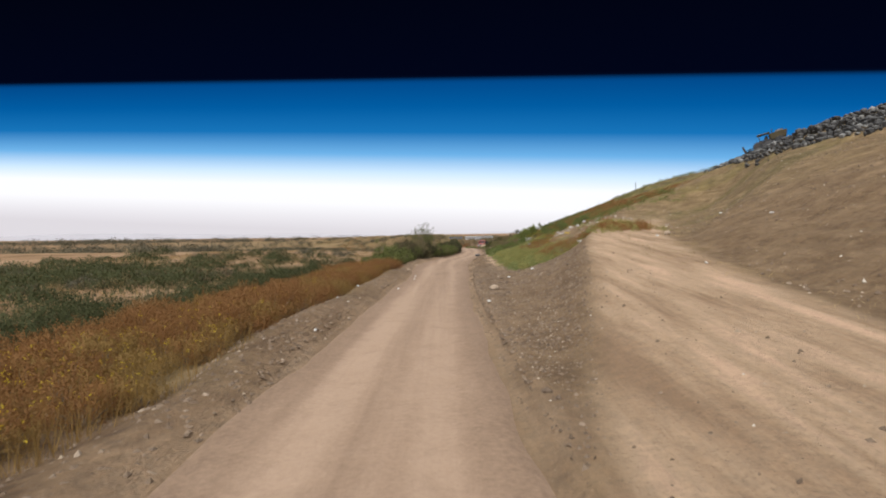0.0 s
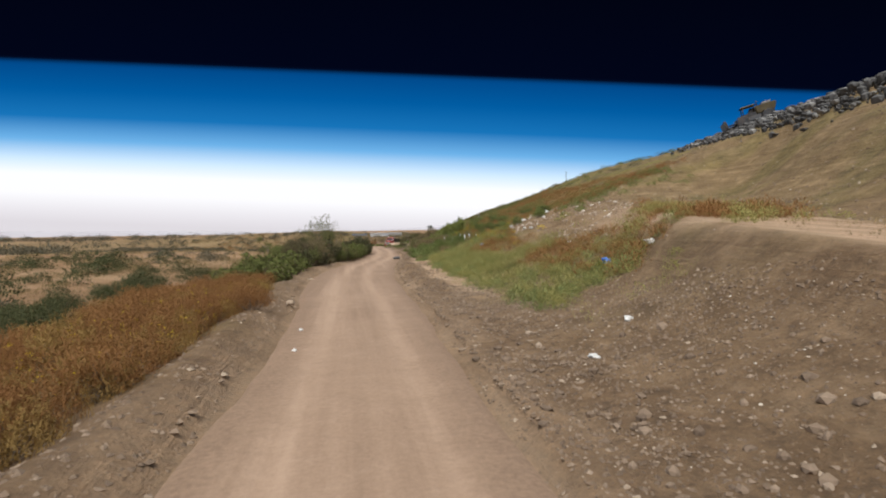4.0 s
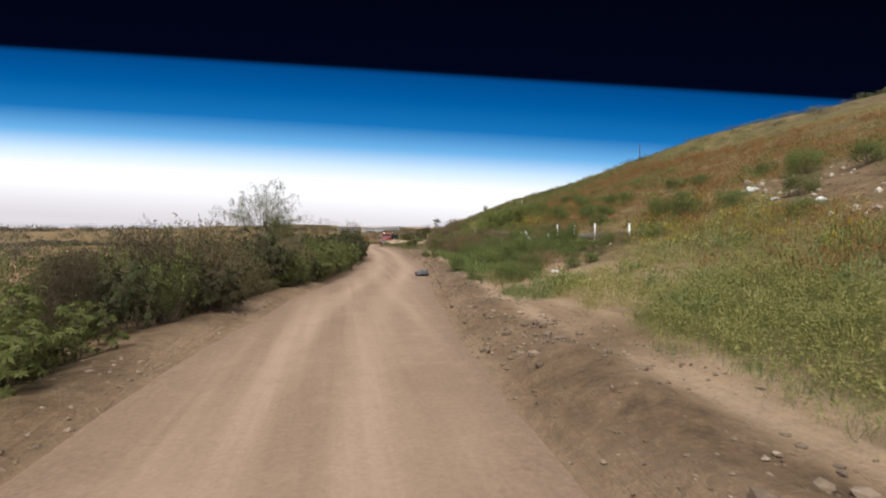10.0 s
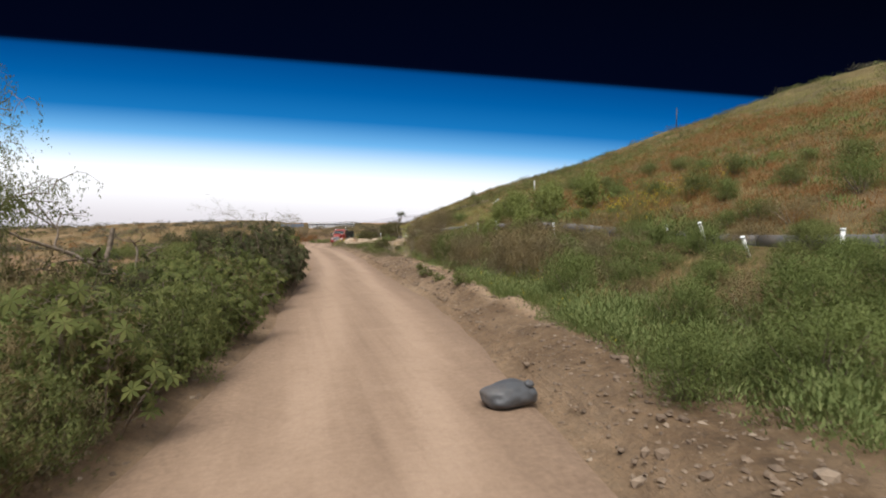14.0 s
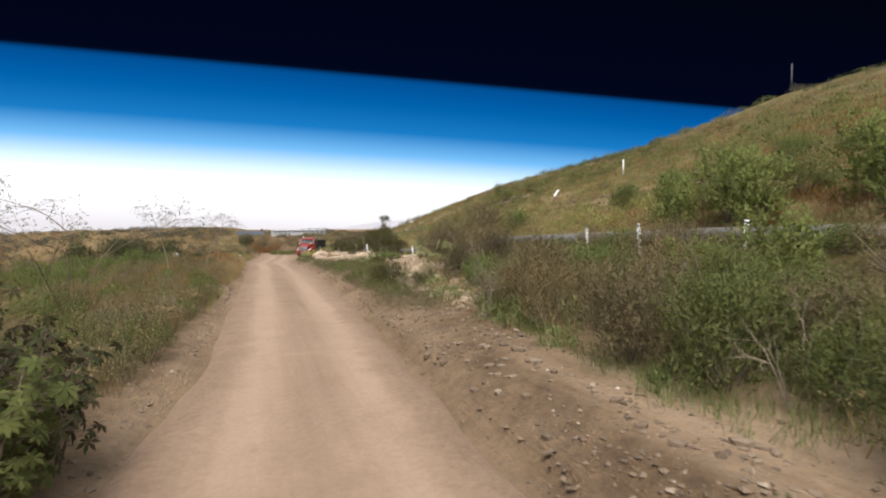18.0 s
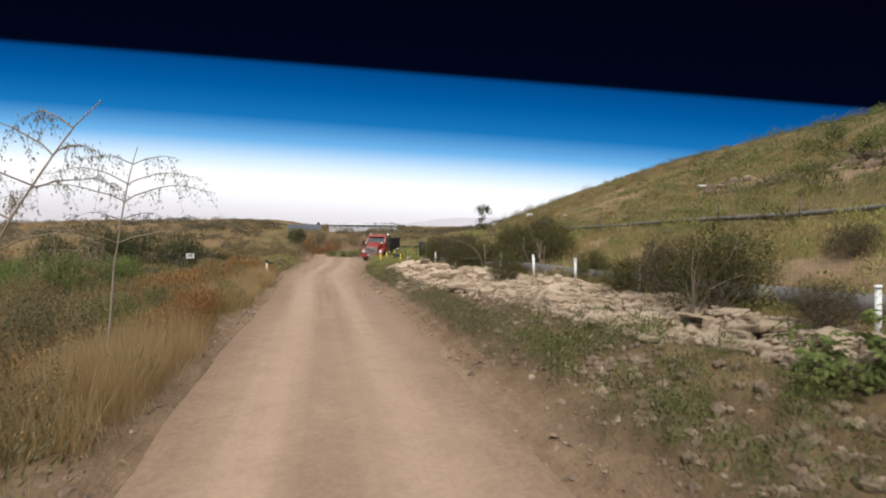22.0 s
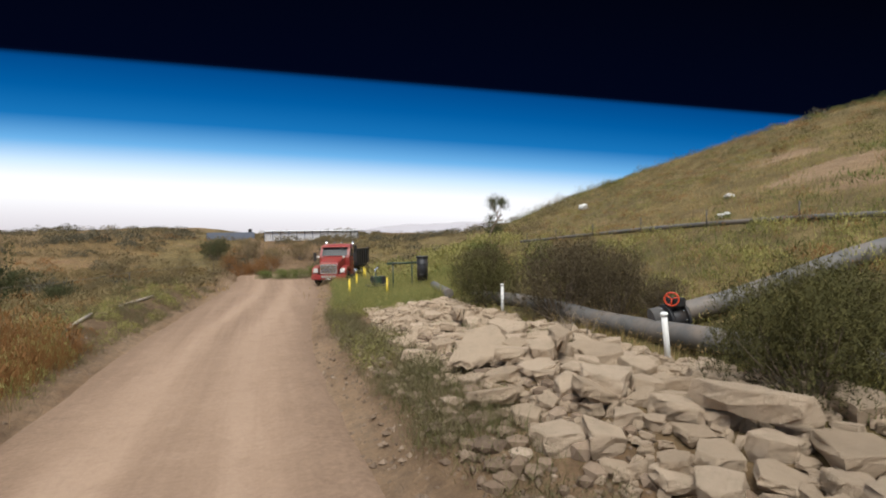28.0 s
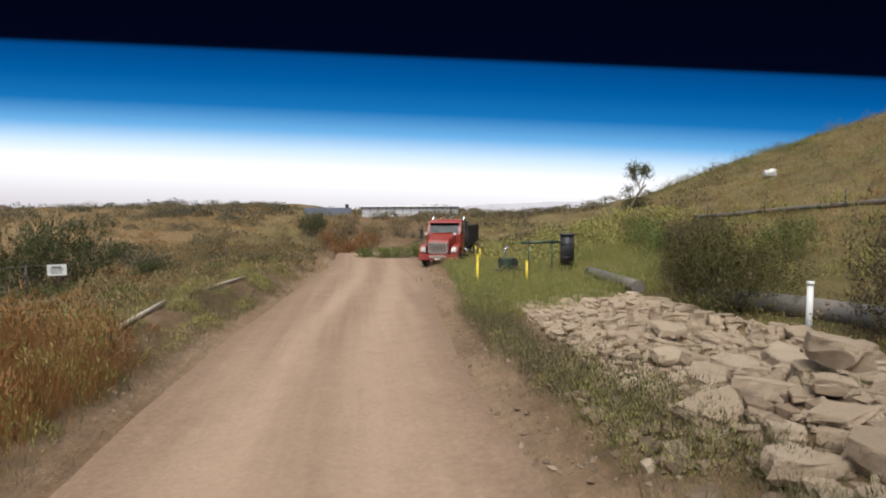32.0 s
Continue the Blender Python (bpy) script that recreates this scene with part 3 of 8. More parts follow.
def leaf_quads(p, d, length, width, rng):
    """Rhombic leaves at p that point along d."""
    n = len(p)
    d = unit(d)
    side = unit(np.cross(d, rng.normal(size=(n, 3))))
    up = np.cross(side, d)
    length = np.broadcast_to(length, n)[:, None]
    width = np.broadcast_to(width, n)[:, None]
    mid = p + d * length * 0.5 + up * length * 0.10
    return np.stack([p, mid + side * width / 2, p + d * length, mid - side * width / 2], 1)


def leaf_tris(p, d, length, width, rng):
    """Small pointed leaves at p that point along d."""
    n = len(p)
    d = unit(d)
    side = unit(np.cross(d, rng.normal(size=(n, 3))))
    length = np.broadcast_to(length, n)[:, None]
    width = np.broadcast_to(width, n)[:, None]
    return np.stack([p + side * width / 2, p - side * width / 2, p + d * length], 1)


def tube(acc, pts, radii, sides=4):
    pts = np.asarray(pts, float)
    t = unit(np.gradient(pts, axis=0))
    ref = np.array([0.3, 0.9, 0.1]) if abs(t[0][2]) > 0.7 else np.array([0, 0, 1.0])
    a = unit(np.cross(t, ref))
    b = np.cross(t, a)
    ang = np.linspace(0, 2 * np.pi, sides, endpoint=False)
    ring = pts[:, None] + (np.cos(ang)[None, :, None] * a[:, None] + np.sin(ang)[None, :, None] * b[:, None]) * np.asarray(radii)[:, None, None]
    v = ring.reshape(-1, 3)
    f = []
    for i in range(len(pts) - 1):
        for k in range(sides):
            k2 = (k + 1) % sides
            f.append((i * sides + k, i * sides + k2, (i + 1) * sides + k2, (i + 1) * sides + k))
    acc.add(v, f)


def limb(rng, p0, d, length, bend, n=5):
    pts = [np.array(p0, float)]
    d = unit(np.array(d, float))
    for _ in range(n):
        d = unit(d + rng.normal(size=3) * bend)
        pts.append(pts[-1] + d * length / n)
    return np.array(pts), d


def shrub_meshes(seed, w, h, lobes, leaves, leaf, thin=0.45, up=0.4, open_=0.25):
    """Branches and foliage of a bush w across and h high, leafy to the ground, standing on the origin."""
    rng = np.random.RandomState(seed)
    stems, crown = Acc(), Acc(3)
    per = leaves // lobes
    for k in range(lobes):
        a = rng.uniform(0, 2 * np.pi)
        low = k % 3 == 0
        r = w / 2 * (rng.uniform(0.45, 0.72) if low else np.sqrt(rng.uniform(0.0, 0.5)))
        z = h * (rng.uniform(0.16, 0.30) if low else 0.36 + 0.40 * rng.uniform() * (1 - 0.5 * (2 * r / w) ** 2))
        c = np.array([r * np.cos(a), r * np.sin(a), z])
        rad = w * rng.uniform(0.17, 0.27)
        rz = h * rng.uniform(0.22, 0.36)
        base = np.array([c[0] * 0.12, c[1] * 0.12, -0.05])
        pts, _ = limb(rng, base, c - base, np.linalg.norm(c - base), 0.10, 3)
        tube(stems, pts, np.linspace(0.010 + 0.006 * h, 0.004, len(pts)), 3)
        # sprays: leaves sit in short upright tufts, so that the outline is ragged
        m = max(per // 9, 3)
        d = unit(rng.normal(size=(m, 3)) + np.array([0, 0, 0.25]))
        rr = np.maximum(1 - open_ * 2.0 * rng.uniform(0, 1, (m, 1)) ** 1.3, 0.3) * rng.uniform(0.8, 1.2, (m, 1))
        q = np.repeat(c + d * rr * np.array([rad, rad, rz]), 9, 0)
        sd = np.repeat(unit(d * 0.7 + np.array([0, 0, up]) + rng.normal(size=d.shape) * 0.35), 9, 0)
        along = rng.uniform(-0.4, 1.0, (len(q), 1)) * leaf * 2.6
        p = q + sd * along + rng.normal(size=q.shape) * leaf * 0.35
        ok = p[:, 2] > 0.01
        p, sd = p[ok], sd[ok]
        crown.quads(leaf_tris(p, sd + rng.normal(size=p.shape) * 0.55, leaf * rng.uniform(0.7, 1.5, len(p)), leaf * thin, rng),
                    (p - c) / np.array([rad, rad, rz]) + np.array([0, 0, 0.45]) + rng.normal(size=p.shape) * 0.3)
    return stems.mesh("branchwork"), crown.mesh("foliage")


def castor_meshes(seed, w, h, stalks, per):
    """A castor bush: upright stalks with star-shaped leaves on long stems."""
    rng = np.random.RandomState(seed)
    stems, crown = Acc(), Acc()
    lobes = 7
    for k in range(stalks):
        a = rng.uniform(0, 2 * np.pi)
        r = w / 2 * np.sqrt(rng.uniform(0, 1))
        hh = h * rng.uniform(0.55, 1.0) * (1 - 0.35 * (2 * r / w) ** 2)
        base = np.array([r * 0.6 * np.cos(a), r * 0.6 * np.sin(a), -0.05])
        pts, _ = limb(rng, base, (r * 0.4 * np.cos(a), r * 0.4 * np.sin(a), hh), hh, 0.06, 5)
        tube(stems, pts, np.linspace(0.018, 0.007, len(pts)), 3)
        for j in range(per):
            f = rng.uniform(0.12, 1.0) ** 0.7
            i = min(int(f * 5), 4)
            p = pts[i] + (pts[i + 1] - pts[i]) * (f * 5 - i)
            b = rng.uniform(0, 2 * np.pi)
            out = np.array([np.cos(b), np.sin(b), rng.uniform(0.0, 0.7)])
            c = p + out * rng.uniform(0.12, 0.32)
            tube(stems, np.array([p, c]), (0.004, 0.002), 3)
            size = rng.uniform(0.075, 0.145)
            nrm = unit(np.array([np.cos(b) * 0.8, np.sin(b) * 0.8, rng.uniform(0.3, 1.3)]) + rng.normal(size=3) * 0.25)
            s1 = unit(np.cross(nrm, rng.normal(size=3)))
            s2 = np.cross(nrm, s1)
            for m in range(lobes):
                q = 2 * np.pi * (m + 0.5) / lobes
                ln = size * (1.0 - 0.25 * (m in (0, lobes - 1)))
                dd = np.cos(q) * s1 + np.sin(q) * s2
                sd = -np.sin(q) * s1 + np.cos(q) * s2
                tip = c + dd * ln - nrm * ln * 0.25
                mid = c + dd * ln * 0.55
                crown.quads(np.array([[c, mid + sd * ln * 0.20, tip, mid - sd * ln * 0.20]]))
        if rng.uniform() < 0.5:
            top = pts[-1]
            q = top + rng.normal(size=(14, 3)) * (0.02, 0.02, 0.08) + (0, 0, 0.1)
            crown.quads(leaf_quads(q, rng.normal(size=(14, 3)), 0.05, 0.045, rng))
    return stems.mesh("branchwork"), crown.mesh("foliage")


def twig_mesh(seed, h, w, stems, depth=3):
    """Bare branching sticks."""
    rng = np.random.RandomState(seed)
    acc = Acc()

    def grow(p, d, ln, r, k):
        pts, dd = limb(rng, p, d, ln, 0.16, 4)
        tube(acc, pts, np.linspace(r, r * 0.6, len(pts)), 4)
        if k:
            for _ in range(rng.randint(2, 4)):
                j = rng.randint(1, 5)
                grow(pts[j], dd + rng.normal(size=3) * 0.55 + (0, 0, 0.15), ln * rng.uniform(0.45, 0.75), r * 0.55, k - 1)

    for _ in range(stems):
        a = rng.uniform(0, 2 * np.pi)
        grow((0.1 * np.cos(a), 0.1 * np.sin(a), -0.05), (w * np.cos(a), w * np.sin(a), h), h * 0.55, 0.006 + 0.004 * h, depth)
    return acc.mesh("branches")


def tree_meshes(seed, h, spread, leaves, leaf, depth=4, droop=0.2, trunk=0.09, sparse=1.0, stems=1):
    rng = np.random.RandomState(seed)
    wood, crown, tips = Acc(), Acc(3), []

    def grow(p, d, ln, r, k):
        pts, dd = limb(rng, p, d, ln, 0.13, 5)
        tube(wood, pts, np.linspace(r, r * 0.6, len(pts)), 5 if k > 2 else 3)
        if k <= 1:
            tips.extend(pts[2:])
        if k:
            for _ in range(rng.randint(2, 4)):
                j = rng.randint(2, 6)
                side = rng.normal(size=3) * (spread, spread, 0.35) + (0, 0, 0.25 if k > 1 else -droop)
                grow(pts[j], dd * 0.8 + side, ln * rng.uniform(0.5, 0.8), r * 0.62, k - 1)

    for q in range(stems):
        a = 2 * np.pi * (q + rng.uniform(0, 0.6)) / stems
        out = 0.12 if stems == 1 else rng.uniform(0.15, 0.42) * (1.6 if stems > 4 else 1)
        grow((0.03 * np.cos(a), 0.03 * np.sin(a), -0.1), (out * np.cos(a), out * np.sin(a), 1), h * 0.42, trunk * rng.uniform(0.7, 1), depth)
    tips = np.array(tips)
    k = h / max(tips[:, 2].max(), 0.5)
    tips *= k
    wood.v = [v * k for v in wood.v]
    pick = tips[rng.randint(0, len(tips), leaves)] + rng.normal(size=(leaves, 3)) * 0.14 * sparse
    d = rng.normal(size=(leaves, 3)) * 0.6 + np.array([0, 0, -0.6])
    crown.quads(leaf_tris(pick, d, leaf * rng.uniform(0.6, 1.4, leaves), leaf * 0.4, rng),
                pick - tips.mean(0) + np.array([0, 0, 0.8]) + rng.normal(size=pick.shape) * 0.5)
    return wood.mesh("trunk"), crown.mesh("crown")


def right_x(y, u):
    return soft(y, EDGE_Y, EDGE_R) + u


def left_x(y, v):
    return soft(y, EDGE_Y, EDGE_L) - v


def on_land(x, y, sink=0.0):
    return float(land_z(np.array([x]), np.array([y]))[0]) - sink


KINDS = {}


def kind(name, makers, mat, stem_mat, cat, label, stem_name="branchwork", leaf_name="foliage"):
    KINDS[name] = ([(s, c) for s, c in makers], mat, stem_mat, cat, label, stem_name, leaf_name)


kind("rust", [shrub_meshes(100 + i, 1.7, 1.0, 20, 7000, 0.036, 0.42, 1.3, 0.34) for i in range(3)], LEAF_RUST, MAT_BARK, "rust shrub", "rust-brown dry flowering shrub beside the dirt road")
kind("ochre", [shrub_meshes(110 + i, 1.3, 0.8, 14, 4200, 0.038, 0.42, 1.4, 0.34) for i in range(2)], LEAF_OCHRE, MAT_BARK, "ochre shrub", "low ochre shrub in seed beside the dirt road")
kind("olive", [shrub_meshes(120 + i, 1.8, 1.25, 20, 5000, 0.055, 0.34, 1.3, 0.34) for i in range(3)], LEAF_OLIVE, MAT_BARK, "olive brush", "olive-green fine-leaved brush on the dry slope")
kind("green", [shrub_meshes(130 + i, 1.6, 1.15, 18, 4600, 0.058, 0.38, 1.2, 0.32) for i in range(3)], LEAF_GREEN, MAT_BARK, "green shrub", "fresh green rounded shrub on the dry slope")
kind("brown", [shrub_meshes(140 + i, 1.9, 1.35, 20, 5200, 0.05, 0.30, 1.4, 0.38) for i in range(3)], LEAF_BROWN, MAT_TWIG, "brown brush", "half-dead brown brush with bare twigs")
kind("castor", [castor_meshes(150 + i, 1.9, 1.55, 13, 23) for i in range(3)], LEAF_CASTOR, MAT_BARK, "castor bush", "leafy green castor bush with star-shaped leaves", "branchwork", "foliage")
kind("castor_dark", [castor_meshes(160 + i, 1.9, 1.6, 13, 24) for i in range(3)], LEAF_CASTOR_D, MAT_BARK, "castor bush", "dark purplish castor bush with star-shaped leaves", "branchwork", "foliage")
kind("dusk", [shrub_meshes(170 + i, 2.0, 1.5, 22, 5600, 0.052, 0.36, 1.2, 0.34) for i in range(3)], LEAF_DUSK, MAT_BARK, "brown brush", "dense purplish-brown brush beside the dirt road")
kind("fine", [shrub_meshes(180 + i, 1.6, 1.2, 17, 2800, 0.065, 0.3, 1.6) for i in range(3)], LEAF_OLIVE, MAT_BARK, "olive brush", "dense fine-leaved olive bush beside the rubble")
kind("dense", [shrub_meshes(190 + i, 1.6, 1.2, 24, 9000, 0.05, 0.32, 1.5, 0.35) for i in range(2)], LEAF_OLIVE, MAT_BARK, "olive brush", "dense fine-leaved olive bush beside the rubble")
kind("dense_dusk", [shrub_meshes(195 + i, 1.9, 1.45, 24, 9500, 0.05, 0.34, 1.3, 0.35) for i in range(2)], LEAF_DUSK, MAT_BARK, "brown brush", "dense purplish-brown brush beside the pipe")
kind("dark", [shrub_meshes(200 + i, 2.0, 1.2, 24, 8500, 0.05, 0.38, 1.2, 0.32) for i in range(3)], LEAF_DARK, MAT_BARK, "dark brush", "dark green rounded brush on the flat")
kind("dense_green", [shrub_meshes(210 + i, 1.6, 1.2, 26, 12000, 0.046, 0.26, 1.8, 0.34) for i in range(3)], LEAF_GREEN, MAT_BARK, "green shrub", "dense green rounded shrub on the dry slope")
kind("dusty", [shrub_meshes(220 + i, 1.7, 1.0, 18, 4600, 0.05, 0.28, 1.6, 0.40) for i in range(3)], LEAF_DUSTY, MAT_TWIG, "dry brush", "dusty olive-brown dry brush beside the road")
kind("leafy", [shrub_meshes(230 + i, 1.5, 1.9, 16, 2600, 0.10, 0.50, 0.9, 0.40) for i in range(2)], LEAF_LEAFY, MAT_TWIG, "leafy bush", "tall leafy green bush growing along the pipe")
kind("broom", [shrub_meshes(240 + i, 2.0, 1.7, 32, 21000, 0.048, 0.26, 1.7, 0.24) for i in range(3)], LEAF_BROOM, MAT_BARK, "broom bush", "dark olive fine-twigged broom bush on dry ground")
kind("umber", [shrub_meshes(250 + i, 2.0, 1.7, 34, 20000, 0.046, 0.26, 1.7, 0.28) for i in range(3)], LEAF_UMBER, MAT_BARK, "brown broom", "dark brown fine-twigged broom bush on dry ground")
kind("castor_fresh", [castor_meshes(260, 1.9, 1.3, 12, 22)], LEAF_CASTOR_B, MAT_BARK, "castor bush", "fresh green castor bush at the rim of the rubble")
PROTO = {}


def plant(name, x, y, size=1.0, turn=0.0, tall=1.0, group="", rng=random):
    makers, mat, smat, cat, label, sn, ln = KINDS[name]
    k = rng.randrange(len(makers))
    m = Matrix.LocRotScale((x, y, on_land(x, y, 0.04)), Euler((0, 0, turn)), (size, size, size * tall))
    if (name, k) not in PROTO:
        ob = thing(cat.replace(" ", "_"), label, cat, m, group)
        part(sn, makers[k][0], smat, ob)
        part(ln, makers[k][1], mat, ob)
        PROTO[name, k] = ob
        return ob
    ob = copy_thing(PROTO[name, k], Matrix())
    ob.matrix_basis = m
    ob.pop("group", None)
    return tagged(ob, group=group)


def hedge(names, y0, y1, off0, off1, step, size, side, group, seed, tall=1.0, rows=2):
    """Bushes in loose rows along the road, off0 to off1 from its edge."""
    rnd = random.Random(seed)
    for r in range(rows):
        y = y0 + rnd.uniform(0, step)
        while y < y1:
            off = off0 + (off1 - off0) * (r + rnd.uniform(0.1, 0.9)) / rows
            x = left_x(y, off) if side < 0 else right_x(y, off)
            if -9.5 < x < -2.5 and 156 < y < 168:
                y += step
                continue
            plant(rnd.choice(names), float(x), y, size * rnd.uniform(0.75, 1.25), rnd.uniform(0, 6.3), tall * rnd.uniform(0.85, 1.15), group, rnd)
            y += step * rnd.uniform(0.7, 1.35)


# downhill side, from the start to the end of the drive
hedge(["rust", "rust", "rust", "ochre"], 2, 44, 1.9, 6.4, 0.95, 0.95, -1, "rust shrubs beside the road", 1, 0.95, 4)
hedge(["ochre"], 4, 46, 1.7, 2.6, 2.0, 0.8, -1, "ochre shrubs beside the road", 2, 1.0, 1)
hedge(["dark"], 10, 38, 6.8, 11.0, 2.2, 1.45, -1, "dark brush on the flat", 3, 0.78, 2)
hedge(["dark"], 40, 64, 8.5, 15, 4.6, 1.5, -1, "dark brush on the flat", 27, 0.75, 2)
hedge(["castor"], 50.5, 63, 1.7, 5.2, 1.15, 1.0, -1, "castor bushes beside the road", 4, 1.08, 3)
hedge(["rust", "rust", "ochre"], 43, 55, 4.6, 9.5, 1.2, 0.9, -1, "rust shrubs beside the road", 24, 0.95, 3)
hedge(["rust", "rust", "ochre"], 43, 51, 2.1, 5.2, 1.0, 0.9, -1, "rust shrubs beside the road", 32, 0.95, 3)
hedge(["rust", "rust", "brown"], 62, 70, 3.6, 6.4, 1.5, 0.75, -1, "rust weeds beside the road", 18, 0.9, 2)
hedge(["umber", "dusk", "olive", "umber", "castor_dark"], 64.5, 75, 1.4, 5.0, 1.0, 1.1, -1, "dark brush beside the road", 5, 1.28, 3)
hedge(["olive", "dusk", "brown", "green"], 72, 84, 1.4, 5.0, 1.15, 1.0, -1, "mixed brush beside the road", 19, 1.15, 3)
hedge(["castor", "olive", "dusty"], 68, 84, 0.9, 2.2, 1.5, 0.7, -1, "castor bushes beside the road", 6, 0.95, 1)
hedge(["olive", "castor", "brown", "castor", "dusty"], 74, 91, 0.7, 2.1, 0.85, 0.85, -1, "mixed brush beside the road", 30, 1.15, 2)
hedge(["castor", "olive", "castor"], 76.5, 86, 0.5, 1.3, 0.9, 0.85, -1, "castor bushes beside the road", 31, 1.2, 1)
hedge(["castor", "castor", "olive", "castor_dark"], 83, 91.5, 0.6, 4.2, 1.1, 1.05, -1, "castor bushes beside the road", 7, 1.15, 3)
hedge(["castor_dark", "castor"], 90.5, 97.8, 0.5, 3.8, 0.85, 1.0, -1, "castor bushes beside the road", 8, 1.2, 4)
hedge(["olive", "dusty", "green"], 98, 124, 5.0, 11, 2.6, 1.0, -1, "green brush on the flat", 9, 0.75, 2)
hedge(["dusty", "olive", "brown", "dusty"], 99, 118, 1.5, 5.0, 1.5, 0.8, -1, "low brush beside the road", 17, 0.95, 3)
hedge(["brown", "dusty", "olive", "green"], 99, 122, 0.9, 2.4, 1.4, 0.58, -1, "low weeds beside the road", 21, 1.0, 1)
hedge(["rust", "brown", "dusty"], 112, 142, 1.9, 5.5, 1.5, 0.75, -1, "rust weeds beside the road", 10, 0.95, 2)
hedge(["green", "dusty", "brown"], 112, 136, 2.6, 7.5, 2.4, 0.85, -1, "green shrubs beside the road", 20, 0.95, 2)
hedge(["rust", "dusty", "brown"], 141, 166, 3.2, 6.5, 1.9, 0.65, -1, "rust weeds beside the road", 11, 0.6, 2)
hedge(["green", "olive", "fine"], 126, 166, 9, 20, 2.6, 1.5, -1, "green brush on the flat", 12, 0.75, 3)
# uphill side
hedge(["dense", "dense_green", "brown"], 79.5, 99, 3.2, 9.0, 1.6, 0.72, 1, "brush below the pipe", 13, 0.74, 4)
hedge(["brown", "dense_dusk", "brown", "dense", "dusty"], 86.5, 104.5, 2.5, 4.6, 1.2, 0.9, 1, "brush below the pipe", 25, 1.1, 2)
hedge(["brown", "dusk", "dense", "green", "dense_green", "dusty", "brown"], 84, 107.5, 3.2, 7.0, 1.35, 0.85, 1, "brush below the pipe", 14, 0.88, 3)
hedge(["dense_green", "dense"], 62, 110, 9.5, 16, 2.4, 0.8, 1, "brush above the pipe", 15, 0.9, 2)
# tall leafy bushes on both sides of the pipe
for bx, by, bs in ((15.0, 101.6, 1.0), (15.6, 102.8, 1.1), (14.9, 103.9, 0.9), (15.3, 98.6, 1.1), (14.8, 97.0, 1.0), (12.2, 98.9, 0.8), (11.7, 100.2, 0.65), (13.0, 96.2, 0.9), (16.4, 99.8, 1.1), (16.0, 95.2, 1.1), (12.4, 95.0, 0.8)):
    plant("leafy", bx, by, bs, bx * 11, 1.0, "leafy bushes along the pipe")
# shrubs between the bag and the pipe: x, y, width, height
for bx, by, bw, bh in ((9.81, 78.4, 1.5, 1.3), (10.67, 77.7, 0.9, 0.8), (9.4, 79.0, 1.7, 1.1), (11.3, 77.3, 1.1, 1.2), (10.7, 76.2, 0.75, 0.75), (8.7, 75.4, 0.85, 0.9), (8.55, 74.5, 0.9, 0.8), (7.9, 74.4, 0.75, 0.6),
                       (6.95, 72.6, 0.7, 0.63), (7.0, 72.2, 0.6, 0.57), (6.33, 78.3, 1.1, 0.85), (7.65, 77.6, 1.7, 1.1), (11.2, 75.3, 0.85, 1.3), (10.7, 85.0, 1.3, 1.0), (8.7, 84.6, 1.45, 1.2), (8.4, 80.6, 1.3, 1.0), (5.84, 73.4, 0.56, 0.4), (6.0, 72.7, 0.57, 0.33)):
    plant("dense_green", bx, by, bw * 1.1 / 1.6, bx * 9, bh / 1.2 * 1.6 / bw, "brush below the pipe")
for bk, bx, by, bs, bt in (("dense_green", 7.1, 71.9, 0.7, 0.9), ("dense_green", 6.85, 70.9, 0.55, 1.0), ("dense_green", 7.7, 71.5, 0.65, 0.85), ("dense", 8.3, 72.7, 0.8, 0.8), ("brown", 9.2, 73.4, 0.75, 0.75), ("dense_green", 9.9, 72.4, 0.7, 0.8), ("dense_green", 8.95, 70.2, 0.5, 0.8), ("dense_green", 9.5, 69.9, 0.45, 0.8), ("dense", 10.6, 72.0, 0.75, 0.75),
                           ("brown", 11.3, 70.8, 0.6, 0.75), ("dense_green", 10.9, 73.6, 0.75, 0.75), ("dusty", 10.1, 74.6, 0.7, 0.8), ("dense_green", 11.6, 72.4, 0.6, 0.75), ("brown", 8.6, 74.0, 0.7, 0.8), ("dusty", 10.2, 70.6, 0.55, 0.8), ("dense_green", 11.9, 69.6, 0.5, 0.8)):
    plant(bk, bx, by, bs, bx * 13, bt, "brush below the pipe")
# brush round the foot of the pepper tree
for bk, bx, by, bs, bt in (("olive", -3.0, 82.4, 1.15, 1.3), ("olive", -4.7, 82.8, 1.2, 1.35), ("dusk", -2.3, 84.2, 1.1, 1.3), ("olive", -5.5, 84.4, 1.2, 1.3), ("dusk", -3.9, 81.3, 1.15, 1.25), ("olive", -3.6, 85.2, 1.2, 1.35)):
    plant(bk, bx, by, bs, bx * 3, bt, "mixed brush beside the road")
hedge(["dense_green", "dense", "brown", "dense_green"], 73.5, 87, 4.6, 8.4, 1.9, 0.72, 1, "brush below the pipe", 26, 0.74, 3)
hedge(["castor", "olive", "castor_dark", "brown", "castor"], 73.5, 83.5, 1.0, 3.6, 0.8, 0.85, -1, "castor bushes beside the road", 23, 1.0, 3)
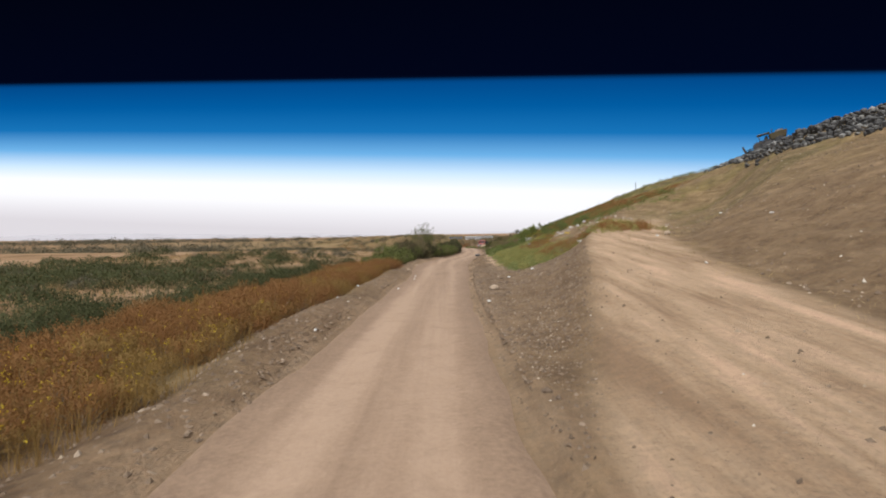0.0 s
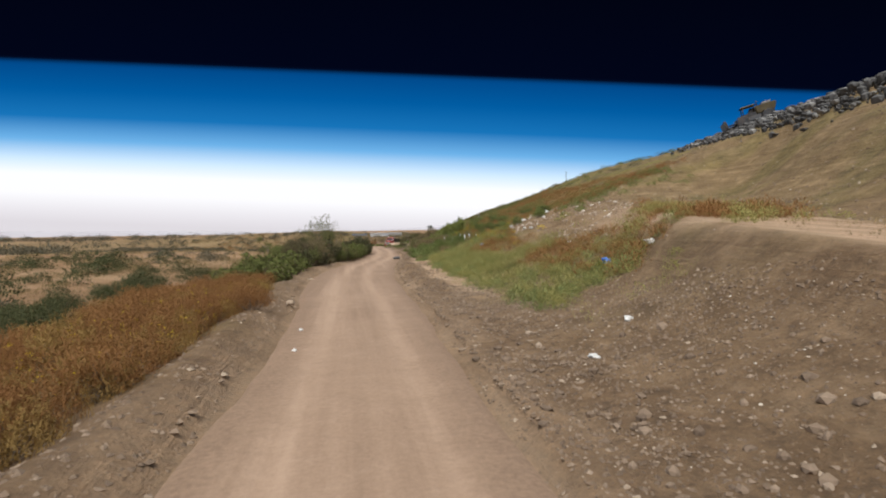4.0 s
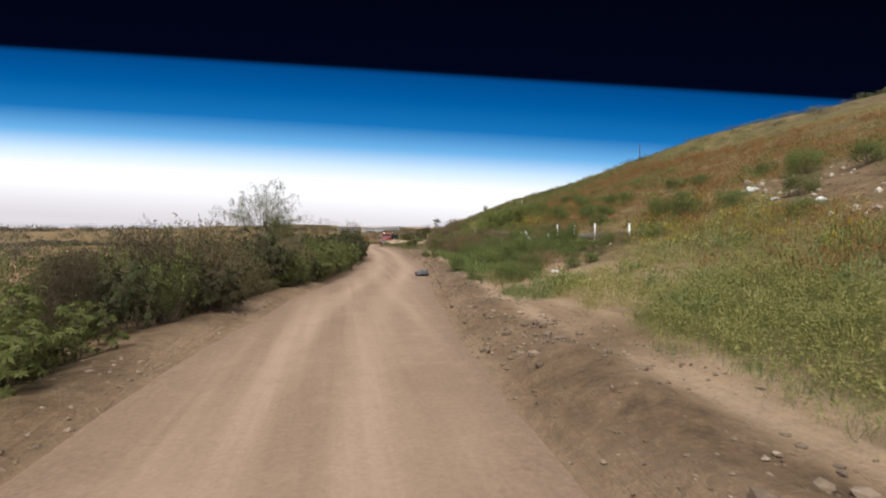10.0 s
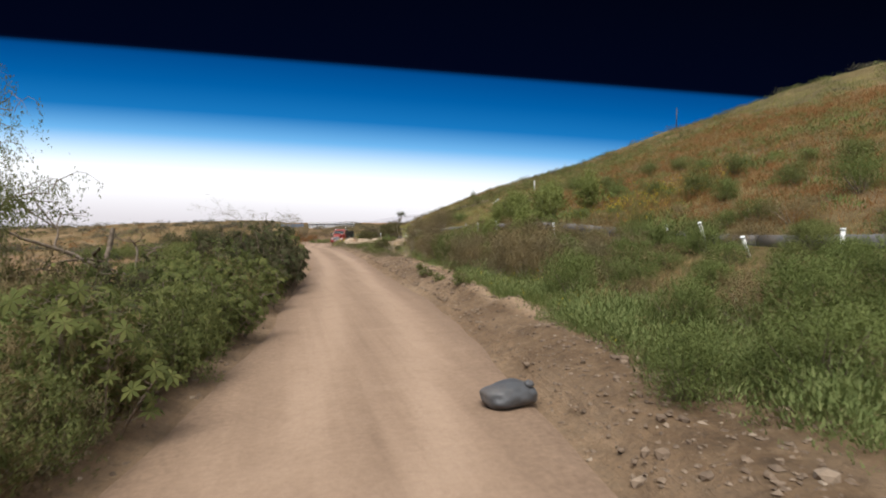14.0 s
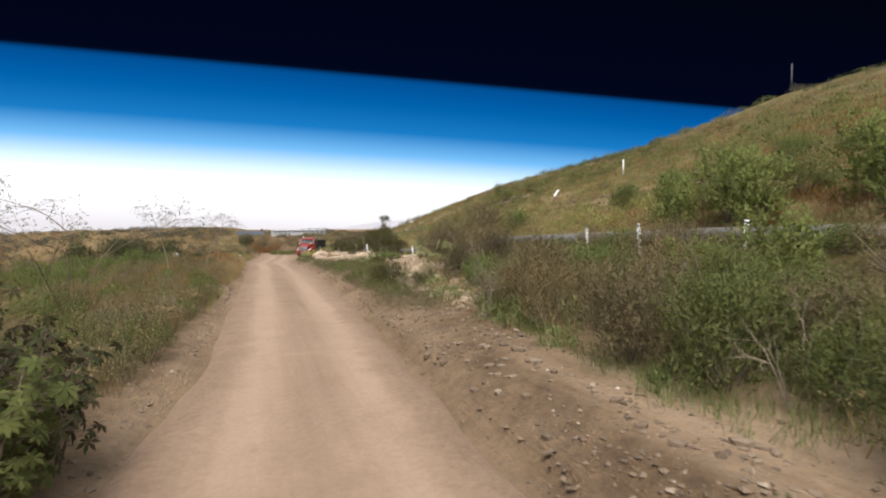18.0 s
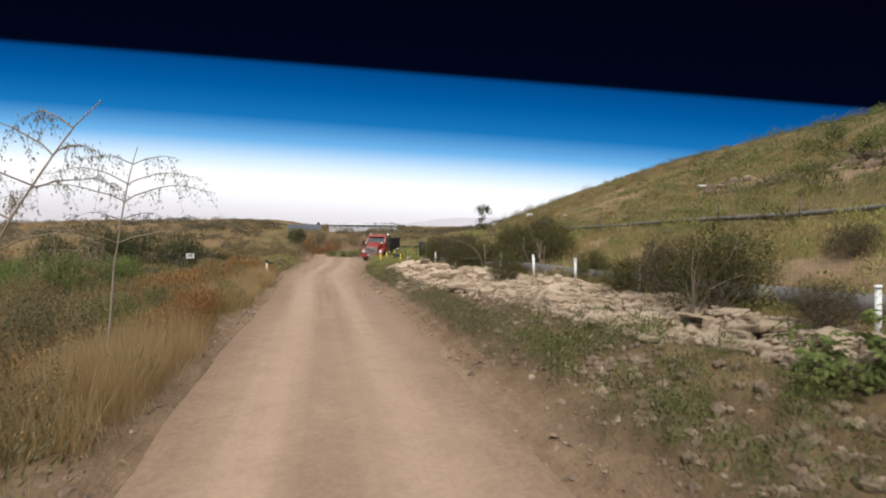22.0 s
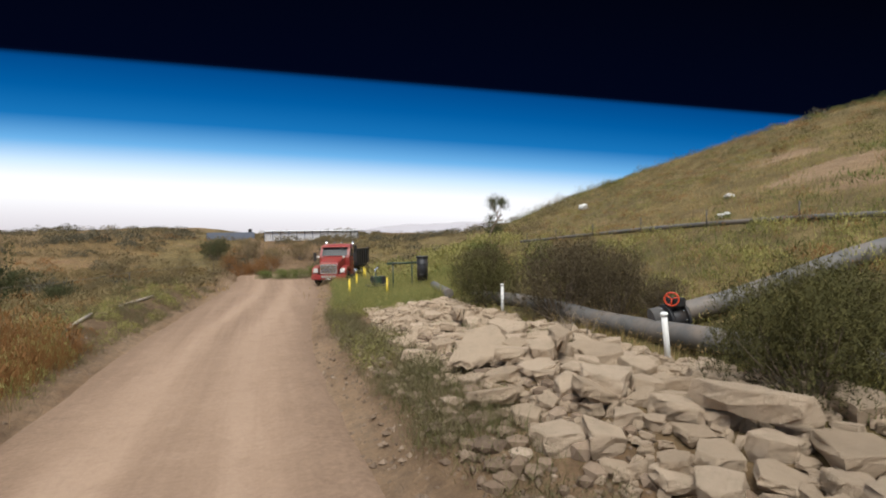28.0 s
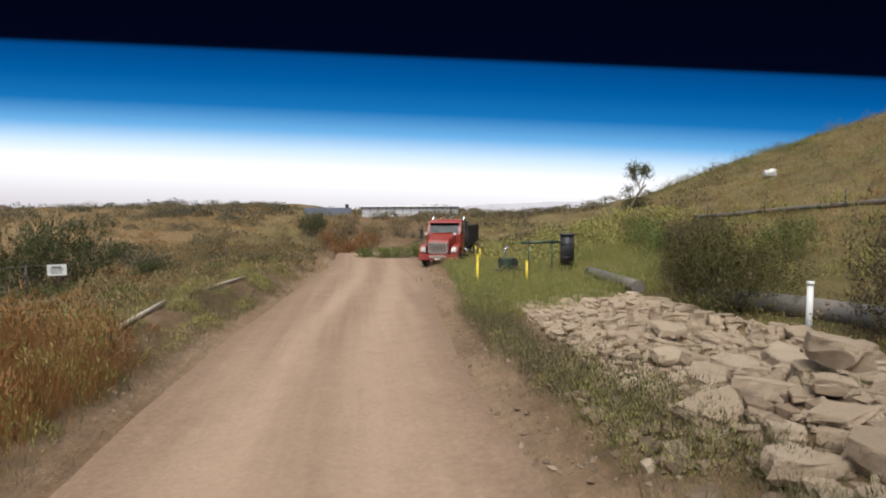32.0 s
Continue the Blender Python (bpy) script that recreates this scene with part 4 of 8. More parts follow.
for bk, bx, by, bs, bt in (("castor_dark", 1.35, 96.2, 1.05, 1.15), ("castor_dark", 0.7, 95.4, 1.1, 1.2), ("castor_dark", 1.6, 97.6, 0.9, 1.15), ("castor", 0.2, 97.2, 1.1, 1.2), ("castor_dark", 1.9, 98.9, 0.95, 1.2), ("castor_dark", 1.2, 99.6, 1.0, 1.25), ("castor_dark", 1.3, 98.2, 1.0, 1.2), ("broom", 9.0, 112.3, 0.8, 0.78), ("broom", 10.0, 111.3, 0.36, 0.9), ("castor_fresh", 11.1, 121.5, 0.85, 0.85), ("dense_green", 11.2, 108.0, 0.85, 1.0), ("umber", 11.2, 110.0, 0.85, 0.9), ("umber", 12.2, 109.0, 0.8, 1.0), ("broom", 10.3, 112.6, 0.25, 0.9), ("brown", 12.6, 111.5, 1.1, 1.1), ("brown", 11.3, 112.6, 0.7, 0.9), ("olive", 12.3, 113.3, 0.75, 0.9), ("fine", 10.6, 111.9, 0.6, 0.9),
                           ("dense_dusk", 13.1, 119.7, 0.9, 1.2), ("dense_dusk", 13.4, 118.3, 1.0, 1.3), ("dense_dusk", 13.3, 116.8, 1.1, 1.3), ("dense_dusk", 13.5, 115.0, 1.0, 1.3), ("dusk", 14.4, 113.8, 1.1, 1.3), ("brown", 15.2, 117.6, 1.3, 1.2), ("green", 16.2, 115.3, 1.0, 1.0), ("olive", 16.2, 119.3, 1.1, 1.0),
                           ("broom", 12.2, 128.0, 0.62, 0.95), ("umber", 12.3, 126.5, 0.72, 1.15), ("broom", 12.2, 125.1, 1.0, 0.98), ("umber", 12.0, 122.9, 0.6, 0.7), ("broom", 13.4, 131.4, 0.6, 1.1), ("broom", 14.9, 121.4, 0.75, 1.0), ("umber", 14.3, 129.4, 0.6, 0.9), ("umber", 15.6, 125.4, 0.5, 0.9),
                           ("broom", 14.5, 140.7, 1.1, 1.1), ("broom", 14.6, 138.7, 1.15, 1.0), ("umber", 15.5, 139.6, 1.0, 1.2), ("broom", 14.6, 136.6, 1.0, 1.1), ("broom", 11.7, 134.0, 0.75, 0.95),
                           ("broom", 12.3, 141.5, 0.95, 0.95), ("broom", 13.2, 142.2, 1.05, 0.95), ("umber", 14.2, 141.8, 0.8, 0.9), ("olive", 15.0, 142.6, 0.8, 0.9),
                           ("umber", 13.7, 148.5, 1.35, 0.92), ("umber", 14.2, 147.0, 0.9, 1.1), ("umber", 14.8, 149.4, 1.0, 1.0), ("broom", 13.6, 152.3, 1.3, 0.85), ("umber", 13.9, 153.8, 1.0, 1.1), ("broom", 14.9, 155.2, 1.0, 1.0), ("fine", 16.4, 154.2, 1.0, 1.0), ("umber", 14.4, 145.9, 0.6, 0.9), ("rust", -4.0, 37.6, 0.9, 1.0), ("rust", -4.3, 38.4, 0.75, 1.0), ("rust", -3.7, 36.4, 0.85, 1.0), ("dark", -6.2, 168.0, 2.1, 1.3), ("dark", -9.4, 167.0, 2.3, 1.3), ("dark", -12.6, 168.5, 2.3, 1.35), ("dark", -15.8, 167.0, 2.2, 1.2), ("dense_green", -3.6, 144.4, 1.5, 1.1), ("dense_green", -5.4, 143.6, 1.7, 1.1), ("green", -7.4, 144.5, 1.6, 1.1),
                           ("dark", -6.0, 149.0, 1.3, 1.0), ("green", 16.6, 159.5, 1.1, 0.9), ("green", 17.8, 162.5, 1.1, 0.9), ("brown", 12.6, 135.6, 0.35, 0.8)):
    plant(bk, bx, by, bs, bx * 7, bt, "brush beside the pipe" if bs > 0.6 else "")
hedge(["rust", "rust", "ochre", "brown"], 125, 154, 1.8, 6.2, 1.25, 0.70, -1, "rust weeds beside the road", 28, 0.95, 3)
hedge(["dusty", "brown", "green", "ochre"], 118, 132, 2.4, 6.5, 1.5, 1.0, -1, "green shrubs beside the road", 29, 1.15, 2)
hedge(["brown", "olive", "rust"], 117, 137, 0.9, 3.6, 1.7, 0.75, -1, "tall weeds beside the road", 22, 1.1, 2)


# ---- grass, weeds, clods: what nobody could count ----
# bare places: round the lying timbers, the sign and where the road runs out
CLEAR = [(1.9, 155.4, 0.9), (2.2, 161.2, 0.9), (-4.9, 164.6, 1.2), (-4.5, 162.5, 1.2), (9.0, 178.0, 5.0), (8.0, 184.0, 3.5)]
# bare soil with litter on the slope, where only stones lie
BARE = [(13.3, 57.5, 2.2), (14.6, 61.0, 2.4), (15.8, 64.6, 2.5), (17.0, 68.0, 2.3), (13.6, 52.5, 2.4), (13.4, 47.0, 2.6), (7.9, 36.85, 0.7), (6.8, 33.4, 1.3), (9.2, 34.3, 1.4), (5.0, 32.3, 1.0), (8.9, 39.6, 0.9), (6.3, 38.7, 0.7), (10.6, 37.5, 1.2)]


def spots(n, y0, y1, o0, o1, side, seed, clump=0.0, scale=0.5, stones=False):
    """About n places between two distances from the road's edge, in clumps."""
    rng = np.random.RandomState(seed)
    y = rng.uniform(y0, y1, n * 2)
    o = rng.uniform(o0, o1, n * 2)
    x = right_x(y, o) if side > 0 else left_x(y, o)
    if clump:
        keep = waves(x, y, scale, seed + 500) > rng.uniform(-1, 1, len(x)) * (1 - clump) + clump * 0.15
        x, y = x[keep], y[keep]
    if side < 0:
        keep = (y > 186) | (x < left_x(y, 0.2)) | (x > right_x(y, 0.2))
        x, y = x[keep], y[keep]
    for cx, cy, cr in CLEAR + ([] if stones or n < 3 else BARE + [(a, b, c * 0.55) for a, b, c in SCARS]):
        keep = (x - cx) ** 2 + (y - cy) ** 2 > cr * cr
        x, y = x[keep], y[keep]
    x, y = x[:n], y[:n]
    return np.stack([x, y, land_z(x, y) - 0.01], -1), rng


def stuff(name, mesh, mat, label, category):
    mesh.materials.append(mat)
    return tagged(new(name, mesh), label, category, kind="stuff")


def blades(pos, rng, per, height, width, lean=0.45, spread=0.10):
    """Bent blades, per of them round each place."""
    n = len(pos) * per
    h = np.repeat(height * rng.uniform(0.55, 1.25, len(pos)), per)[:, None] * rng.uniform(0.5, 1.1, (n, 1))
    b = np.repeat(pos, per, 0) + rng.normal(size=(n, 3)) * np.array([spread, spread, 0])
    a = rng.uniform(0, 2 * np.pi, (n, 1))
    out = np.concatenate([np.cos(a), np.sin(a), 0 * a], 1)
    ln = lean * rng.uniform(0.1, 1.0, (n, 1))
    c = rng.uniform(0, 2 * np.pi, (n, 1))
    side = np.concatenate([np.cos(c), np.sin(c), 0 * c], 1) * width * rng.uniform(0.6, 1.3, (n, 1))
    tip = b + np.array([0, 0, 1.0]) * h + out * h * ln
    acc = Acc(3)
    acc.quads(np.stack([b - side * 0.6, b + side * 0.6, tip], 1))
    return acc, tip


def grass(name, mat, label, n, y0, y1, o0, o1, side, seed, per, height, width, clump=0.5, scale=0.5, lean=0.45, spread=0.10, heads=None):
    pos, rng = spots(n, y0, y1, o0, o1, side, seed, clump, scale)
    acc, tip = blades(pos, rng, per, height, width, lean, spread)
    stuff(name, acc.mesh(name), mat, label, "grass")
    if heads:
        hmat, share, size, hname, hlabel = heads
        pick = tip[rng.uniform(size=len(tip)) < share]
        pick = np.repeat(pick, 4, 0) + rng.normal(size=(len(pick) * 4, 3)) * size * 0.9
        crown = Acc(3)
        crown.quads(leaf_tris(pick, rng.normal(size=pick.shape) + np.array([0, 0, 0.4]), size * rng.uniform(0.7, 1.4, len(pick)), size * 0.7, rng))
        stuff(hname, crown.mesh(hname), hmat, hlabel, "flowers" if hmat is LEAF_FLOWER else "grass")


SEED_L = (LEAF_LIME, 0.35, 0.035, "seed_heads", "pale yellow-green seed heads of the weeds")
SEED_S = (LEAF_STRAW, 0.16, 0.035, "straw_heads", "straw-coloured seed heads of dry weeds")
YELLOW = (LEAF_FLOWER, 0.30, 0.035, "yellow_flowers", "small yellow flowers on roadside weeds")
# uphill side
grass("green_grass", LEAF_GRASS, "tall green grass on the lower fill slope", 1000, 33, 65, 2.8, 8.5, 1, 201, 30, 0.32, 0.006, 0.6, 0.6, 0.9, 0.16, heads=SEED_L)
grass("lime_weeds", LEAF_LIME, "yellow-green weeds in seed on the slope", 2300, 31, 68, 3.2, 13, 1, 202, 24, 0.34, 0.006, 0.5, 0.5, 0.9, 0.16, heads=SEED_L)
grass("tall_green", LEAF_GREEN, "dense tall green grass at the foot of the slope", 800, 45, 62, 3.4, 6.2, 1, 231, 34, 0.46, 0.006, 0.5, 0.6, 0.85, 0.18, heads=SEED_L)
grass("rust_grass", LEAF_RUST, "rust-brown dry grass on the slope", 1100, 36, 60, 7.0, 11.5, 1, 203, 18, 0.34, 0.006, 0.75, 0.3, 0.9, 0.16)
grass("slope_grass", LEAF_STRAW, "thin dry grass over the upper slope", 7000, 62, 172, 8, 30, 1, 204, 9, 0.24, 0.014, 0.5, 0.2, 1.0, 0.16)
grass("slope_weeds", LEAF_LIME, "yellow-green weeds over the upper slope", 7000, 70, 178, 7, 32, 1, 205, 9, 0.26, 0.014, 0.55, 0.17, 0.9, 0.18)
grass("slope_green", LEAF_OLIVE, "green weeds over the upper slope", 3600, 84, 150, 10, 40, 1, 206, 9, 0.32, 0.016, 0.6, 0.15, 0.9, 0.2)
grass("slope_rust", LEAF_RUST, "rust dry weeds on the slope above the pipe", 9000, 60, 108, 8, 24, 1, 207, 8, 0.32, 0.016, 0.55, 0.2, 0.9, 0.16)
grass("slope_stubble", LEAF_BROWN, "short dry stubble over the bare slope", 9000, -4, 74, 7, 34, 1, 240, 6, 0.11, 0.011, 0.3, 0.6, 1.0, 0.16)
grass("stubble_straw", LEAF_STRAW, "pale dry stalks scattered over the bare slope", 1500, -4, 74, 7, 32, 1, 241, 5, 0.16, 0.010, 0.4, 0.5, 1.4, 0.2)
grass("verge_weeds", LEAF_GRASS, "green weeds on the verge", 1000, 66, 112, 2.2, 4.4, 1, 208, 22, 0.30, 0.008, 0.65, 0.9, 0.7, 0.14)
grass("verge_straw", LEAF_STRAW, "dry weeds on the verge", 1100, 70, 118, 2.2, 6.0, 1, 209, 10, 0.45, 0.012, 0.5, 0.8, heads=SEED_S)
grass("rubble_straw", LEAF_DUSTY, "dry weeds between road and rubble", 700, 108, 154, 0.7, 2.0, 1, 220, 12, 0.18, 0.006, 0.55, 0.7, 1.0, 0.14)
grass("rubble_verge", LEAF_DUSTY, "dusty olive weeds between road and rubble", 1300, 106, 130, 0.7, 2.9, 1, 210, 18, 0.26, 0.006, 0.5, 0.9, 1.0, 0.16)
grass("bollard_lime", LEAF_LIME, "yellow-green weeds round the bollards", 1900, 155, 176, 1.0, 9, 1, 230, 16, 0.50, 0.010, 0.4, 0.5, 0.7, 0.16)
grass("bollard_weeds", LEAF_GRASS, "lush green weeds round the bollards", 1500, 155.5, 173, 1.0, 7.5, 1, 211, 16, 0.50, 0.010, 0.35, 0.5, 0.7, 0.16, heads=SEED_L)
grass("edge_weeds", LEAF_DUSTY, "dusty weeds between the road and the rubble", 620, 143, 158, 0.7, 1.6, 1, 215, 22, 0.32, 0.006, 0.5, 0.5, 0.8, 0.14)
grass("rim_weeds", LEAF_OLIVE, "olive weeds along the rim of the rubble", 240, 130, 157, 0.8, 1.8, 1, 232, 24, 0.28, 0.006, 0.65, 0.7, 0.8, 0.16)
grass("rubble_weeds", LEAF_GRASS, "green weeds growing through the rubble", 160, 116, 152, 1.4, 4.4, 1, 212, 22, 0.26, 0.008, 0.75, 1.1)
grass("flower_weeds", LEAF_OLIVE, "flowering weeds on the slope", 260, 58, 74, 7.5, 14, 1, 213, 10, 0.5, 0.016, 0.7, 0.5, heads=YELLOW)
grass("flower_stems", LEAF_OLIVE, "flowering weeds above the pipe", 230, 88, 100, 8.0, 13, 1, 214, 10, 0.7, 0.016, 0.7, 0.5, heads=YELLOW)
grass("shelf_weeds", LEAF_LIME, "yellow-green weeds along the pipe", 2600, 106, 160, 4.8, 9.5, 1, 216, 12, 0.30, 0.010, 0.4, 0.5, 0.8, 0.15, heads=SEED_S)
grass("shelf_straw", LEAF_STRAW, "golden weeds along the pipe", 2200, 106, 162, 4.8, 10, 1, 217, 12, 0.28, 0.010, 0.45, 0.4, 0.8, 0.15)
grass("meadow_lime", LEAF_LIME, "yellow-green weeds over the end of the slope", 7000, 108, 178, 8, 24, 1, 218, 9, 0.20, 0.013, 0.3, 0.5, 1.1, 0.16)
grass("meadow_olive", LEAF_DUSTY, "dusty olive weeds over the end of the slope", 5200, 108, 182, 9, 30, 1, 219, 9, 0.22, 0.015, 0.45, 0.3, 1.1, 0.18)
# downhill side
grass("shoulder_weeds", LEAF_OCHRE, "ochre weeds in flower beside the road", 900, 3, 44, 1.5, 5.0, -1, 221, 10, 0.75, 0.009, 0.3, 0.6, heads=(LEAF_FLOWER, 0.10, 0.03, "yellow_flowers", "small yellow flowers on roadside weeds"))
grass("brown_weeds", LEAF_BROWN, "brown dry weeds beside the road", 2300, 97, 146, 0.9, 5.5, -1, 222, 14, 0.60, 0.008, 0.35, 0.5, heads=SEED_S)
grass("left_green", LEAF_LIME, "yellow-green weeds beside the road", 1100, 97, 150, 0.6, 5.0, -1, 223, 18, 0.40, 0.008, 0.65, 0.4)
grass("left_ochre", LEAF_DUSTY, "dusty dry weeds beside the road", 1900, 97, 150, 1.0, 7.0, -1, 224, 14, 0.56, 0.008, 0.4, 0.4, heads=SEED_S)
grass("golden_grass", LEAF_STRAW, "golden dry grass along the road", 3700, 119, 147, 0.6, 1.9, -1, 225, 28, 0.80, 0.006, 0.35, 0.7, 0.7, 0.13)
grass("rusty_grass", LEAF_RUST, "rust-brown dry grass along the road", 1100, 143, 153, 0.8, 3.4, -1, 235, 24, 0.58, 0.007, 0.4, 0.6, 0.7, 0.14)
grass("bank_green", LEAF_DUSTY, "dusty green weeds on the bank", 700, 143, 172, 0.5, 1.5, -1, 226, 18, 0.22, 0.007, 0.4, 0.6)
grass("bank_rust", LEAF_DUSTY, "dusty brown weeds on the bank", 1900, 138, 166, 1.4, 6.5, -1, 227, 14, 0.34, 0.009, 0.4, 0.5, heads=SEED_S)
grass("flat_grass", LEAF_STRAW, "dry grass over the flat", 7000, 0, 175, 6, 60, -1, 228, 6, 0.35, 0.04, 0.5, 0.12)
grass("far_grass", LEAF_STRAW, "dry grass on the far rise", 5200, 165, 205, -14, 60, -1, 229, 8, 0.32, 0.03, 0.4, 0.12, 1.0, 0.3)


def far_brush(name, mat, label, n, y0, y1, o0, o1, side, seed, size, clump=0.6, scale=0.12, per=70, flat=0.55, leaf=1.0):
    """Low far-off bushes in one mesh."""
    pos, rng = spots(n, y0, y1, o0, o1, side, seed, clump, scale)
    s = size * rng.uniform(0.5, 1.4, len(pos))
    d = unit(rng.normal(size=(len(pos), per, 3)) + np.array([0, 0, 0.3]))
    d[..., 2] = np.abs(d[..., 2])
    ph = rng.uniform(0, 6.3, (4, len(pos), 1))
    lump = 1 + 0.16 * np.sin(d[..., 0] * 3.3 + d[..., 2] * 2 + ph[0]) + 0.16 * np.sin(d[..., 1] * 3.7 - d[..., 2] + ph[1]) + 0.10 * np.sin((d[..., 0] + d[..., 1]) * 6 + ph[2])
    p = pos[:, None] + d * (s[:, None] * lump * rng.uniform(0.45, 1.05, (len(pos), per)) ** 0.6)[..., None] * np.array([1, 1, flat * 1.3])
    crown = Acc(3)
    leaf = leaf if leaf != 1.0 else 0.62
    # low weeds are bladed, bushes leafy
    low = size <= 0.5
    ll = np.repeat(s, per) * rng.uniform(0.14, 0.28, len(s) * per) * leaf * (1.7 if low else 1.0)
    up = np.array([0, 0, 1.3 if low else 0.7])
    crown.quads(leaf_tris(p.reshape(-1, 3), d.reshape(-1, 3) + up + rng.normal(size=(len(s) * per, 3)) * 0.5, ll, ll * (0.24 if low else 0.5), rng),
                d.reshape(-1, 3) + np.array([0, 0, 0.5]) + rng.normal(size=(len(s) * per, 3)) * 0.3)
    stuff(name, crown.mesh(name), mat, label, "brush")


far_brush("lime_tufts", LEAF_LIME, "bushy yellow-green weeds on the lower slope", 330, 32, 68, 3.6, 13, 1, 310, 0.34, 0.6, 0.5, 297, 0.9, 0.55)
far_brush("green_tufts", LEAF_GRASS, "bushy green weeds on the lower slope", 200, 33, 66, 2.9, 8.5, 1, 311, 0.38, 0.55, 0.5, 297, 0.9, 0.55)
far_brush("rust_tufts", LEAF_RUST, "rust-brown dry weeds on the lower slope", 330, 34, 64, 6.0, 12.0, 1, 312, 0.40, 0.6, 0.35, 222, 0.8, 0.55)
far_brush("verge_green", LEAF_GRASS, "green thistles and weeds along the verge", 190, 76, 92, 1.7, 3.4, 1, 342, 0.36, 0.4, 0.7, 320, 0.9, 0.5)
grass("verge_stems", LEAF_GREEN, "tall green weeds in flower along the verge", 420, 75, 92, 1.6, 3.4, 1, 234, 16, 0.5, 0.008, 0.5, 0.8, 0.6, 0.14, heads=(LEAF_FLOWER, 0.012, 0.03, "yellow_flowers", "small yellow flowers on verge weeds"))
far_brush("verge_tufts", LEAF_GRASS, "bushy green weeds on the verge", 260, 66, 112, 2.2, 4.5, 1, 313, 0.34, 0.5, 0.8, 222, 0.8, 0.6)
far_brush("yellow_bushes", LEAF_FLOWER, "yellow flowering weeds on the slope", 34, 52, 76, 7.0, 14, 1, 314, 0.26, 0.2, 0.9, 148, 0.7)
far_brush("yellow_clump", LEAF_FLOWER, "round clump of yellow daisies on the slope", 1, 36.7, 37.0, 6.3, 6.5, 1, 317, 0.55, 0.0, 0.9, 420, 0.95, 0.4)
far_brush("clump_leaves", LEAF_OLIVE, "leaves of the yellow daisy clump", 2, 36.6, 37.1, 6.2, 6.6, 1, 318, 0.44, 0.0, 0.9, 372, 0.6, 0.5)
far_brush("ochre_tufts", LEAF_OCHRE, "golden dry weeds beside the road", 260, 112, 146, 1.2, 7, -1, 315, 0.36, 0.5, 0.5, 222, 0.9, 0.55)
far_brush("shelf_tufts", LEAF_LIME, "yellow-green weeds round the pipe", 420, 106, 172, 4.8, 12, 1, 316, 0.34, 0.4, 0.5, 222, 0.8, 0.55)
far_brush("verge_olive", LEAF_DUSTY, "low dusty weeds between road and rubble", 520, 106, 130, 0.8, 2.9, 1, 330, 0.22, 0.5, 0.9, 260, 0.8, 0.42)
far_brush("rim_olive", LEAF_DUSTY, "low dusty weeds along the rubble", 300, 128, 158, 0.7, 1.7, 1, 339, 0.22, 0.6, 0.8, 260, 0.9, 0.42)
far_brush("verge_broom", LEAF_OLIVE, "low olive weeds between road and rubble", 230, 108, 129, 0.9, 3.0, 1, 337, 0.27, 0.6, 0.8, 300, 0.9, 0.40)
far_brush("slope_olive", LEAF_OLIVE, "low olive weeds over the end of the slope", 1700, 104, 178, 8, 32, 1, 331, 0.34, 0.5, 0.16, 140, 0.6, 0.45)
far_brush("slope_russet", LEAF_RUST, "rust-brown weeds in patches on the end of the slope", 900, 104, 172, 8, 30, 1, 340, 0.30, 0.7, 0.13, 120, 0.6, 0.45)
far_brush("slope_broom", LEAF_BROOM, "small dark broom bushes on the end of the slope", 90, 104, 174, 9, 30, 1, 341, 0.5, 0.4, 0.2, 420, 0.9, 0.40)
far_brush("skyline_tufts", LEAF_DUSTY, "tall tufts of dry grass high on the slope", 420, 136, 180, 15, 34, 1, 345, 0.34, 0.5, 0.25, 90, 1.3, 0.6)
far_brush("slope_gold", LEAF_STRAW, "low golden weeds over the end of the slope", 900, 104, 176, 6, 22, 1, 332, 0.26, 0.5, 0.3, 120, 0.6, 0.45)
far_brush("slope_red", LEAF_RUST, "rust-brown weeds above the pipe", 1300, 60, 104, 9.5, 26, 1, 336, 0.36, 0.45, 0.2, 150, 0.7, 0.5)
far_brush("slope_ochre", LEAF_OCHRE, "golden-brown weeds above the pipe", 700, 66, 108, 8, 22, 1, 333, 0.30, 0.5, 0.25, 140, 0.7, 0.5)
far_brush("flat_mounds", LEAF_DARK, "broad dark mounds of brush on the flat", 210, 20, 150, 18, 62, -1, 334, 1.5, 0.85, 0.10, 520, 0.55, 0.5)
far_brush("flat_brown", LEAF_BROWN, "low brown brush on the dry flat", 520, 10, 150, 12, 62, -1, 338, 0.9, 0.5, 0.12, 260, 0.4, 0.4)
far_brush("left_dusty", LEAF_DUSTY, "dusty low brush beside the road", 420, 98, 146, 0.8, 6, -1, 335, 0.36, 0.4, 0.5, 240, 0.9, 0.5)
far_brush("bank_brush", LEAF_BROWN, "brown brush below the bank", 900, 147, 186, 3.4, 24, -1, 319, 0.6, 0.2, 0.3, 306)
far_brush("bank_olive", LEAF_OLIVE, "olive brush below the bank", 420, 147, 180, 3.4, 14, -1, 320, 0.55, 0.35, 0.3, 306)
far_brush("bank_lime", LEAF_LIME, "yellow-green weeds along the bank", 240, 136, 168, 0.6, 2.6, -1, 322, 0.27, 0.3, 0.5, 204, 0.9, 0.55)
far_brush("bank_tufts", LEAF_RUST, "rust-brown weeds on the bank", 260, 134, 158, 0.9, 6.0, -1, 321, 0.46, 0.3, 0.5, 222, 0.9, 0.55)
far_brush("flat_brush", LEAF_FAR, "dark brush scattered over the dry flat", 200, 5, 175, 20, 75, -1, 301, 1.1, 0.7, 0.07, 400, 0.5, 0.5)
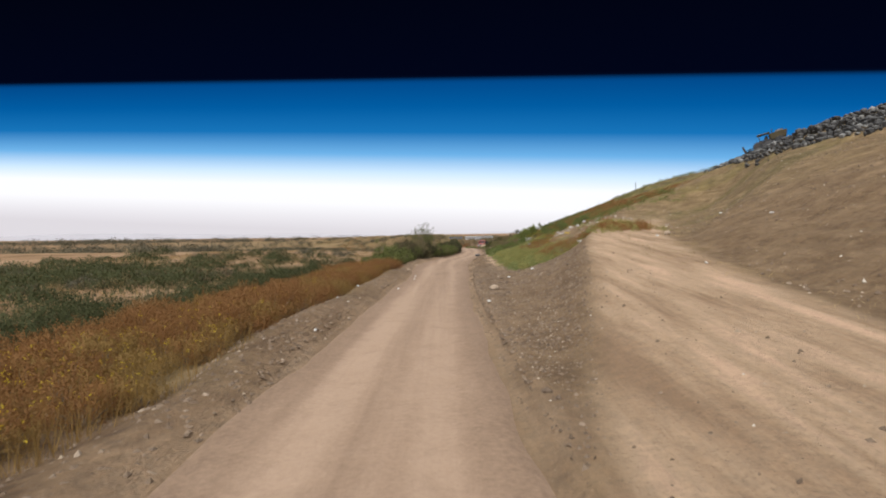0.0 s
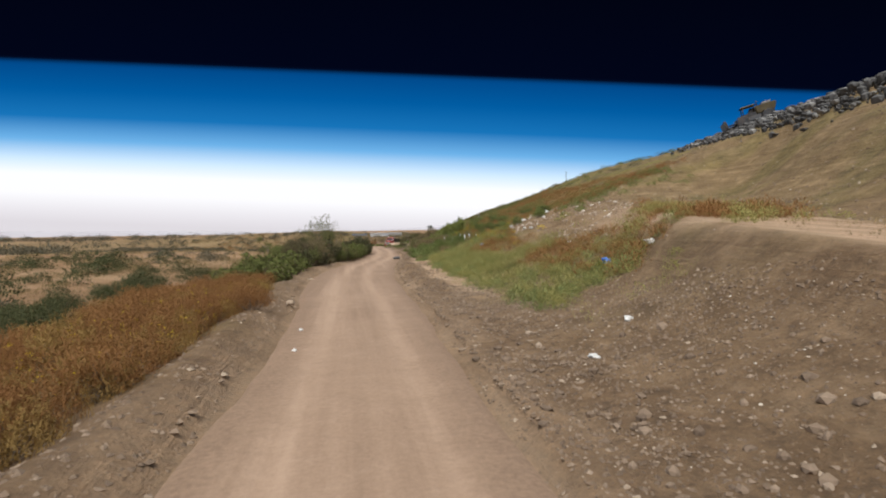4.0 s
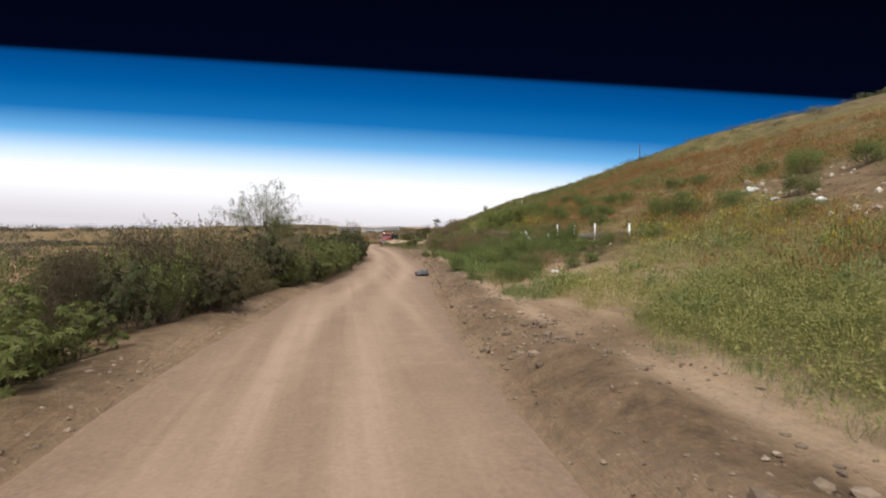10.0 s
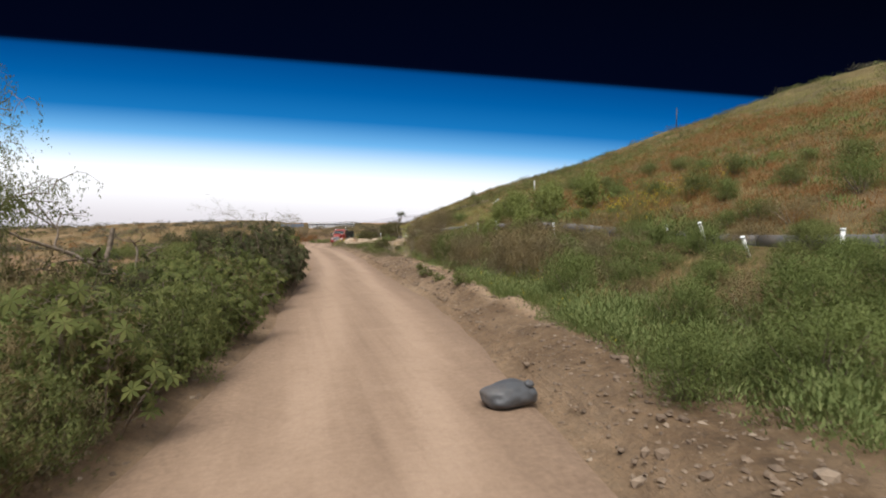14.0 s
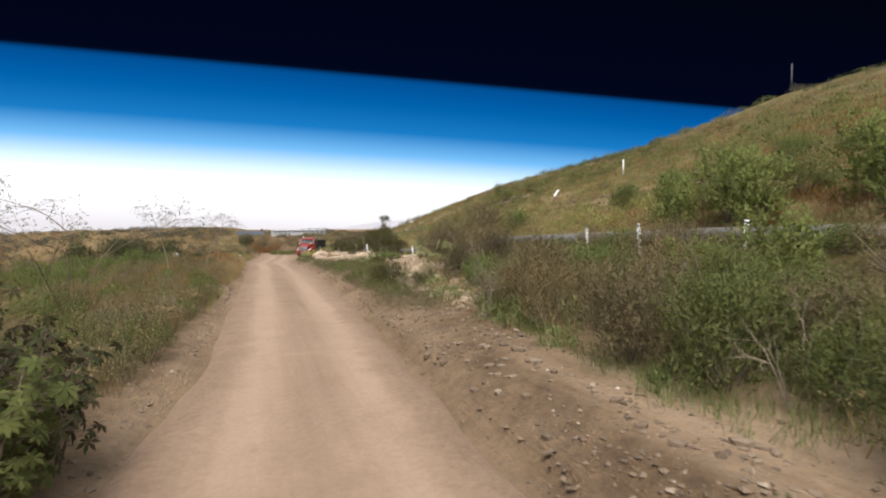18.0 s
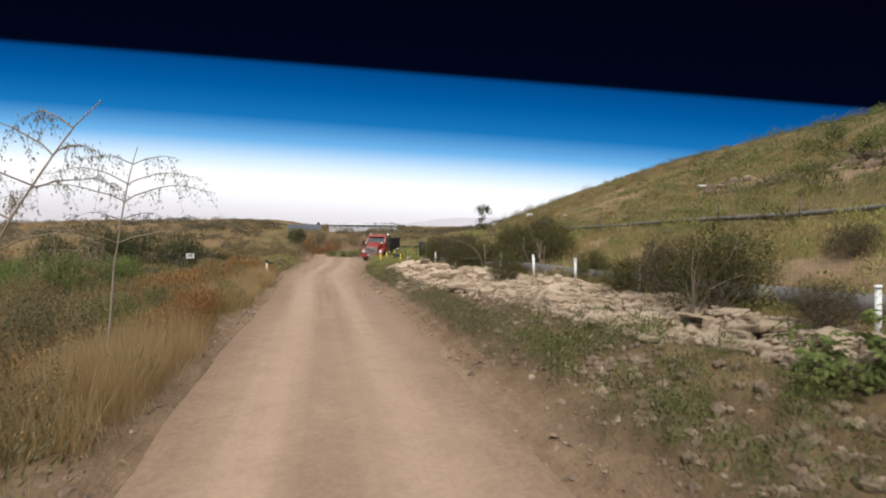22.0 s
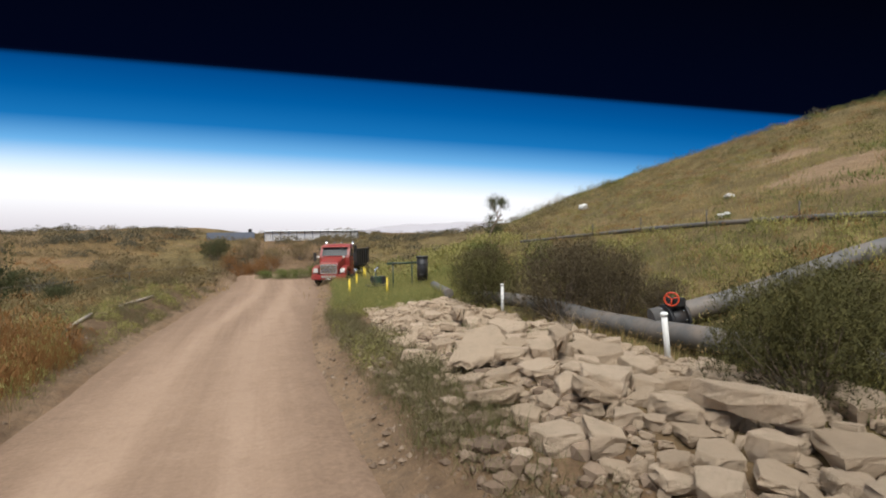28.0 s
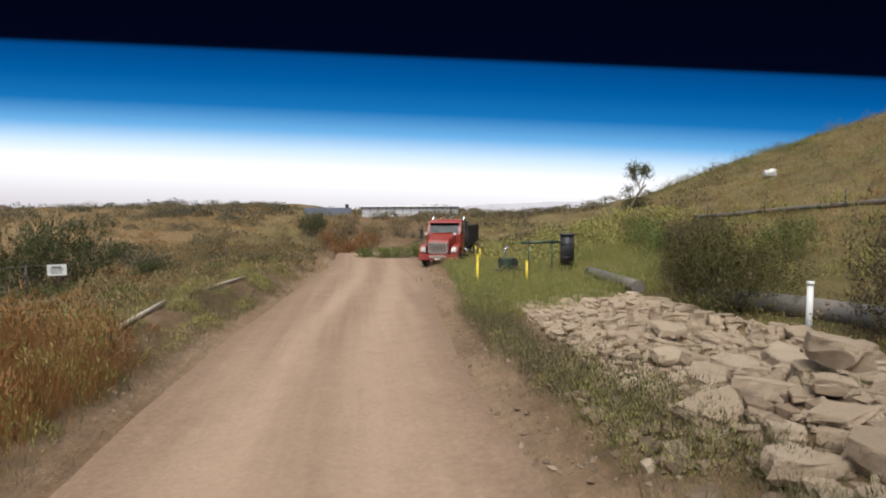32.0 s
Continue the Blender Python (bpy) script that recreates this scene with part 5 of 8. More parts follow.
far_brush("plain_brush", LEAF_FAR, "far dark brush on the plain", 700, 30, 330, 60, 230, -1, 302, 2.6, 0.5, 0.03, 135)
far_brush("rise_brush", LEAF_FAR, "dark brush on the far rise", 560, 176, 225, -46, 70, -1, 303, 0.75, 0.3, 0.1, 279)
far_brush("rise_brown", LEAF_DUSK, "brown brush on the far rise", 760, 166, 222, -44, 60, -1, 324, 0.8, 0.3, 0.15, 200)
far_brush("skyline_brush", LEAF_FAR, "dark brush along the top of the rise", 70, 196, 199.5, -22, 20, -1, 325, 0.8, 0.2, 0.3, 240)
far_brush("rise_rust", LEAF_RUST, "rust brush on the far rise", 110, 168, 205, -6, 50, -1, 304, 0.65, 0.3, 0.12, 249)
far_brush("rise_olive", LEAF_FAR, "dark brush on the far flat", 110, 148, 215, 8, 70, -1, 308, 1.15, 0.4, 0.12, 361)
far_brush("flat_dark", LEAF_FAR, "rounded dark brush on the flat", 90, 20, 150, 16, 50, -1, 309, 1.2, 0.7, 0.1, 500, 0.5, 0.5)
far_brush("crest_brush", LEAF_FAR, "dark brush along the crest of the fill", 150, 84, 176, 26, 44, 1, 305, 0.5, 0.3, 0.1, 120)
far_brush("slope_dark", LEAF_GREEN, "dark green low brush on the slope", 260, 56, 100, 8, 24, 1, 323, 0.5, 0.5, 0.25, 170)
far_brush("upper_brush", LEAF_OLIVE, "olive brush on the upper slope", 560, 72, 150, 14, 40, 1, 306, 0.5, 0.45, 0.12, 139)
far_brush("rim_tall", LEAF_DUSTY, "tall dusty weeds between road and rubble", 70, 145, 158, 0.8, 1.8, 1, 343, 0.32, 0.5, 0.7, 330, 1.0, 0.40)
far_brush("rim_lime", LEAF_LIME, "yellow-green weeds between road and rubble", 40, 147, 158, 0.8, 1.8, 1, 344, 0.28, 0.5, 0.7, 300, 1.0, 0.40)
far_brush("bollard_brush", LEAF_LIME, "green brush past the bollards", 170, 160, 182, 3.5, 12, 1, 307, 0.9, 0.3, 0.2, 241)


# ---- clods and stones ----
def b_stone(t, b):
    c = n_ramp(t, n_island(t), [(0.0, (0.095, 0.064, 0.042)), (0.6, (0.185, 0.128, 0.085)), (0.93, (0.26, 0.188, 0.130)), (1.0, (0.42, 0.33, 0.24))])
    c = n_mix(t, 0.3, c, n_ramp(t, n_noise(t, 18, 5), [(0.3, (0.10, 0.07, 0.05)), (0.7, (0.30, 0.22, 0.16))]))
    t.links.new(c, b.inputs["Base Color"])


def b_pale(t, b):
    c = n_ramp(t, n_island(t), [(0.0, (0.26, 0.19, 0.135)), (0.7, (0.36, 0.275, 0.20)), (1.0, (0.62, 0.55, 0.46))])
    t.links.new(c, b.inputs["Base Color"])


MAT_CLOD = material("clods_of_earth", b_stone, 0.97)
MAT_PEBBLE = material("pale_pebbles", b_pale, 0.9)


def lump_base(seed, sub=1):
    bm = bmesh.new()
    bmesh.ops.create_icosphere(bm, subdivisions=sub, radius=0.5)
    rng = np.random.RandomState(seed)
    v = np.array([p.co for p in bm.verts])
    f = np.array([[q.index for q in p.verts] for p in bm.faces])
    bm.free()
    return v * (1 + rng.normal(size=(len(v), 1)) * 0.16), f


def grit_base(seed):
    v = np.array([(1, 0, 0), (0, 1, 0), (-1, 0, 0), (0, -1, 0), (0, 0, 1), (0, 0, -1)]) * 0.5
    f = np.array([(0, 1, 4), (1, 2, 4), (2, 3, 4), (3, 0, 4), (1, 0, 5), (2, 1, 5), (3, 2, 5), (0, 3, 5)])
    return v + np.random.RandomState(seed).normal(size=v.shape) * 0.09, f


def clods(name, mat, label, n, y0, y1, o0, o1, side, seed, size, clump=0.3, scale=1.2, power=2.5, category="soil"):
    pos, rng = spots(n, y0, y1, o0, o1, side, seed, clump, scale, True)
    if side > 0:
        # the ramp is driven bare
        fy = np.clip(pos[:, 1], 0, 62)
        line_x = 5.2 + 0.0058 * fy ** 2 * 0.9 + 0.02 * fy
        ramp_l = np.minimum(line_x - 2.2, 0.27 * np.maximum(fy, 3) + 0.15)
        driven = (pos[:, 0] > ramp_l) & (pos[:, 0] < line_x + 2.4) & (pos[:, 1] < 48)
        pos = pos[~(driven & (rng.uniform(size=len(pos)) > 0.06 * (size < 0.09)))]
    v, f = lump_base(seed) if size > 0.1 else grit_base(seed)
    n = len(pos)
    s = size * (0.25 + 1.5 * rng.uniform(size=n) ** power)
    a = rng.uniform(0, 2 * np.pi, n)
    dims = rng.uniform(0.6, 1.3, (n, 3)) * np.array([1, 1, 0.75]) * s[:, None]
    w = v[None] * dims[:, None]
    c_, s_ = np.cos(a)[:, None], np.sin(a)[:, None]
    w = np.stack([w[..., 0] * c_ - w[..., 1] * s_, w[..., 0] * s_ + w[..., 1] * c_, w[..., 2]], -1) + pos[:, None] + (0, 0, 0.0)
    w[..., 2] += (s * 0.12)[:, None]
    faces = f[None] + (np.arange(n) * len(v))[:, None, None]
    me = fast_mesh(name, w.reshape(-1, 3), faces.reshape(-1, 3), True)
    stuff(name, me, mat, label, category)


clods("windrow_clods", MAT_CLOD, "dark clods of turned soil along the road", 22000, 12, 112, 0.1, 2.9, 1, 401, 0.058, 0.2, 1.2, 2.4)
clods("windrow_lumps", MAT_CLOD, "large crumbling lumps of turned soil along the road", 1400, 24, 112, 0.3, 2.3, 1, 418, 0.12, 0.3, 0.9, 2.6)
clods("wedge_clods", MAT_CLOD, "clods and stones on the cut bank", 23000, 3, 44, 0.4, 6.0, 1, 402, 0.066, 0.3, 1.0, 2.6)
clods("wedge_grit", MAT_CLOD, "fine gravel and crumbs of earth on the cut bank", 24000, 5, 44, 0.2, 5.5, 1, 415, 0.045, 0.2, 1.5, 2.0)
clods("wedge_chips", MAT_PEBBLE, "pale chips of stone and dry wood on the cut bank", 3600, 5, 44, 0.5, 6.0, 1, 421, 0.034, 0.3, 1.0, 2.2, "stones")
clods("wedge_rocks", MAT_CLOD, "brown stones on the cut bank beside the road", 420, 6, 42, 0.6, 4.5, 1, 414, 0.125, 0.3, 0.9, 2.8)
clods("left_clods", MAT_CLOD, "clods of turned soil along the road", 13000, 2, 165, 0.05, 1.9, -1, 403, 0.07, 0.3, 1.2, 2.2)
clods("verge_lumps", MAT_CLOD, "lumps of turned soil along the verge", 3400, 66, 112, 0.3, 1.9, 1, 411, 0.06, 0.3, 1.2, 2.4)
clods("slope_stones", MAT_PEBBLE, "pale stones scattered over the bare slope", 4200, 0, 76, 7, 40, 1, 404, 0.095, 0.2, 0.4, 3.0, "stones")
clods("slope_clods", MAT_CLOD, "clods on the bare slope", 12000, -4, 76, 8, 34, 1, 405, 0.099, 0.3, 0.6, 2.5)
clods("scarp_lumps", MAT_CLOD, "eroded lumps of earth in a scarp on the slope", 260, 127, 139, 15.0, 16.8, 1, 412, 0.34, 0.2, 0.8, 1.6)
clods("bank_lumps", MAT_CLOD, "eroded lumps of earth on the slope", 200, 107, 117, 11.8, 13.2, 1, 413, 0.30, 0.2, 0.8, 1.6)
clods("verge_stones", MAT_PEBBLE, "pale stones on the verge", 200, 6, 112, 0.2, 5, 1, 406, 0.06, 0.2, 1.0, 3.0, "stones")
clods("left_stones", MAT_PEBBLE, "pale stones beside the road", 420, 4, 150, 0.0, 2.0, -1, 407, 0.07, 0.2, 1.0, 3.0, "stones")
clods("rubble_bed", MAT_CLOD, "brown stones at the foot of the rubble", 1500, 113, 136, 1.2, 2.8, 1, 408, 0.13, 0.3, 0.9, 2.0, "stones")
clods("rim_boulders", MAT_CLOD, "rounded brown stones heaped at the foot of the rubble", 900, 136, 152, 0.9, 2.3, 1, 420, 0.19, 0.2, 0.9, 1.6, "stones")
clods("rim_stones", MAT_CLOD, "brown stones and clods along the rim of the rubble", 2300, 110, 157, 0.8, 2.6, 1, 416, 0.11, 0.3, 0.9, 2.4, "stones")
clods("rim_grit", MAT_CLOD, "crumbs of earth along the rim of the rubble", 6000, 108, 157, 0.2, 2.6, 1, 417, 0.05, 0.2, 1.2, 2.2)
clods("scree_stones", MAT_PEBBLE, "tan stones on the bare soil of the slope", 1500, 36, 72, 9.5, 15.5, 1, 419, 0.17, 0.2, 0.6, 2.6, "stones")
clods("end_clods", MAT_CLOD, "turned soil along the road", 2600, 110, 172, 0.0, 1.3, 1, 409, 0.075, 0.3)
clods("road_stones", MAT_CLOD, "small stones lying on the dirt road", 260, 2, 170, -4.5, -0.2, 1, 410, 0.035, 0.0, 1.0, 3.0, "stones")


# ---- broken concrete rubble ----
def b_concrete(t, b):
    grit = n_noise(t, 70, 5, 0.7)
    rnd = n_random(t)
    base = n_mix(t, rnd, (0.485, 0.358, 0.245), (0.65, 0.495, 0.352))
    pits = n_noise(t, 15, 7, 0.75)
    wear = n_noise(t, 3.0, 5, 0.6)
    c = n_mix(t, n_ramp(t, pits, [(0.30, (0.8, 0.8, 0.8)), (0.39, (0, 0, 0))]), base, (0.25, 0.18, 0.125))
    c = n_mix(t, n_ramp(t, wear, [(0.46, (0, 0, 0)), (0.70, (0.45, 0.45, 0.45))]), c, (0.40, 0.30, 0.205))
    c = n_mix(t, n_ramp(t, grit, [(0.58, (0, 0, 0)), (0.70, (0.45, 0.45, 0.45))]), c, (0.62, 0.50, 0.37))
    t.links.new(c, b.inputs["Base Color"])
    n_bump(t, b, n_math(t, "ADD", n_math(t, "MULTIPLY", pits, 1.4), n_math(t, "ADD", wear, n_math(t, "MULTIPLY", grit, 0.6))), 1.0, 0.055)


MAT_CONCRETE = material("broken_concrete", b_concrete, 0.95)


def slab_mesh(seed, thick, rough=0.022, cuts=3):
    """A broken piece of slab about 1 across: angular outline, flat top, crumbled broken sides."""
    rng = np.random.RandomState(seed)
    n = rng.randint(4, 7)
    a = np.linspace(0, 2 * np.pi, n, endpoint=False) + rng.uniform(-0.38, 0.38, n)
    r = rng.uniform(0.40, 0.62, n)
    corner = np.stack([r * np.cos(a), r * np.sin(a) * rng.uniform(0.6, 1.0)], -1)
    f = np.arange(n * cuts) / cuts
    k = f.astype(int)
    w = (f - k)[:, None]
    line_ = corner[k] * (1 - w) + corner[(k + 1) % n] * w
    sl = rng.uniform(-0.22, 0.22, 2)
    m = len(line_)
    rings = []
    for z, g in ((-0.5, 0.84), (-0.12, 1.02), (0.22, 1.0), (0.44, 0.985), (0.5, 0.93)):
        q = line_ * g + rng.normal(size=(m, 2)) * rough * (1.0 if z < 0.4 else 0.35)
        h = thick * (z + (z > 0) * (q @ sl)) + rng.normal(size=m) * (0.02 if z < 0.4 else 0.006)
        rings.append(np.concatenate([q, h[:, None]], 1))
    co = np.concatenate(rings + [rings[-1].mean(0, keepdims=True) + (0, 0, thick * rng.uniform(-0.02, 0.05)), rings[0].mean(0, keepdims=True)])
    faces = []
    for q in range(len(rings) - 1):
        for i in range(m):
            i2 = (i + 1) % m
            p0, p1, p2, p3 = q * m + i, q * m + i2, (q + 1) * m + i2, (q + 1) * m + i
            faces += [(p0, p1, p2), (p0, p2, p3)]
    top, under = len(rings) * m, len(rings) * m + 1
    for i in range(m):
        i2 = (i + 1) % m
        faces += [((len(rings) - 1) * m + i, (len(rings) - 1) * m + i2, top), (i2, i, under)]
    me = fast_mesh("concrete_chunk", co, np.array(faces), True)
    me.materials.append(MAT_CONCRETE)
    return me


SLABS = [slab_mesh(600 + i, t_) for i, t_ in enumerate((0.16, 0.26, 0.30, 0.36, 0.42, 0.48, 0.54, 0.28, 0.34, 0.58, 0.22, 0.40, 0.46, 0.32))]
BIG = slab_mesh(631, 0.15, 0.02, 5)
BITS = [slab_mesh(640 + i, t_, 0.05, 1) for i, t_ in enumerate((0.35, 0.45, 0.55, 0.65, 0.5, 0.75))]


def chunk_matrix(x, y, z, size, tilt, rnd):
    s = (size, size, size * rnd.uniform(0.85, 1.15))
    return Matrix.LocRotScale((x, y, z), Euler((rnd.uniform(-tilt, tilt), rnd.uniform(-tilt, tilt), rnd.uniform(0, 6.3))), s)


def chunk(m, mesh):
    ob = new("concrete_chunk", mesh)
    ob.matrix_basis = m
    return tagged(ob, "broken pale concrete chunk lying in the rubble heap", "concrete chunk", "broken concrete rubble")


rnd = random.Random(77)
placed, low = {}, []


def fits(x, y, s, k):
    for a in range(int(x) - 1, int(x) + 3):
        for b in range(int(y) - 1, int(y) + 3):
            for px, py, ps in placed.get((a, b), ()):
                if (x - px) ** 2 + (y - py) ** 2 < (k * (s + ps)) ** 2:
                    return False
    placed.setdefault((int(x), int(y)), []).append((x, y, s))
    return True


RIM_Y, RIM_U = [112, 115, 117.5, 120, 123, 125, 130, 135, 141, 146, 149, 154], [2.1, 1.8, 2.6, 3.5, 3.0, 2.4, 2.3, 1.85, 1.7, 1.25, 1.4, 1.9]


def heap(y0, y1, o0, o1, n, s0, s1, lift, tilt=0.2, single=True):
    """Fits n pieces side by side between two distances from the road's edge."""
    made = tries = 0
    while made < n and tries < n * 60:
        tries += 1
        y = rnd.uniform(y0, y1)
        rim = float(lerp(y, RIM_Y, RIM_U)) + o0
        u = rim + (o1 - rim) * rnd.random()
        s = s0 + (s1 - s0) * rnd.random() ** 1.6
        x = float(right_x(y, u))
        if not fits(x, y, s, 0.345):
            continue
        mesh = rnd.choice(SLABS if single else BITS)
        m = chunk_matrix(x, y, on_land(x, y) + lift * s, s, tilt, rnd)
        if single:
            chunk(m, mesh)
        else:
            low.append((m, mesh))
        made += 1


# large flat slabs that lie on top
chunk(pose(10.12, 145.15, on_land(10.12, 145.15) + 0.22, 12, -10, 0) @ pose(0, 0, 0, 0, 0, 40) @ Matrix.Diagonal((1.4, 1.4, 1.1, 1)), BIG)
fits(10.12, 145.15, 1.25, 0)
for sx, sy, ss, st in ( (11.3, 146.5, 0.95, 0.26), (10.2, 134.75, 0.9, 0.16), (10.6, 139.4, 1.1, 0.2), (10.9, 128.6, 0.8, 0.12), (11.2, 150.9, 0.8, 0.12), (10.2, 116.6, 0.75, 0.10), (10.5, 126.0, 0.85, 0.10)):
    fits(sx, sy, ss * 0.9, 0)
    chunk(pose(sx, sy, on_land(sx, sy) + st, rnd.uniform(3, 8), rnd.uniform(-5, 2), 0) @ pose(0, 0, 0, 0, 0, rnd.uniform(0, 360)) @ Matrix.Diagonal((ss, ss, 1.1, 1)), BIG)
heap(137.5, 148, 0.2, 4.4, 84, 0.42, 0.82, 0.12, 0.2)
heap(130, 150, 0.15, 4.5, 90, 0.34, 0.66, 0.10, 0.18)
heap(119, 131, 0.1, 4.3, 54, 0.36, 0.7, 0.08, 0.15)
heap(112.5, 119, 0.1, 4.6, 28, 0.34, 0.66, 0.09, 0.18)
heap(149, 157, 0.1, 4.9, 14, 0.30, 0.52, 0.10, 0.2)
upper_layer, placed = placed, {}
heap(136, 147.5, 0.6, 4.2, 28, 0.36, 0.66, 0.34, 0.38)
heap(119, 133, 0.7, 3.9, 8, 0.34, 0.55, 0.32, 0.35)
placed = upper_layer
for bx_, by_, bl_, bt_ in ((10.96, 144.2, 1.5, 62), (10.5, 137.2, 1.2, 20), (11.2, 141.3, 1.2, 105), (10.7, 147.6, 1.0, 75)):
    m_ = pose(bx_, by_, on_land(bx_, by_) + 0.34, 5, 4, bt_) @ Matrix.Diagonal((bl_, 0.42, 0.7, 1))
    chunk(m_, SLABS[3])
heap(104.5, 113, 0.4, 4.6, 120, 0.14, 0.42, 0.10, 0.3, False)
heap(113, 157.5, 0.15, 4.7, 1900, 0.15, 0.38, 0.14, 0.3, False)
ACC_R = Acc(3)
for m_, me_ in low:
    co_ = np.empty(len(me_.vertices) * 3, np.float32)
    me_.vertices.foreach_get("co", co_)
    fi_ = np.empty(len(me_.polygons) * 3, np.int32)
    me_.loops.foreach_get("vertex_index", fi_)
    mm_ = np.array(m_)
    ACC_R.add(co_.reshape(-1, 3) @ mm_[:3, :3].T + mm_[:3, 3], fi_)
me_ = fast_mesh("small_chunks", np.concatenate(ACC_R.v), np.concatenate(ACC_R.f), True)
stuff("small_chunks", me_, MAT_CONCRETE, "small broken concrete pieces wedged between the chunks", "rubble")


def small_rubble(n, y0, y1, o0, o1, seed, size):
    pos, rng = spots(n, y0, y1, o0, o1, 1, seed)
    pos = pos[pos[:, 0] > right_x(pos[:, 1], lerp(pos[:, 1], RIM_Y, RIM_U) + rng.uniform(-0.1, 0.4, len(pos)))]
    v, f = lump_base(seed)
    w = v[None] * (size * rng.uniform(0.5, 1.5, (len(pos), 1)) * rng.uniform(0.6, 1.2, (len(pos), 3)))[:, None] + pos[:, None] + (0, 0, 0.05)
    me = fast_mesh("rubble_fragments", w.reshape(-1, 3), (f[None] + (np.arange(len(pos)) * len(v))[:, None, None]).reshape(-1, 3), True)
    stuff("rubble_fragments", me, MAT_CONCRETE, "small broken concrete fragments between the chunks", "rubble")


small_rubble(4200, 113, 157, 1.8, 4.8, 611, 0.11)
small_rubble(700, 104, 114, 1.8, 5.0, 612, 0.10)


# ---- made things ----
def plain(name, col, rough=0.6, metal=0.0, var=0.12, scale=6.0, dirt=None, spec=0.4):
    def build(t, b):
        n = n_noise(t, scale, 5, 0.65)
        lo = tuple(c * (1 - var) for c in col)
        hi = tuple(min(c * (1 + var), 1) for c in col)
        c = n_ramp(t, n, [(0.3, lo), (0.7, hi)])
        if dirt:
            c = n_mix(t, n_ramp(t, n_noise(t, scale * 0.4, 4), [(0.45, (0, 0, 0)), (0.75, (dirt, dirt, dirt))]), c, (0.30, 0.215, 0.15))
        t.links.new(c, b.inputs["Base Color"])
        b.inputs["Specular IOR Level"].default_value = spec
        n_bump(t, b, n, 0.08, 0.01)
    return material(name, build, rough, metal)


M_PIPE = plain("grey_black_pipe", (0.12, 0.112, 0.104), 0.6, 0, 0.2, 5, 0.5)
M_WHITE = plain("white_plastic", (0.78, 0.77, 0.74), 0.5, 0, 0.06, 5, 0.25)
M_YELLOW = plain("yellow_paint", (0.72, 0.52, 0.04), 0.5, 0, 0.1, 6, 0.3)
M_RED = plain("red_truck_paint", (0.27, 0.030, 0.024), 0.38, 0, 0.10, 3, 0.35, 0.5)
M_VALVE = plain("orange_red_paint", (0.62, 0.07, 0.025), 0.4)
M_BLACK = plain("black_paint", (0.022, 0.022, 0.024), 0.5, 0, 0.3, 5, 0.2)
M_DARK = plain("dark_steel", (0.055, 0.055, 0.058), 0.5, 0.5, 0.3, 5, 0.3)
M_CHROME = plain("chrome", (0.78, 0.79, 0.81), 0.22, 1.0, 0.05)
M_RUBBER = plain("tyre_rubber", (0.025, 0.024, 0.023), 0.85, 0, 0.2, 8, 0.5)
M_GLASS = plain("windscreen_glass", (0.03, 0.036, 0.042), 0.12, 0, 0.05, 2, None, 0.25)
M_LAMP = plain("headlamp_lens", (0.42, 0.39, 0.35), 0.15, 0, 0.05, 3, None, 0.8)
M_AMBER = plain("amber_lens", (0.75, 0.42, 0.18), 0.2)
M_GREEN = plain("green_paint", (0.035, 0.07, 0.045), 0.5, 0, 0.2, 5, 0.4)
M_WOOD = plain("weathered_timber", (0.40, 0.33, 0.26), 0.9, 0, 0.3, 12)
M_BAG = plain("dusty_black_plastic", (0.075, 0.073, 0.075), 0.5, 0, 0.2, 6, 0.35)
M_LITTER = plain("white_litter", (0.62, 0.60, 0.57), 0.6, 0, 0.08, 9, 0.2)
M_BLUE = plain("blue_plastic", (0.04, 0.16, 0.55), 0.45, 0, 0.15, 9)
M_PALEBLUE = plain("pale_blue_plastic", (0.25, 0.40, 0.50), 0.45, 0, 0.15, 9)
M_HOSE = plain("pale_hose", (0.55, 0.45, 0.32), 0.6)
M_SHED = plain("hazy_white_metal", (0.66, 0.65, 0.66), 0.7, 0, 0.04, 0.5)
M_SHED_D = plain("blue_grey_metal", (0.17, 0.19, 0.24), 0.7, 0, 0.06, 0.5)
# distance haze is mixed into the base colour of the horizon hills
M_FARHILL = plain("haze_painted_hills", (0.43, 0.405, 0.425), 1.0, 0, 0.05, 0.004, None, 0.0)
M_STONE = plain("tan_stone", (0.36, 0.27, 0.19), 0.92, 0, 0.25, 6)
# machine yellow darkened to brown, standing in for the windscreen's tint
M_DOZER = plain("worn_tint_darkened_machine", (0.085, 0.065, 0.03), 0.7, 0, 0.3, 2, 0.2)


def box(bm, x0, x1, y0, y1, z0, z1, top=None):
    """A box; top: (x0, x1, y0, y1) of its upper face where it tapers."""
    tx0, tx1, ty0, ty1 = top or (x0, x1, y0, y1)
    v = [bm.verts.new(p) for p in ((x0, y0, z0), (x1, y0, z0), (x1, y1, z0), (x0, y1, z0), (tx0, ty0, z1), (tx1, ty0, z1), (tx1, ty1, z1), (tx0, ty1, z1))]
    for f in ((3, 2, 1, 0), (4, 5, 6, 7), (0, 1, 5, 4), (1, 2, 6, 5), (2, 3, 7, 6), (3, 0, 4, 7)):
        bm.faces.new([v[i] for i in f])


def boxes(name, mat, parent, *specs, bevel=0.02, label=""):
    bm = bmesh.new()
    for s in specs:
        box(bm, *s[:6], top=s[6] if len(s) > 6 else None)
    if bevel:
        bmesh.ops.bevel(bm, geom=bm.edges[:], offset=bevel, segments=2, affect="EDGES", clamp_overlap=True)
    return part(name, bm, mat, parent, label)


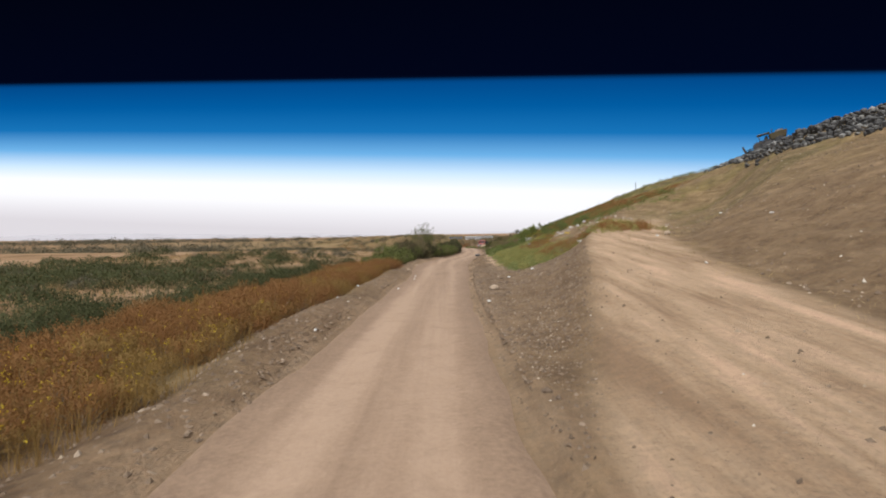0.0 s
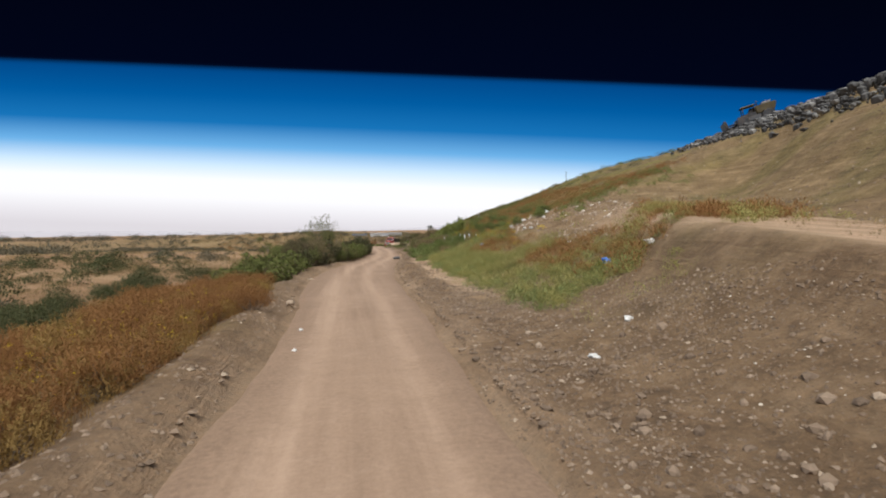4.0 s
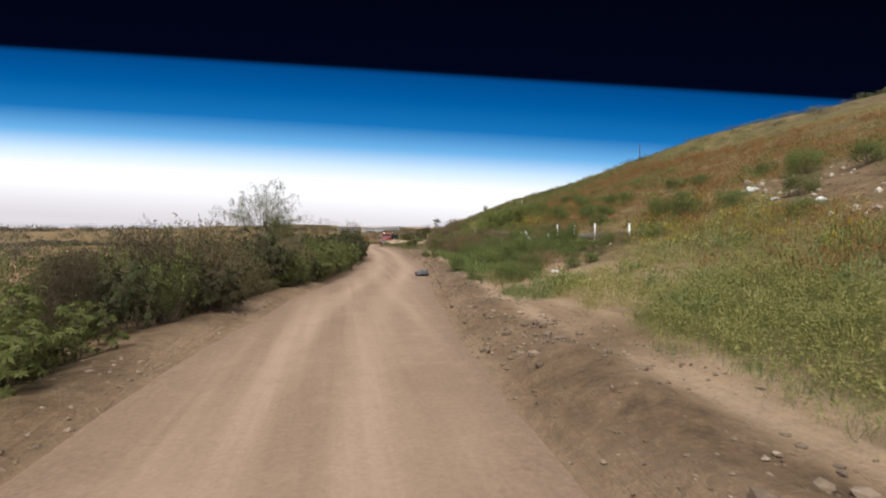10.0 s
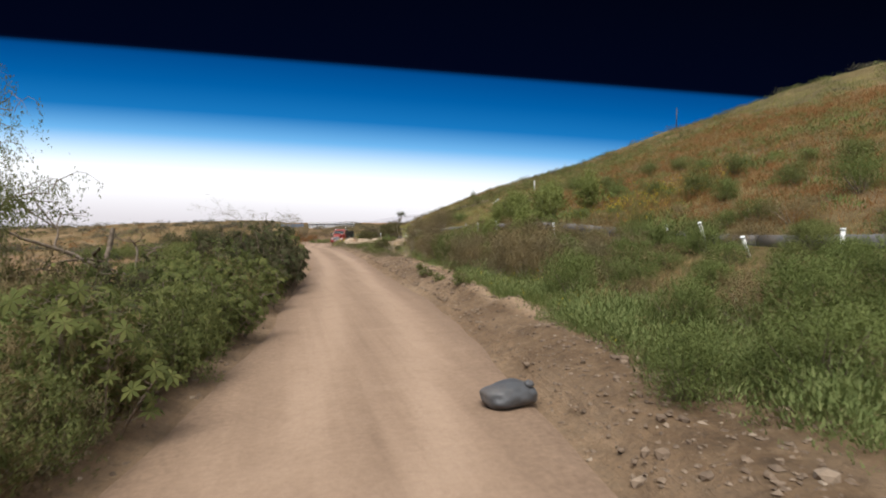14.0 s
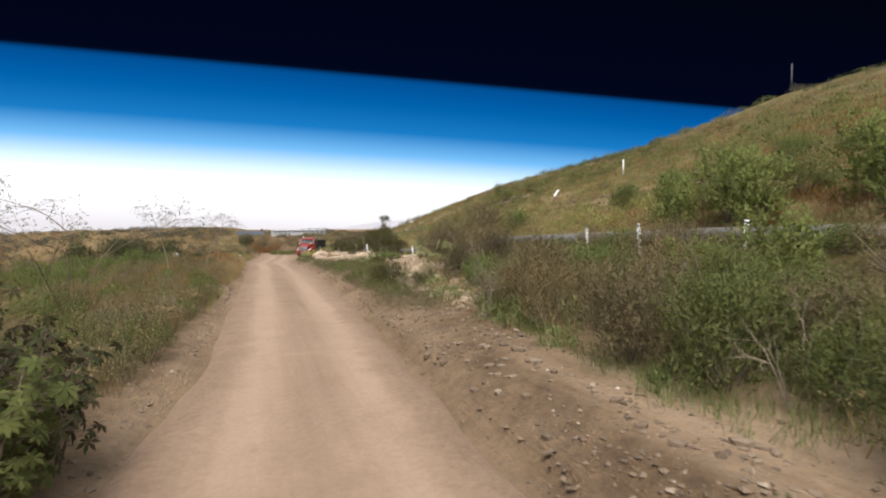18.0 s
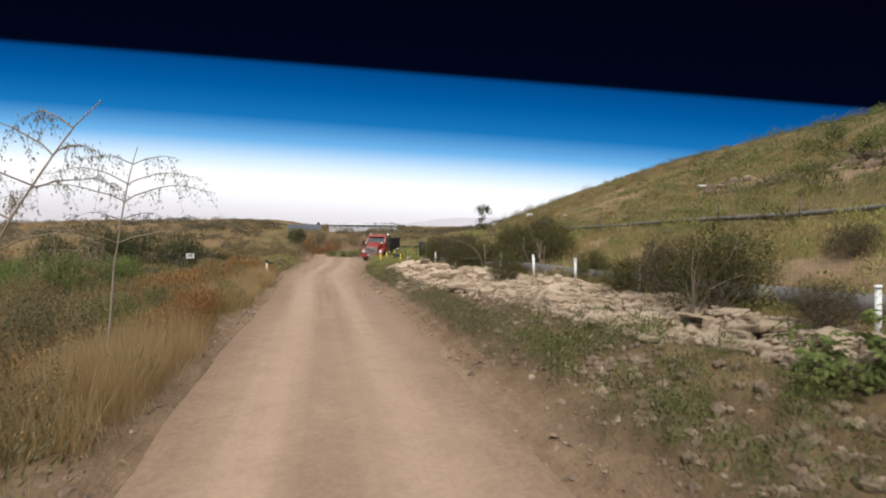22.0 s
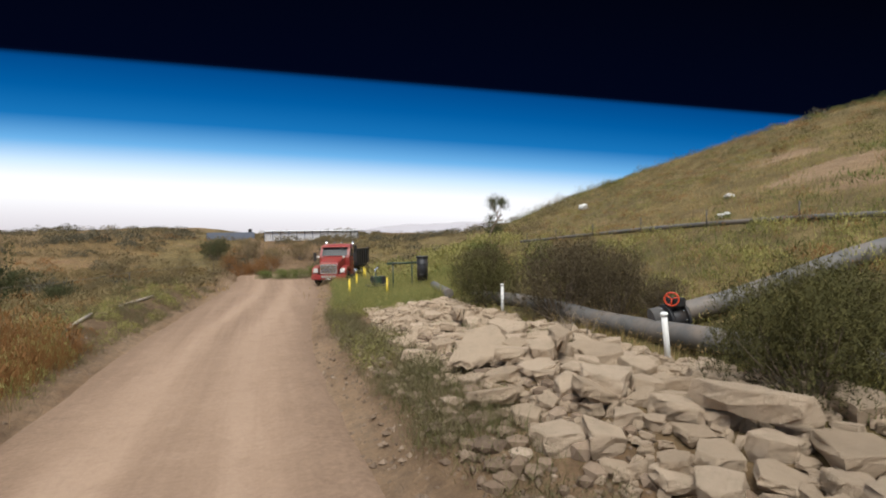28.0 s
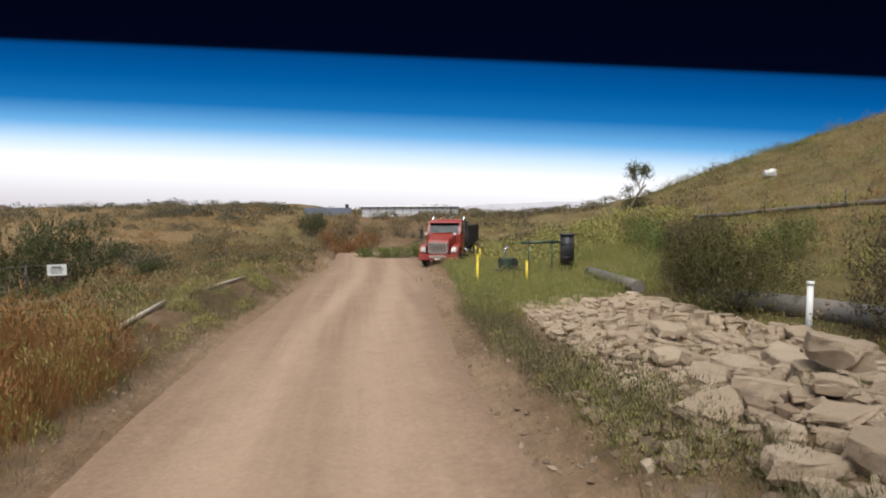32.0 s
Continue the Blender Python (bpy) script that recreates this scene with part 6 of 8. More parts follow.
def rod(name, mat, parent, pts, r, sides=10, label=""):
    """A round bar or pipe along points, with closed ends."""
    pts = np.array(pts, float)
    acc = Acc()
    tube(acc, pts, [r] * len(pts), sides)
    v, f = np.concatenate(acc.v), np.concatenate(acc.f)
    bm = bmesh.new()
    vs = [bm.verts.new(p) for p in v]
    for q in f:
        bm.faces.new([vs[i] for i in q])
    bm.faces.new(vs[:sides][::-1])
    bm.faces.new(vs[-sides:])
    bmesh.ops.recalc_face_normals(bm, faces=bm.faces[:])
    for q in bm.faces:
        q.smooth = len(q.verts) == 4
    return part(name, bm, mat, parent, label)


def ring(name, mat, parent, m, r, tr, n=20, k=8):
    """A torus in the xy plane of m."""
    bm = bmesh.new()
    rows = []
    for i in range(n):
        a = 2 * math.pi * i / n
        rows.append([bm.verts.new(m @ Vector(((r + tr * math.cos(b)) * math.cos(a), (r + tr * math.cos(b)) * math.sin(a), tr * math.sin(b)))) for b in (2 * math.pi * j / k for j in range(k))])
    for i in range(n):
        for j in range(k):
            bm.faces.new((rows[i][j], rows[(i + 1) % n][j], rows[(i + 1) % n][(j + 1) % k], rows[i][(j + 1) % k]))
    bmesh.ops.recalc_face_normals(bm, faces=bm.faces[:])
    for q in bm.faces:
        q.smooth = True
    return part(name, bm, mat, parent)


def drum(name, mat, parent, c, axis, r, h, n=24, bevel=0.0, label=""):
    bm = bmesh.new()
    m = Matrix.Translation(c) @ Vector(axis).to_track_quat("Z", "Y").to_matrix().to_4x4()
    bmesh.ops.create_cone(bm, cap_ends=True, segments=n, radius1=r, radius2=r, depth=h, matrix=m)
    if bevel:
        bmesh.ops.bevel(bm, geom=[e for e in bm.edges if len(e.link_faces) == 2 and e.calc_face_angle() > 1.0], offset=bevel, segments=2, affect="EDGES")
    for q in bm.faces:
        q.smooth = len(q.verts) == 4
    return part(name, bm, mat, parent, label)


def blob(name, mat, parent, dims, seed, rough=0.15, sub=3, loc=(0, 0, 0)):
    """An uneven lump, for stones and bags."""
    bm = bmesh.new()
    bmesh.ops.create_icosphere(bm, subdivisions=sub, radius=0.5)
    for v in bm.verts:
        p = v.co.copy()
        k = 1 + rough * (noise.noise(p * 2.3 + Vector((seed, 0, 0))) + 0.5 * noise.noise(p * 6 + Vector((0, seed, 0))))
        v.co = Vector((p.x * dims[0] * k, p.y * dims[1] * k, max(p.z * dims[2] * k, -0.36 * dims[2]))) + Vector(loc)
    for f in bm.faces:
        f.smooth = True
    return part(name, bm, mat, parent)


def land_line(points, up, step=1.0):
    """Points along a plan line, set on the land."""
    pts = np.array(points, float)
    d = np.r_[0, np.cumsum(np.hypot(*np.diff(pts[:, :2], axis=0).T))]
    s = np.arange(0, d[-1] + step * 0.5, step)
    x, y = np.interp(s, d, pts[:, 0]), np.interp(s, d, pts[:, 1])
    z = land_z(x, y)
    z = np.convolve(np.pad(z, 3, "edge"), np.ones(7) / 7, "valid")
    return np.stack([x, y, z + up], -1)


# gas header pipe along the foot of the slope, in welded lengths
PIPE = [(13.0, 71.2), (12.9, 81), (13.6, 92), (14.3, 103), (14.2, 113), (14.1, 123), (13.4, 132), (13.55, 135), (13.65, 137), (13.7, 140), (13.6, 144.7), (13.6, 147.4), (14.0, 150), (13.9, 151.6), (13.2, 153.4)]
line = land_line(PIPE, 0.19, 1.0)
line[:, 2] -= 0.20 * (1 - smooth(84, 94, line[:, 1]))
pipe = thing("gas_pipe", "large dusty grey plastic pipe lying along the slope", "pipe")
for i in range(0, len(line) - 1, 12):
    seg = line[i:i + 13]
    if len(seg) > 1:
        p_ = rod("pipe_length", M_PIPE, pipe, seg, 0.205, 18)
        d_ = unit(seg[-1] - seg[-2])
        drum("weld_bead", M_PIPE, p_, seg[-1], d_, 0.218, 0.05, 18)
end_pipe = thing("pipe_end", "short grey plastic pipe length lying in the weeds", "pipe")
rod("pipe_length", M_PIPE, end_pipe, land_line([(13.35, 155.4), (14.35, 160.2)], 0.26, 1.0), 0.17, 18)

# branch with a gate valve that climbs the slope to a thinner pipe
branch = thing("branch_pipe", "grey plastic branch pipe climbing the slope", "pipe")
rod("pipe_length", M_PIPE, branch, land_line([(13.6, 145.3), (14.0, 145.15), (15.5, 144.6), (18.5, 143.6)], 0.2, 0.6), 0.19, 18)
valve = thing("gate_valve", "black flanged valve with an orange-red handwheel", "valve")
vb = Vector((13.92, 145.1, on_land(13.92, 145.1) + 0.26))
ax = Vector((0.97, -0.22, 0.12)).normalized()
for k in (-0.16, 0.16):
    fl = drum("flange", M_BLACK, valve, vb + ax * k, ax, 0.29, 0.05, 24)
    for j in range(8):
        a_ = j * math.pi / 4
        side_ = ax.cross(Vector((0, 0, 1))).normalized()
        up_ = side_.cross(ax)
        q_ = vb + ax * k + side_ * 0.22 * math.cos(a_) + up_ * 0.22 * math.sin(a_)
        rod("bolt", M_CHROME, fl, [q_ - ax * 0.06, q_ + ax * 0.06], 0.012, 6)
drum("valve_body", M_BLACK, valve, vb, ax, 0.21, 0.34, 20)
gear = vb + Vector((-0.05, -0.12, 0.34))
boxes("gearbox", M_BLACK, valve, (gear.x - 0.17, gear.x + 0.15, gear.y - 0.08, gear.y + 0.12, gear.z - 0.10, gear.z + 0.06), bevel=0.02)
wc = gear + Vector((-0.22, -0.12, 0.06))
wdir = Vector((-0.75, -0.62, 0.05)).normalized()
rod("spindle", M_DARK, valve, [gear, wc], 0.02, 8)
wm = Matrix.Translation(wc) @ wdir.to_track_quat("Z", "Y").to_matrix().to_4x4()
wheel = ring("handwheel", M_VALVE, valve, wm, 0.115, 0.014, 24, 8)
for j in range(3):
    a_ = j * 2 * math.pi / 3 + 0.4
    rod("spoke", M_VALVE, wheel, [wm @ Vector((0, 0, 0)), wm @ Vector((0.11 * math.cos(a_), 0.11 * math.sin(a_), 0))], 0.011, 6)

upper = land_line([(18.4, 124), (18.5, 132), (19.1, 138), (19.6, 144), (19.9, 150), (20.1, 157), (20.3, 163)], 0.10, 1.0)
up_pipe = thing("upper_pipe", "thin dark pipe staked across the slope", "pipe")
rod("pipe_length", M_PIPE, up_pipe, upper, 0.075, 10)
for i in range(2, len(upper) - 1, 3):
    q_ = upper[i]
    rod("stake", M_DARK, up_pipe, [(q_[0] - 0.14, q_[1], on_land(q_[0] - 0.14, q_[1]) - 0.1), (q_[0] - 0.14, q_[1], q_[2] + 0.42)], 0.02, 6)


# white marker posts beside the pipe
def marker_post(x, y, top, lean_x=0.0, lean_y=0.0):
    z0 = on_land(x, y)
    ob = thing("marker_post", "white plastic marker post beside the pipe", "post", pose(x, y, z0 - 0.05, lean_y, lean_x, 12), "marker posts along the pipe")
    h = max(top - z0, 0.5) + 0.05
    rod("post_tube", M_WHITE, ob, [(0, 0, -0.1), (0, 0, h)], 0.042, 10)
    drum("cap", M_WHITE, ob, (0, 0, h + 0.012), (0, 0, 1), 0.05, 0.05, 10)
    return ob


for px_, py_, pt_, lx_, ly_ in ((12.3, 72.0, 1.95, 0, 0), (12.22, 74.8, 1.98, 0, 0), (12.19, 76.95, 1.9, 2, 0), (12.16, 78.75, 1.95, -4, 0), (12.5, 80.9, 1.42, 0, 0), (12.3, 82.85, 1.30, -30, 0), (12.75, 84.6, 1.62, -24, 0), (12.9, 86.2, 1.5, -12, 0), (13.0, 93.2, 1.6, -8, 0),
                                (13.1, 96.0, 1.55, 0, 0), (13.3, 100.4, 1.72, 2, 0), (13.43, 103.5, 1.70, -5, 0), (13.43, 105.7, 1.6, -4, 0), (13.33, 123.2, 0.67, -4, 0), (12.84, 128.25, 0.62, 2, 0), (12.87, 131.35, 0.60, -3, 0), (12.8, 134.2, 0.56, -4, 0),
                                (12.2, 135.95, 0.50, 0, 0), (12.6, 143.8, 0.05, -8, 0), (12.88, 150.0, -0.08, 0, 0)):
    marker_post(px_, py_, pt_, lx_, ly_)
marker_post(24.4, 117.6, on_land(24.4, 117.6) + 0.9, 0, 0)


# yellow bollards round the end of the pipe run
def bollard(x, y, h):
    ob = thing("bollard", "yellow steel bollard standing in green weeds", "bollard", pose(x, y, on_land(x, y) - 0.1), "yellow bollards")
    rod("bollard_tube", M_YELLOW, ob, [(0, 0, -0.1), (0, 0, h + 0.06)], 0.047, 14)
    drum("cap", M_YELLOW, ob, (0, 0, h + 0.075), (0, 0, 1), 0.05, 0.04, 14)


for bx_, by_, bh_ in ((10.75, 161.8, 1.02), (12.35, 161.0, 0.95), (11.9, 166.5, 0.9), (13.6, 172.9, 0.85), (14.0, 175.6, 0.85)):
    bollard(bx_, by_, bh_)


# ---- the red dump truck, nose towards the road ----
def extrude_profile(name, mat, parent, prof, width, bevel=0.03, label=""):
    """A side profile of (y, z) points, as wide at each height as width(z)."""
    bm = bmesh.new()
    lo = [bm.verts.new((-width(y, z), y, z)) for y, z in prof]
    hi = [bm.verts.new((width(y, z), y, z)) for y, z in prof]
    n = len(prof)
    bm.faces.new(lo)
    bm.faces.new(hi[::-1])
    for i in range(n):
        bm.faces.new((lo[i], hi[i], hi[(i + 1) % n], lo[(i + 1) % n]))
    bmesh.ops.recalc_face_normals(bm, faces=bm.faces[:])
    bmesh.ops.bevel(bm, geom=bm.edges[:], offset=bevel, segments=2, affect="EDGES", clamp_overlap=True)
    return part(name, bm, mat, parent, label)


def truck_wheel(truck, x, y, r, w, steer):
    t = ring("tyre", M_RUBBER, truck, Matrix.Translation((x, y, r)) @ Matrix.Rotation(math.pi / 2, 4, "Y") @ Matrix.Diagonal((1, 1, 1.5, 1)), r * 0.74, r * 0.26, 26, 10)
    s = 1 if x > 0 else -1
    drum("rim", M_CHROME, t, (x + s * w * 0.12, y, r), (s, 0, 0), r * 0.55, w * 0.5, 20, 0.01)
    drum("hub", M_DARK, t, (x + s * w * 0.42, y, r), (s, 0, 0), r * 0.2, 0.08, 12)
    return t


truck = thing("dump_truck", "dusty red dump truck with chrome grille, on the dirt road", "truck", pose(11.2, 173.4, float(road_z(np.array([10.2]), np.array([173.4]))[0]) - 0.02, 0, 0, -22))
extrude_profile("hood", M_RED, truck, [(0.02, 0.78), (0.0, 1.38), (0.08, 1.58), (1.0, 1.80), (1.62, 1.96), (1.62, 0.7)], lambda y, z: 0.62 + 0.2 * min(y / 1.5, 1) - 0.12 * max(z - 1.4, 0), 0.05)
for s in (-1, 1):
    extrude_profile("fender", M_RED, truck, [(0.05, 0.62), (0.02, 1.02), (0.25, 1.24), (0.95, 1.36), (1.5, 1.22), (1.62, 0.95), (1.46, 0.95), (1.30, 1.08), (0.95, 1.14), (0.60, 1.08), (0.42, 0.85), (0.36, 0.62)], lambda y, z: 0.20, 0.03).location = (s * 0.98, 0, 0)
    hl = boxes("headlight", M_LAMP, truck, (s * 0.93 - 0.17, s * 0.93 + 0.17, -0.02, 0.2, 0.92, 1.20, (s * 0.93 - 0.13, s * 0.93 + 0.15, 0.10, 0.3)), bevel=0.03)
    boxes("lamp_surround", M_CHROME, hl, (s * 0.93 - 0.20, s * 0.93 + 0.20, 0.0, 0.2, 0.88, 0.93), bevel=0.01)
    mi = boxes("mirror", M_BLACK, truck, (s * 1.42 - 0.10, s * 1.42 + 0.10, 1.62, 1.74, 1.62, 2.22), bevel=0.03)
    rod("mirror_arm", M_DARK, mi, [(s * 1.08, 1.75, 2.1), (s * 1.42, 1.68, 2.12)], 0.018, 6)
    rod("mirror_arm", M_DARK, mi, [(s * 1.08, 1.75, 1.7), (s * 1.42, 1.68, 1.72)], 0.018, 6)
    hm = boxes("hood_mirror", M_WHITE, truck, (s * 0.88 - 0.08, s * 0.88 + 0.08, 0.62, 0.70, 1.88, 2.02), bevel=0.02)
    rod("mirror_arm", M_DARK, hm, [(s * 0.74, 0.75, 1.68), (s * 0.88, 0.66, 1.9)], 0.012, 6)
    dr = boxes("door", M_RED, truck, (s * 1.085 - 0.015, s * 1.085 + 0.015, 1.75, 2.75, 0.85, 1.85), bevel=0.012)
    rod("door_handle", M_CHROME, dr, [(s * 1.115, 2.5, 1.5), (s * 1.115, 2.65, 1.5)], 0.015, 6)
    boxes("side_window", M_GLASS, truck, (s * 1.06 - 0.012, s * 1.06 + 0.012, 2.02, 2.72, 1.92, 2.50, (s * 1.03 - 0.012, s * 1.03 + 0.012, 2.22, 2.72)), bevel=0.0)
    boxes("step", M_DARK, truck, (s * 1.02 - 0.14, s * 1.02 + 0.14, 1.8, 2.7, 0.48, 0.56), bevel=0.01)
    tank = drum("fuel_tank", M_CHROME, truck, (s * 0.95, 3.3, 0.72), (0, 1, 0), 0.28, 0.95, 22, 0.02)
    rod("exhaust_stack", M_CHROME, truck, [(s * 0.98, 3.12, 1.0), (s * 0.98, 3.12, 2.75), (s * 0.98, 3.2, 3.0)], 0.065, 10)
    truck_wheel(truck, s * 0.98, 0.95, 0.50, 0.30, 0)
    for wy in (5.4, 6.7):
        truck_wheel(truck, s * 1.0, wy, 0.50, 0.5, 0)
        boxes("mudguard", M_BLACK, truck, (s * 1.0 - 0.26, s * 1.0 + 0.26, wy - 0.5, wy + 0.5, 1.06, 1.09), bevel=0.01)
extrude_profile("cab", M_RED, truck, [(1.62, 0.62), (1.56, 1.94), (1.98, 2.62), (2.18, 2.76), (3.0, 2.80), (3.02, 0.62)], lambda y, z: 1.07 - 0.06 * max(z - 1.9, 0), 0.05)
ws = bmesh.new()
v_ = [ws.verts.new(p) for p in ((-0.92, 1.565, 1.99), (0.92, 1.565, 1.99), (0.86, 1.925, 2.57), (-0.86, 1.925, 2.57))]
ws.faces.new(v_)
bmesh.ops.solidify(ws, geom=ws.faces[:], thickness=0.02)
part("windscreen", ws, M_GLASS, truck)
boxes("sun_visor", M_RED, truck, (-0.95, 0.95, 1.72, 2.02, 2.58, 2.64, (-0.93, 0.93, 1.78, 2.02)), bevel=0.015)
boxes("bumper", M_RED, truck, (-1.20, 1.20, -0.14, 0.14, 0.42, 0.78, (-1.16, 1.16, -0.10, 0.14)), bevel=0.05)
boxes("lower_grille", M_CHROME, truck, (-0.50, 0.50, -0.165, -0.12, 0.56, 0.72), bevel=0.02)
boxes("number_plate", M_WHITE, truck, (-0.16, 0.16, -0.18, -0.15, 0.44, 0.54), bevel=0.004)
grille = boxes("grille_frame", M_CHROME, truck, (-0.58, -0.50, -0.06, 0.05, 0.84, 1.46), (0.50, 0.58, -0.06, 0.05, 0.84, 1.46), (-0.5, 0.5, -0.06, 0.05, 0.82, 0.90), (-0.5, 0.5, -0.06, 0.05, 1.38, 1.47), bevel=0.015)
boxes("grille_backing", M_BLACK, grille, (-0.5, 0.5, 0.0, 0.03, 0.88, 1.40), bevel=0)
for j in range(7):
    boxes("grille_bar", M_CHROME, grille, (-0.5, 0.5, -0.03, -0.005, 0.925 + j * 0.068, 0.957 + j * 0.068), bevel=0)
for j in range(4):
    boxes("grille_bar", M_CHROME, grille, (-0.32 + j * 0.213, -0.305 + j * 0.213, -0.04, -0.02, 0.90, 1.38), bevel=0)
for j in range(5):
    boxes("roof_light", M_AMBER, truck, (-0.62 + j * 0.31 - 0.05, -0.62 + j * 0.31 + 0.05, 2.2, 2.34, 2.80, 2.87), bevel=0.015)
for s in (-0.25, 0.3):
    rod("air_horn", M_CHROME, truck, [(s, 2.45, 2.90), (s, 2.95, 2.90)], 0.035, 8)
boxes("chassis_rail", M_BLACK, truck, (-0.45, -0.35, 0.3, 7.9, 0.75, 1.0), (0.35, 0.45, 0.3, 7.9, 0.75, 1.0), bevel=0.01)
tub = boxes("dump_body", M_BLACK, truck, (-1.2, 1.2, 3.55, 8.0, 1.15, 1.25), (-1.2, -1.12, 3.55, 8.0, 1.2, 2.35), (1.12, 1.2, 3.55, 8.0, 1.2, 2.35), (-1.2, 1.2, 3.5, 3.6, 1.2, 2.62), (-1.2, 1.2, 7.95, 8.05, 1.15, 2.3), bevel=0.012)
for s in (-1, 1):
    for j in range(6):
        boxes("side_rib", M_BLACK, tub, (s * 1.225 - 0.03, s * 1.225 + 0.03, 3.7 + j * 0.84, 3.8 + j * 0.84, 1.2, 2.33), bevel=0.008)
    boxes("top_rail", M_DARK, tub, (s * 1.2 - 0.06, s * 1.2 + 0.06, 3.5, 8.0, 2.33, 2.42), bevel=0.01)
rod("tarp_bar", M_DARK, tub, [(-1.15, 3.5, 2.66), (1.15, 3.5, 2.66)], 0.05, 8)

# pump skid, standpipe frame and drum in the weeds past the bollards
skid = thing("pump_skid", "grey-green pump skid on a steel deck in the weeds", "pump", pose(12.6, 164.2, on_land(12.6, 164.2) + 0.05, 0, 0, 15) @ Matrix.Scale(0.80, 4))
boxes("deck", M_DARK, skid, (-0.75, 0.75, -0.4, 0.4, 0.38, 0.46), bevel=0.01)
for s in (-0.6, 0.6):
    rod("leg", M_DARK, skid, [(s, -0.3, -0.1), (s, -0.3, 0.4)], 0.04, 8)
    rod("leg", M_DARK, skid, [(s, 0.3, -0.1), (s, 0.3, 0.4)], 0.04, 8)
boxes("engine_block", M_GREEN, skid, (-0.4, 0.15, -0.25, 0.25, 0.46, 1.0), bevel=0.04)
drum("pump_housing", M_DARK, skid, (0.32, 0, 0.75), (0, 1, 0), 0.27, 0.35, 20, 0.02)
rod("riser", M_CHROME, skid, [(-0.15, 0, 1.0), (-0.15, 0, 1.45), (0.05, 0, 1.6)], 0.06, 10)
ring("flywheel", M_DARK, skid, Matrix.Translation((-0.45, -0.1, 0.8)) @ Matrix.Rotation(math.pi / 2, 4, "Y"), 0.22, 0.03)
stand = thing("pipe_stand", "dark green pipe frame on two legs in the weeds", "pipe stand", pose(13.7, 163.2, on_land(13.7, 163.2), 0, 0, 8) @ Matrix.Diagonal((0.55, 1, 1.1, 1)))
rod("top_pipe", M_GREEN, stand, [(-1.6, 0, 1.25), (1.5, 0, 1.25)], 0.05, 10)
for s in (-1.0, 0.9):
    rod("leg", M_GREEN, stand, [(s, 0, -0.1), (s, 0, 1.25)], 0.05, 8)
    drum("flange", M_DARK, stand, (s, 0, 1.25), (1, 0, 0), 0.09, 0.06, 12)
barrel = thing("steel_drum", "dark lidded steel drum standing in the weeds", "drum", pose(14.55, 162.6, on_land(14.55, 162.6)) @ Matrix.Diagonal((0.88, 0.88, 1.05, 1)))
drum("drum_body", M_BLACK, barrel, (0, 0, 0.85), (0, 0, 1), 0.31, 1.1, 24, 0.01)
for s in range(4):
    rod("leg", M_DARK, barrel, [(0.22 * math.cos(s * 1.571 + 0.8), 0.22 * math.sin(s * 1.571 + 0.8), -0.1), (0.22 * math.cos(s * 1.571 + 0.8), 0.22 * math.sin(s * 1.571 + 0.8), 0.32)], 0.03, 6)
drum("lid", M_DARK, barrel, (0, 0, 1.43), (0, 0, 1), 0.36, 0.07, 24, 0.01)
for s in (0.6, 1.1):
    ring("hoop", M_DARK, barrel, Matrix.Translation((0, 0, s)), 0.315, 0.018, 24, 6)

# cable fence with a sign on the downhill side
fence = thing("cable_fence", "sagging cable strung on thin steel stakes", "fence")
FP = [(-12.5, 160.5, 1.45), (-5.9, 165.4, 1.3), (-1.3, 176.6, 1.2), (3.2, 184.0, 1.1)]
tops = []
for fx, fy, fh in FP:
    g_ = on_land(fx, fy)
    rod("stake", M_DARK, fence, [(fx, fy, g_ - 0.2), (fx, fy, g_ + fh)], 0.03, 8)
    tops.append(np.array([fx, fy, g_ + fh - 0.03]))
cab_ = []
for a_, b_ in zip(tops, tops[1:]):
    for k in np.linspace(0, 1, 9)[:-1]:
        cab_.append(a_ + (b_ - a_) * k - np.array([0, 0, 0.5 * k * (1 - k)]))
cab_.append(tops[-1])
rod("cable", M_PIPE, fence, cab_, 0.012, 6, "pale grey cable")
sx_, sy_ = -5.2, 166.1
sign = thing("fence_sign", "small white notice board hung on the cable fence", "sign", pose(sx_, sy_, on_land(sx_, sy_), 0, 0, 12))
boxes("board", M_WHITE, sign, (-0.32, 0.32, -0.012, 0.012, 0.82, 1.26), bevel=0.004)
rod("stake", M_DARK, sign, [(0, 0.03, -0.2), (0, 0.03, 1.24)], 0.02, 6)
for j, (w_, h_) in enumerate(((0.30, 0.05), (0.44, 0.025), (0.40, 0.025), (0.36, 0.025))):
    boxes("text_bar", M_DARK, sign, (-w_ / 2, w_ / 2, -0.019, -0.0145, 1.18 - j * 0.08 - h_, 1.18 - j * 0.08), bevel=0)


# timbers on the bank
def timber(x0, y0, x1, y1, r):
    z0, z1 = on_land(x0, y0) + r * 0.8, on_land(x1, y1) + r * 0.8
    zm = on_land((x0 + x1) / 2, (y0 + y1) / 2) + r * 0.8
    lift = max(0, zm - (z0 + z1) / 2)
    ob = thing("timber_pole", "weathered grey timber pole lying on the bank", "timber", group="timber poles on the bank")
    rod("pole", M_WOOD, ob, [(x0, y0, z0 + lift), ((x0 + x1) / 2, (y0 + y1) / 2, (z0 + z1) / 2 + lift), (x1, y1, z1 + lift)], r, 12)


timber(1.95, 154.0, 1.75, 157.0, 0.05)
timber(1.95, 159.6, 2.5, 162.8, 0.05)


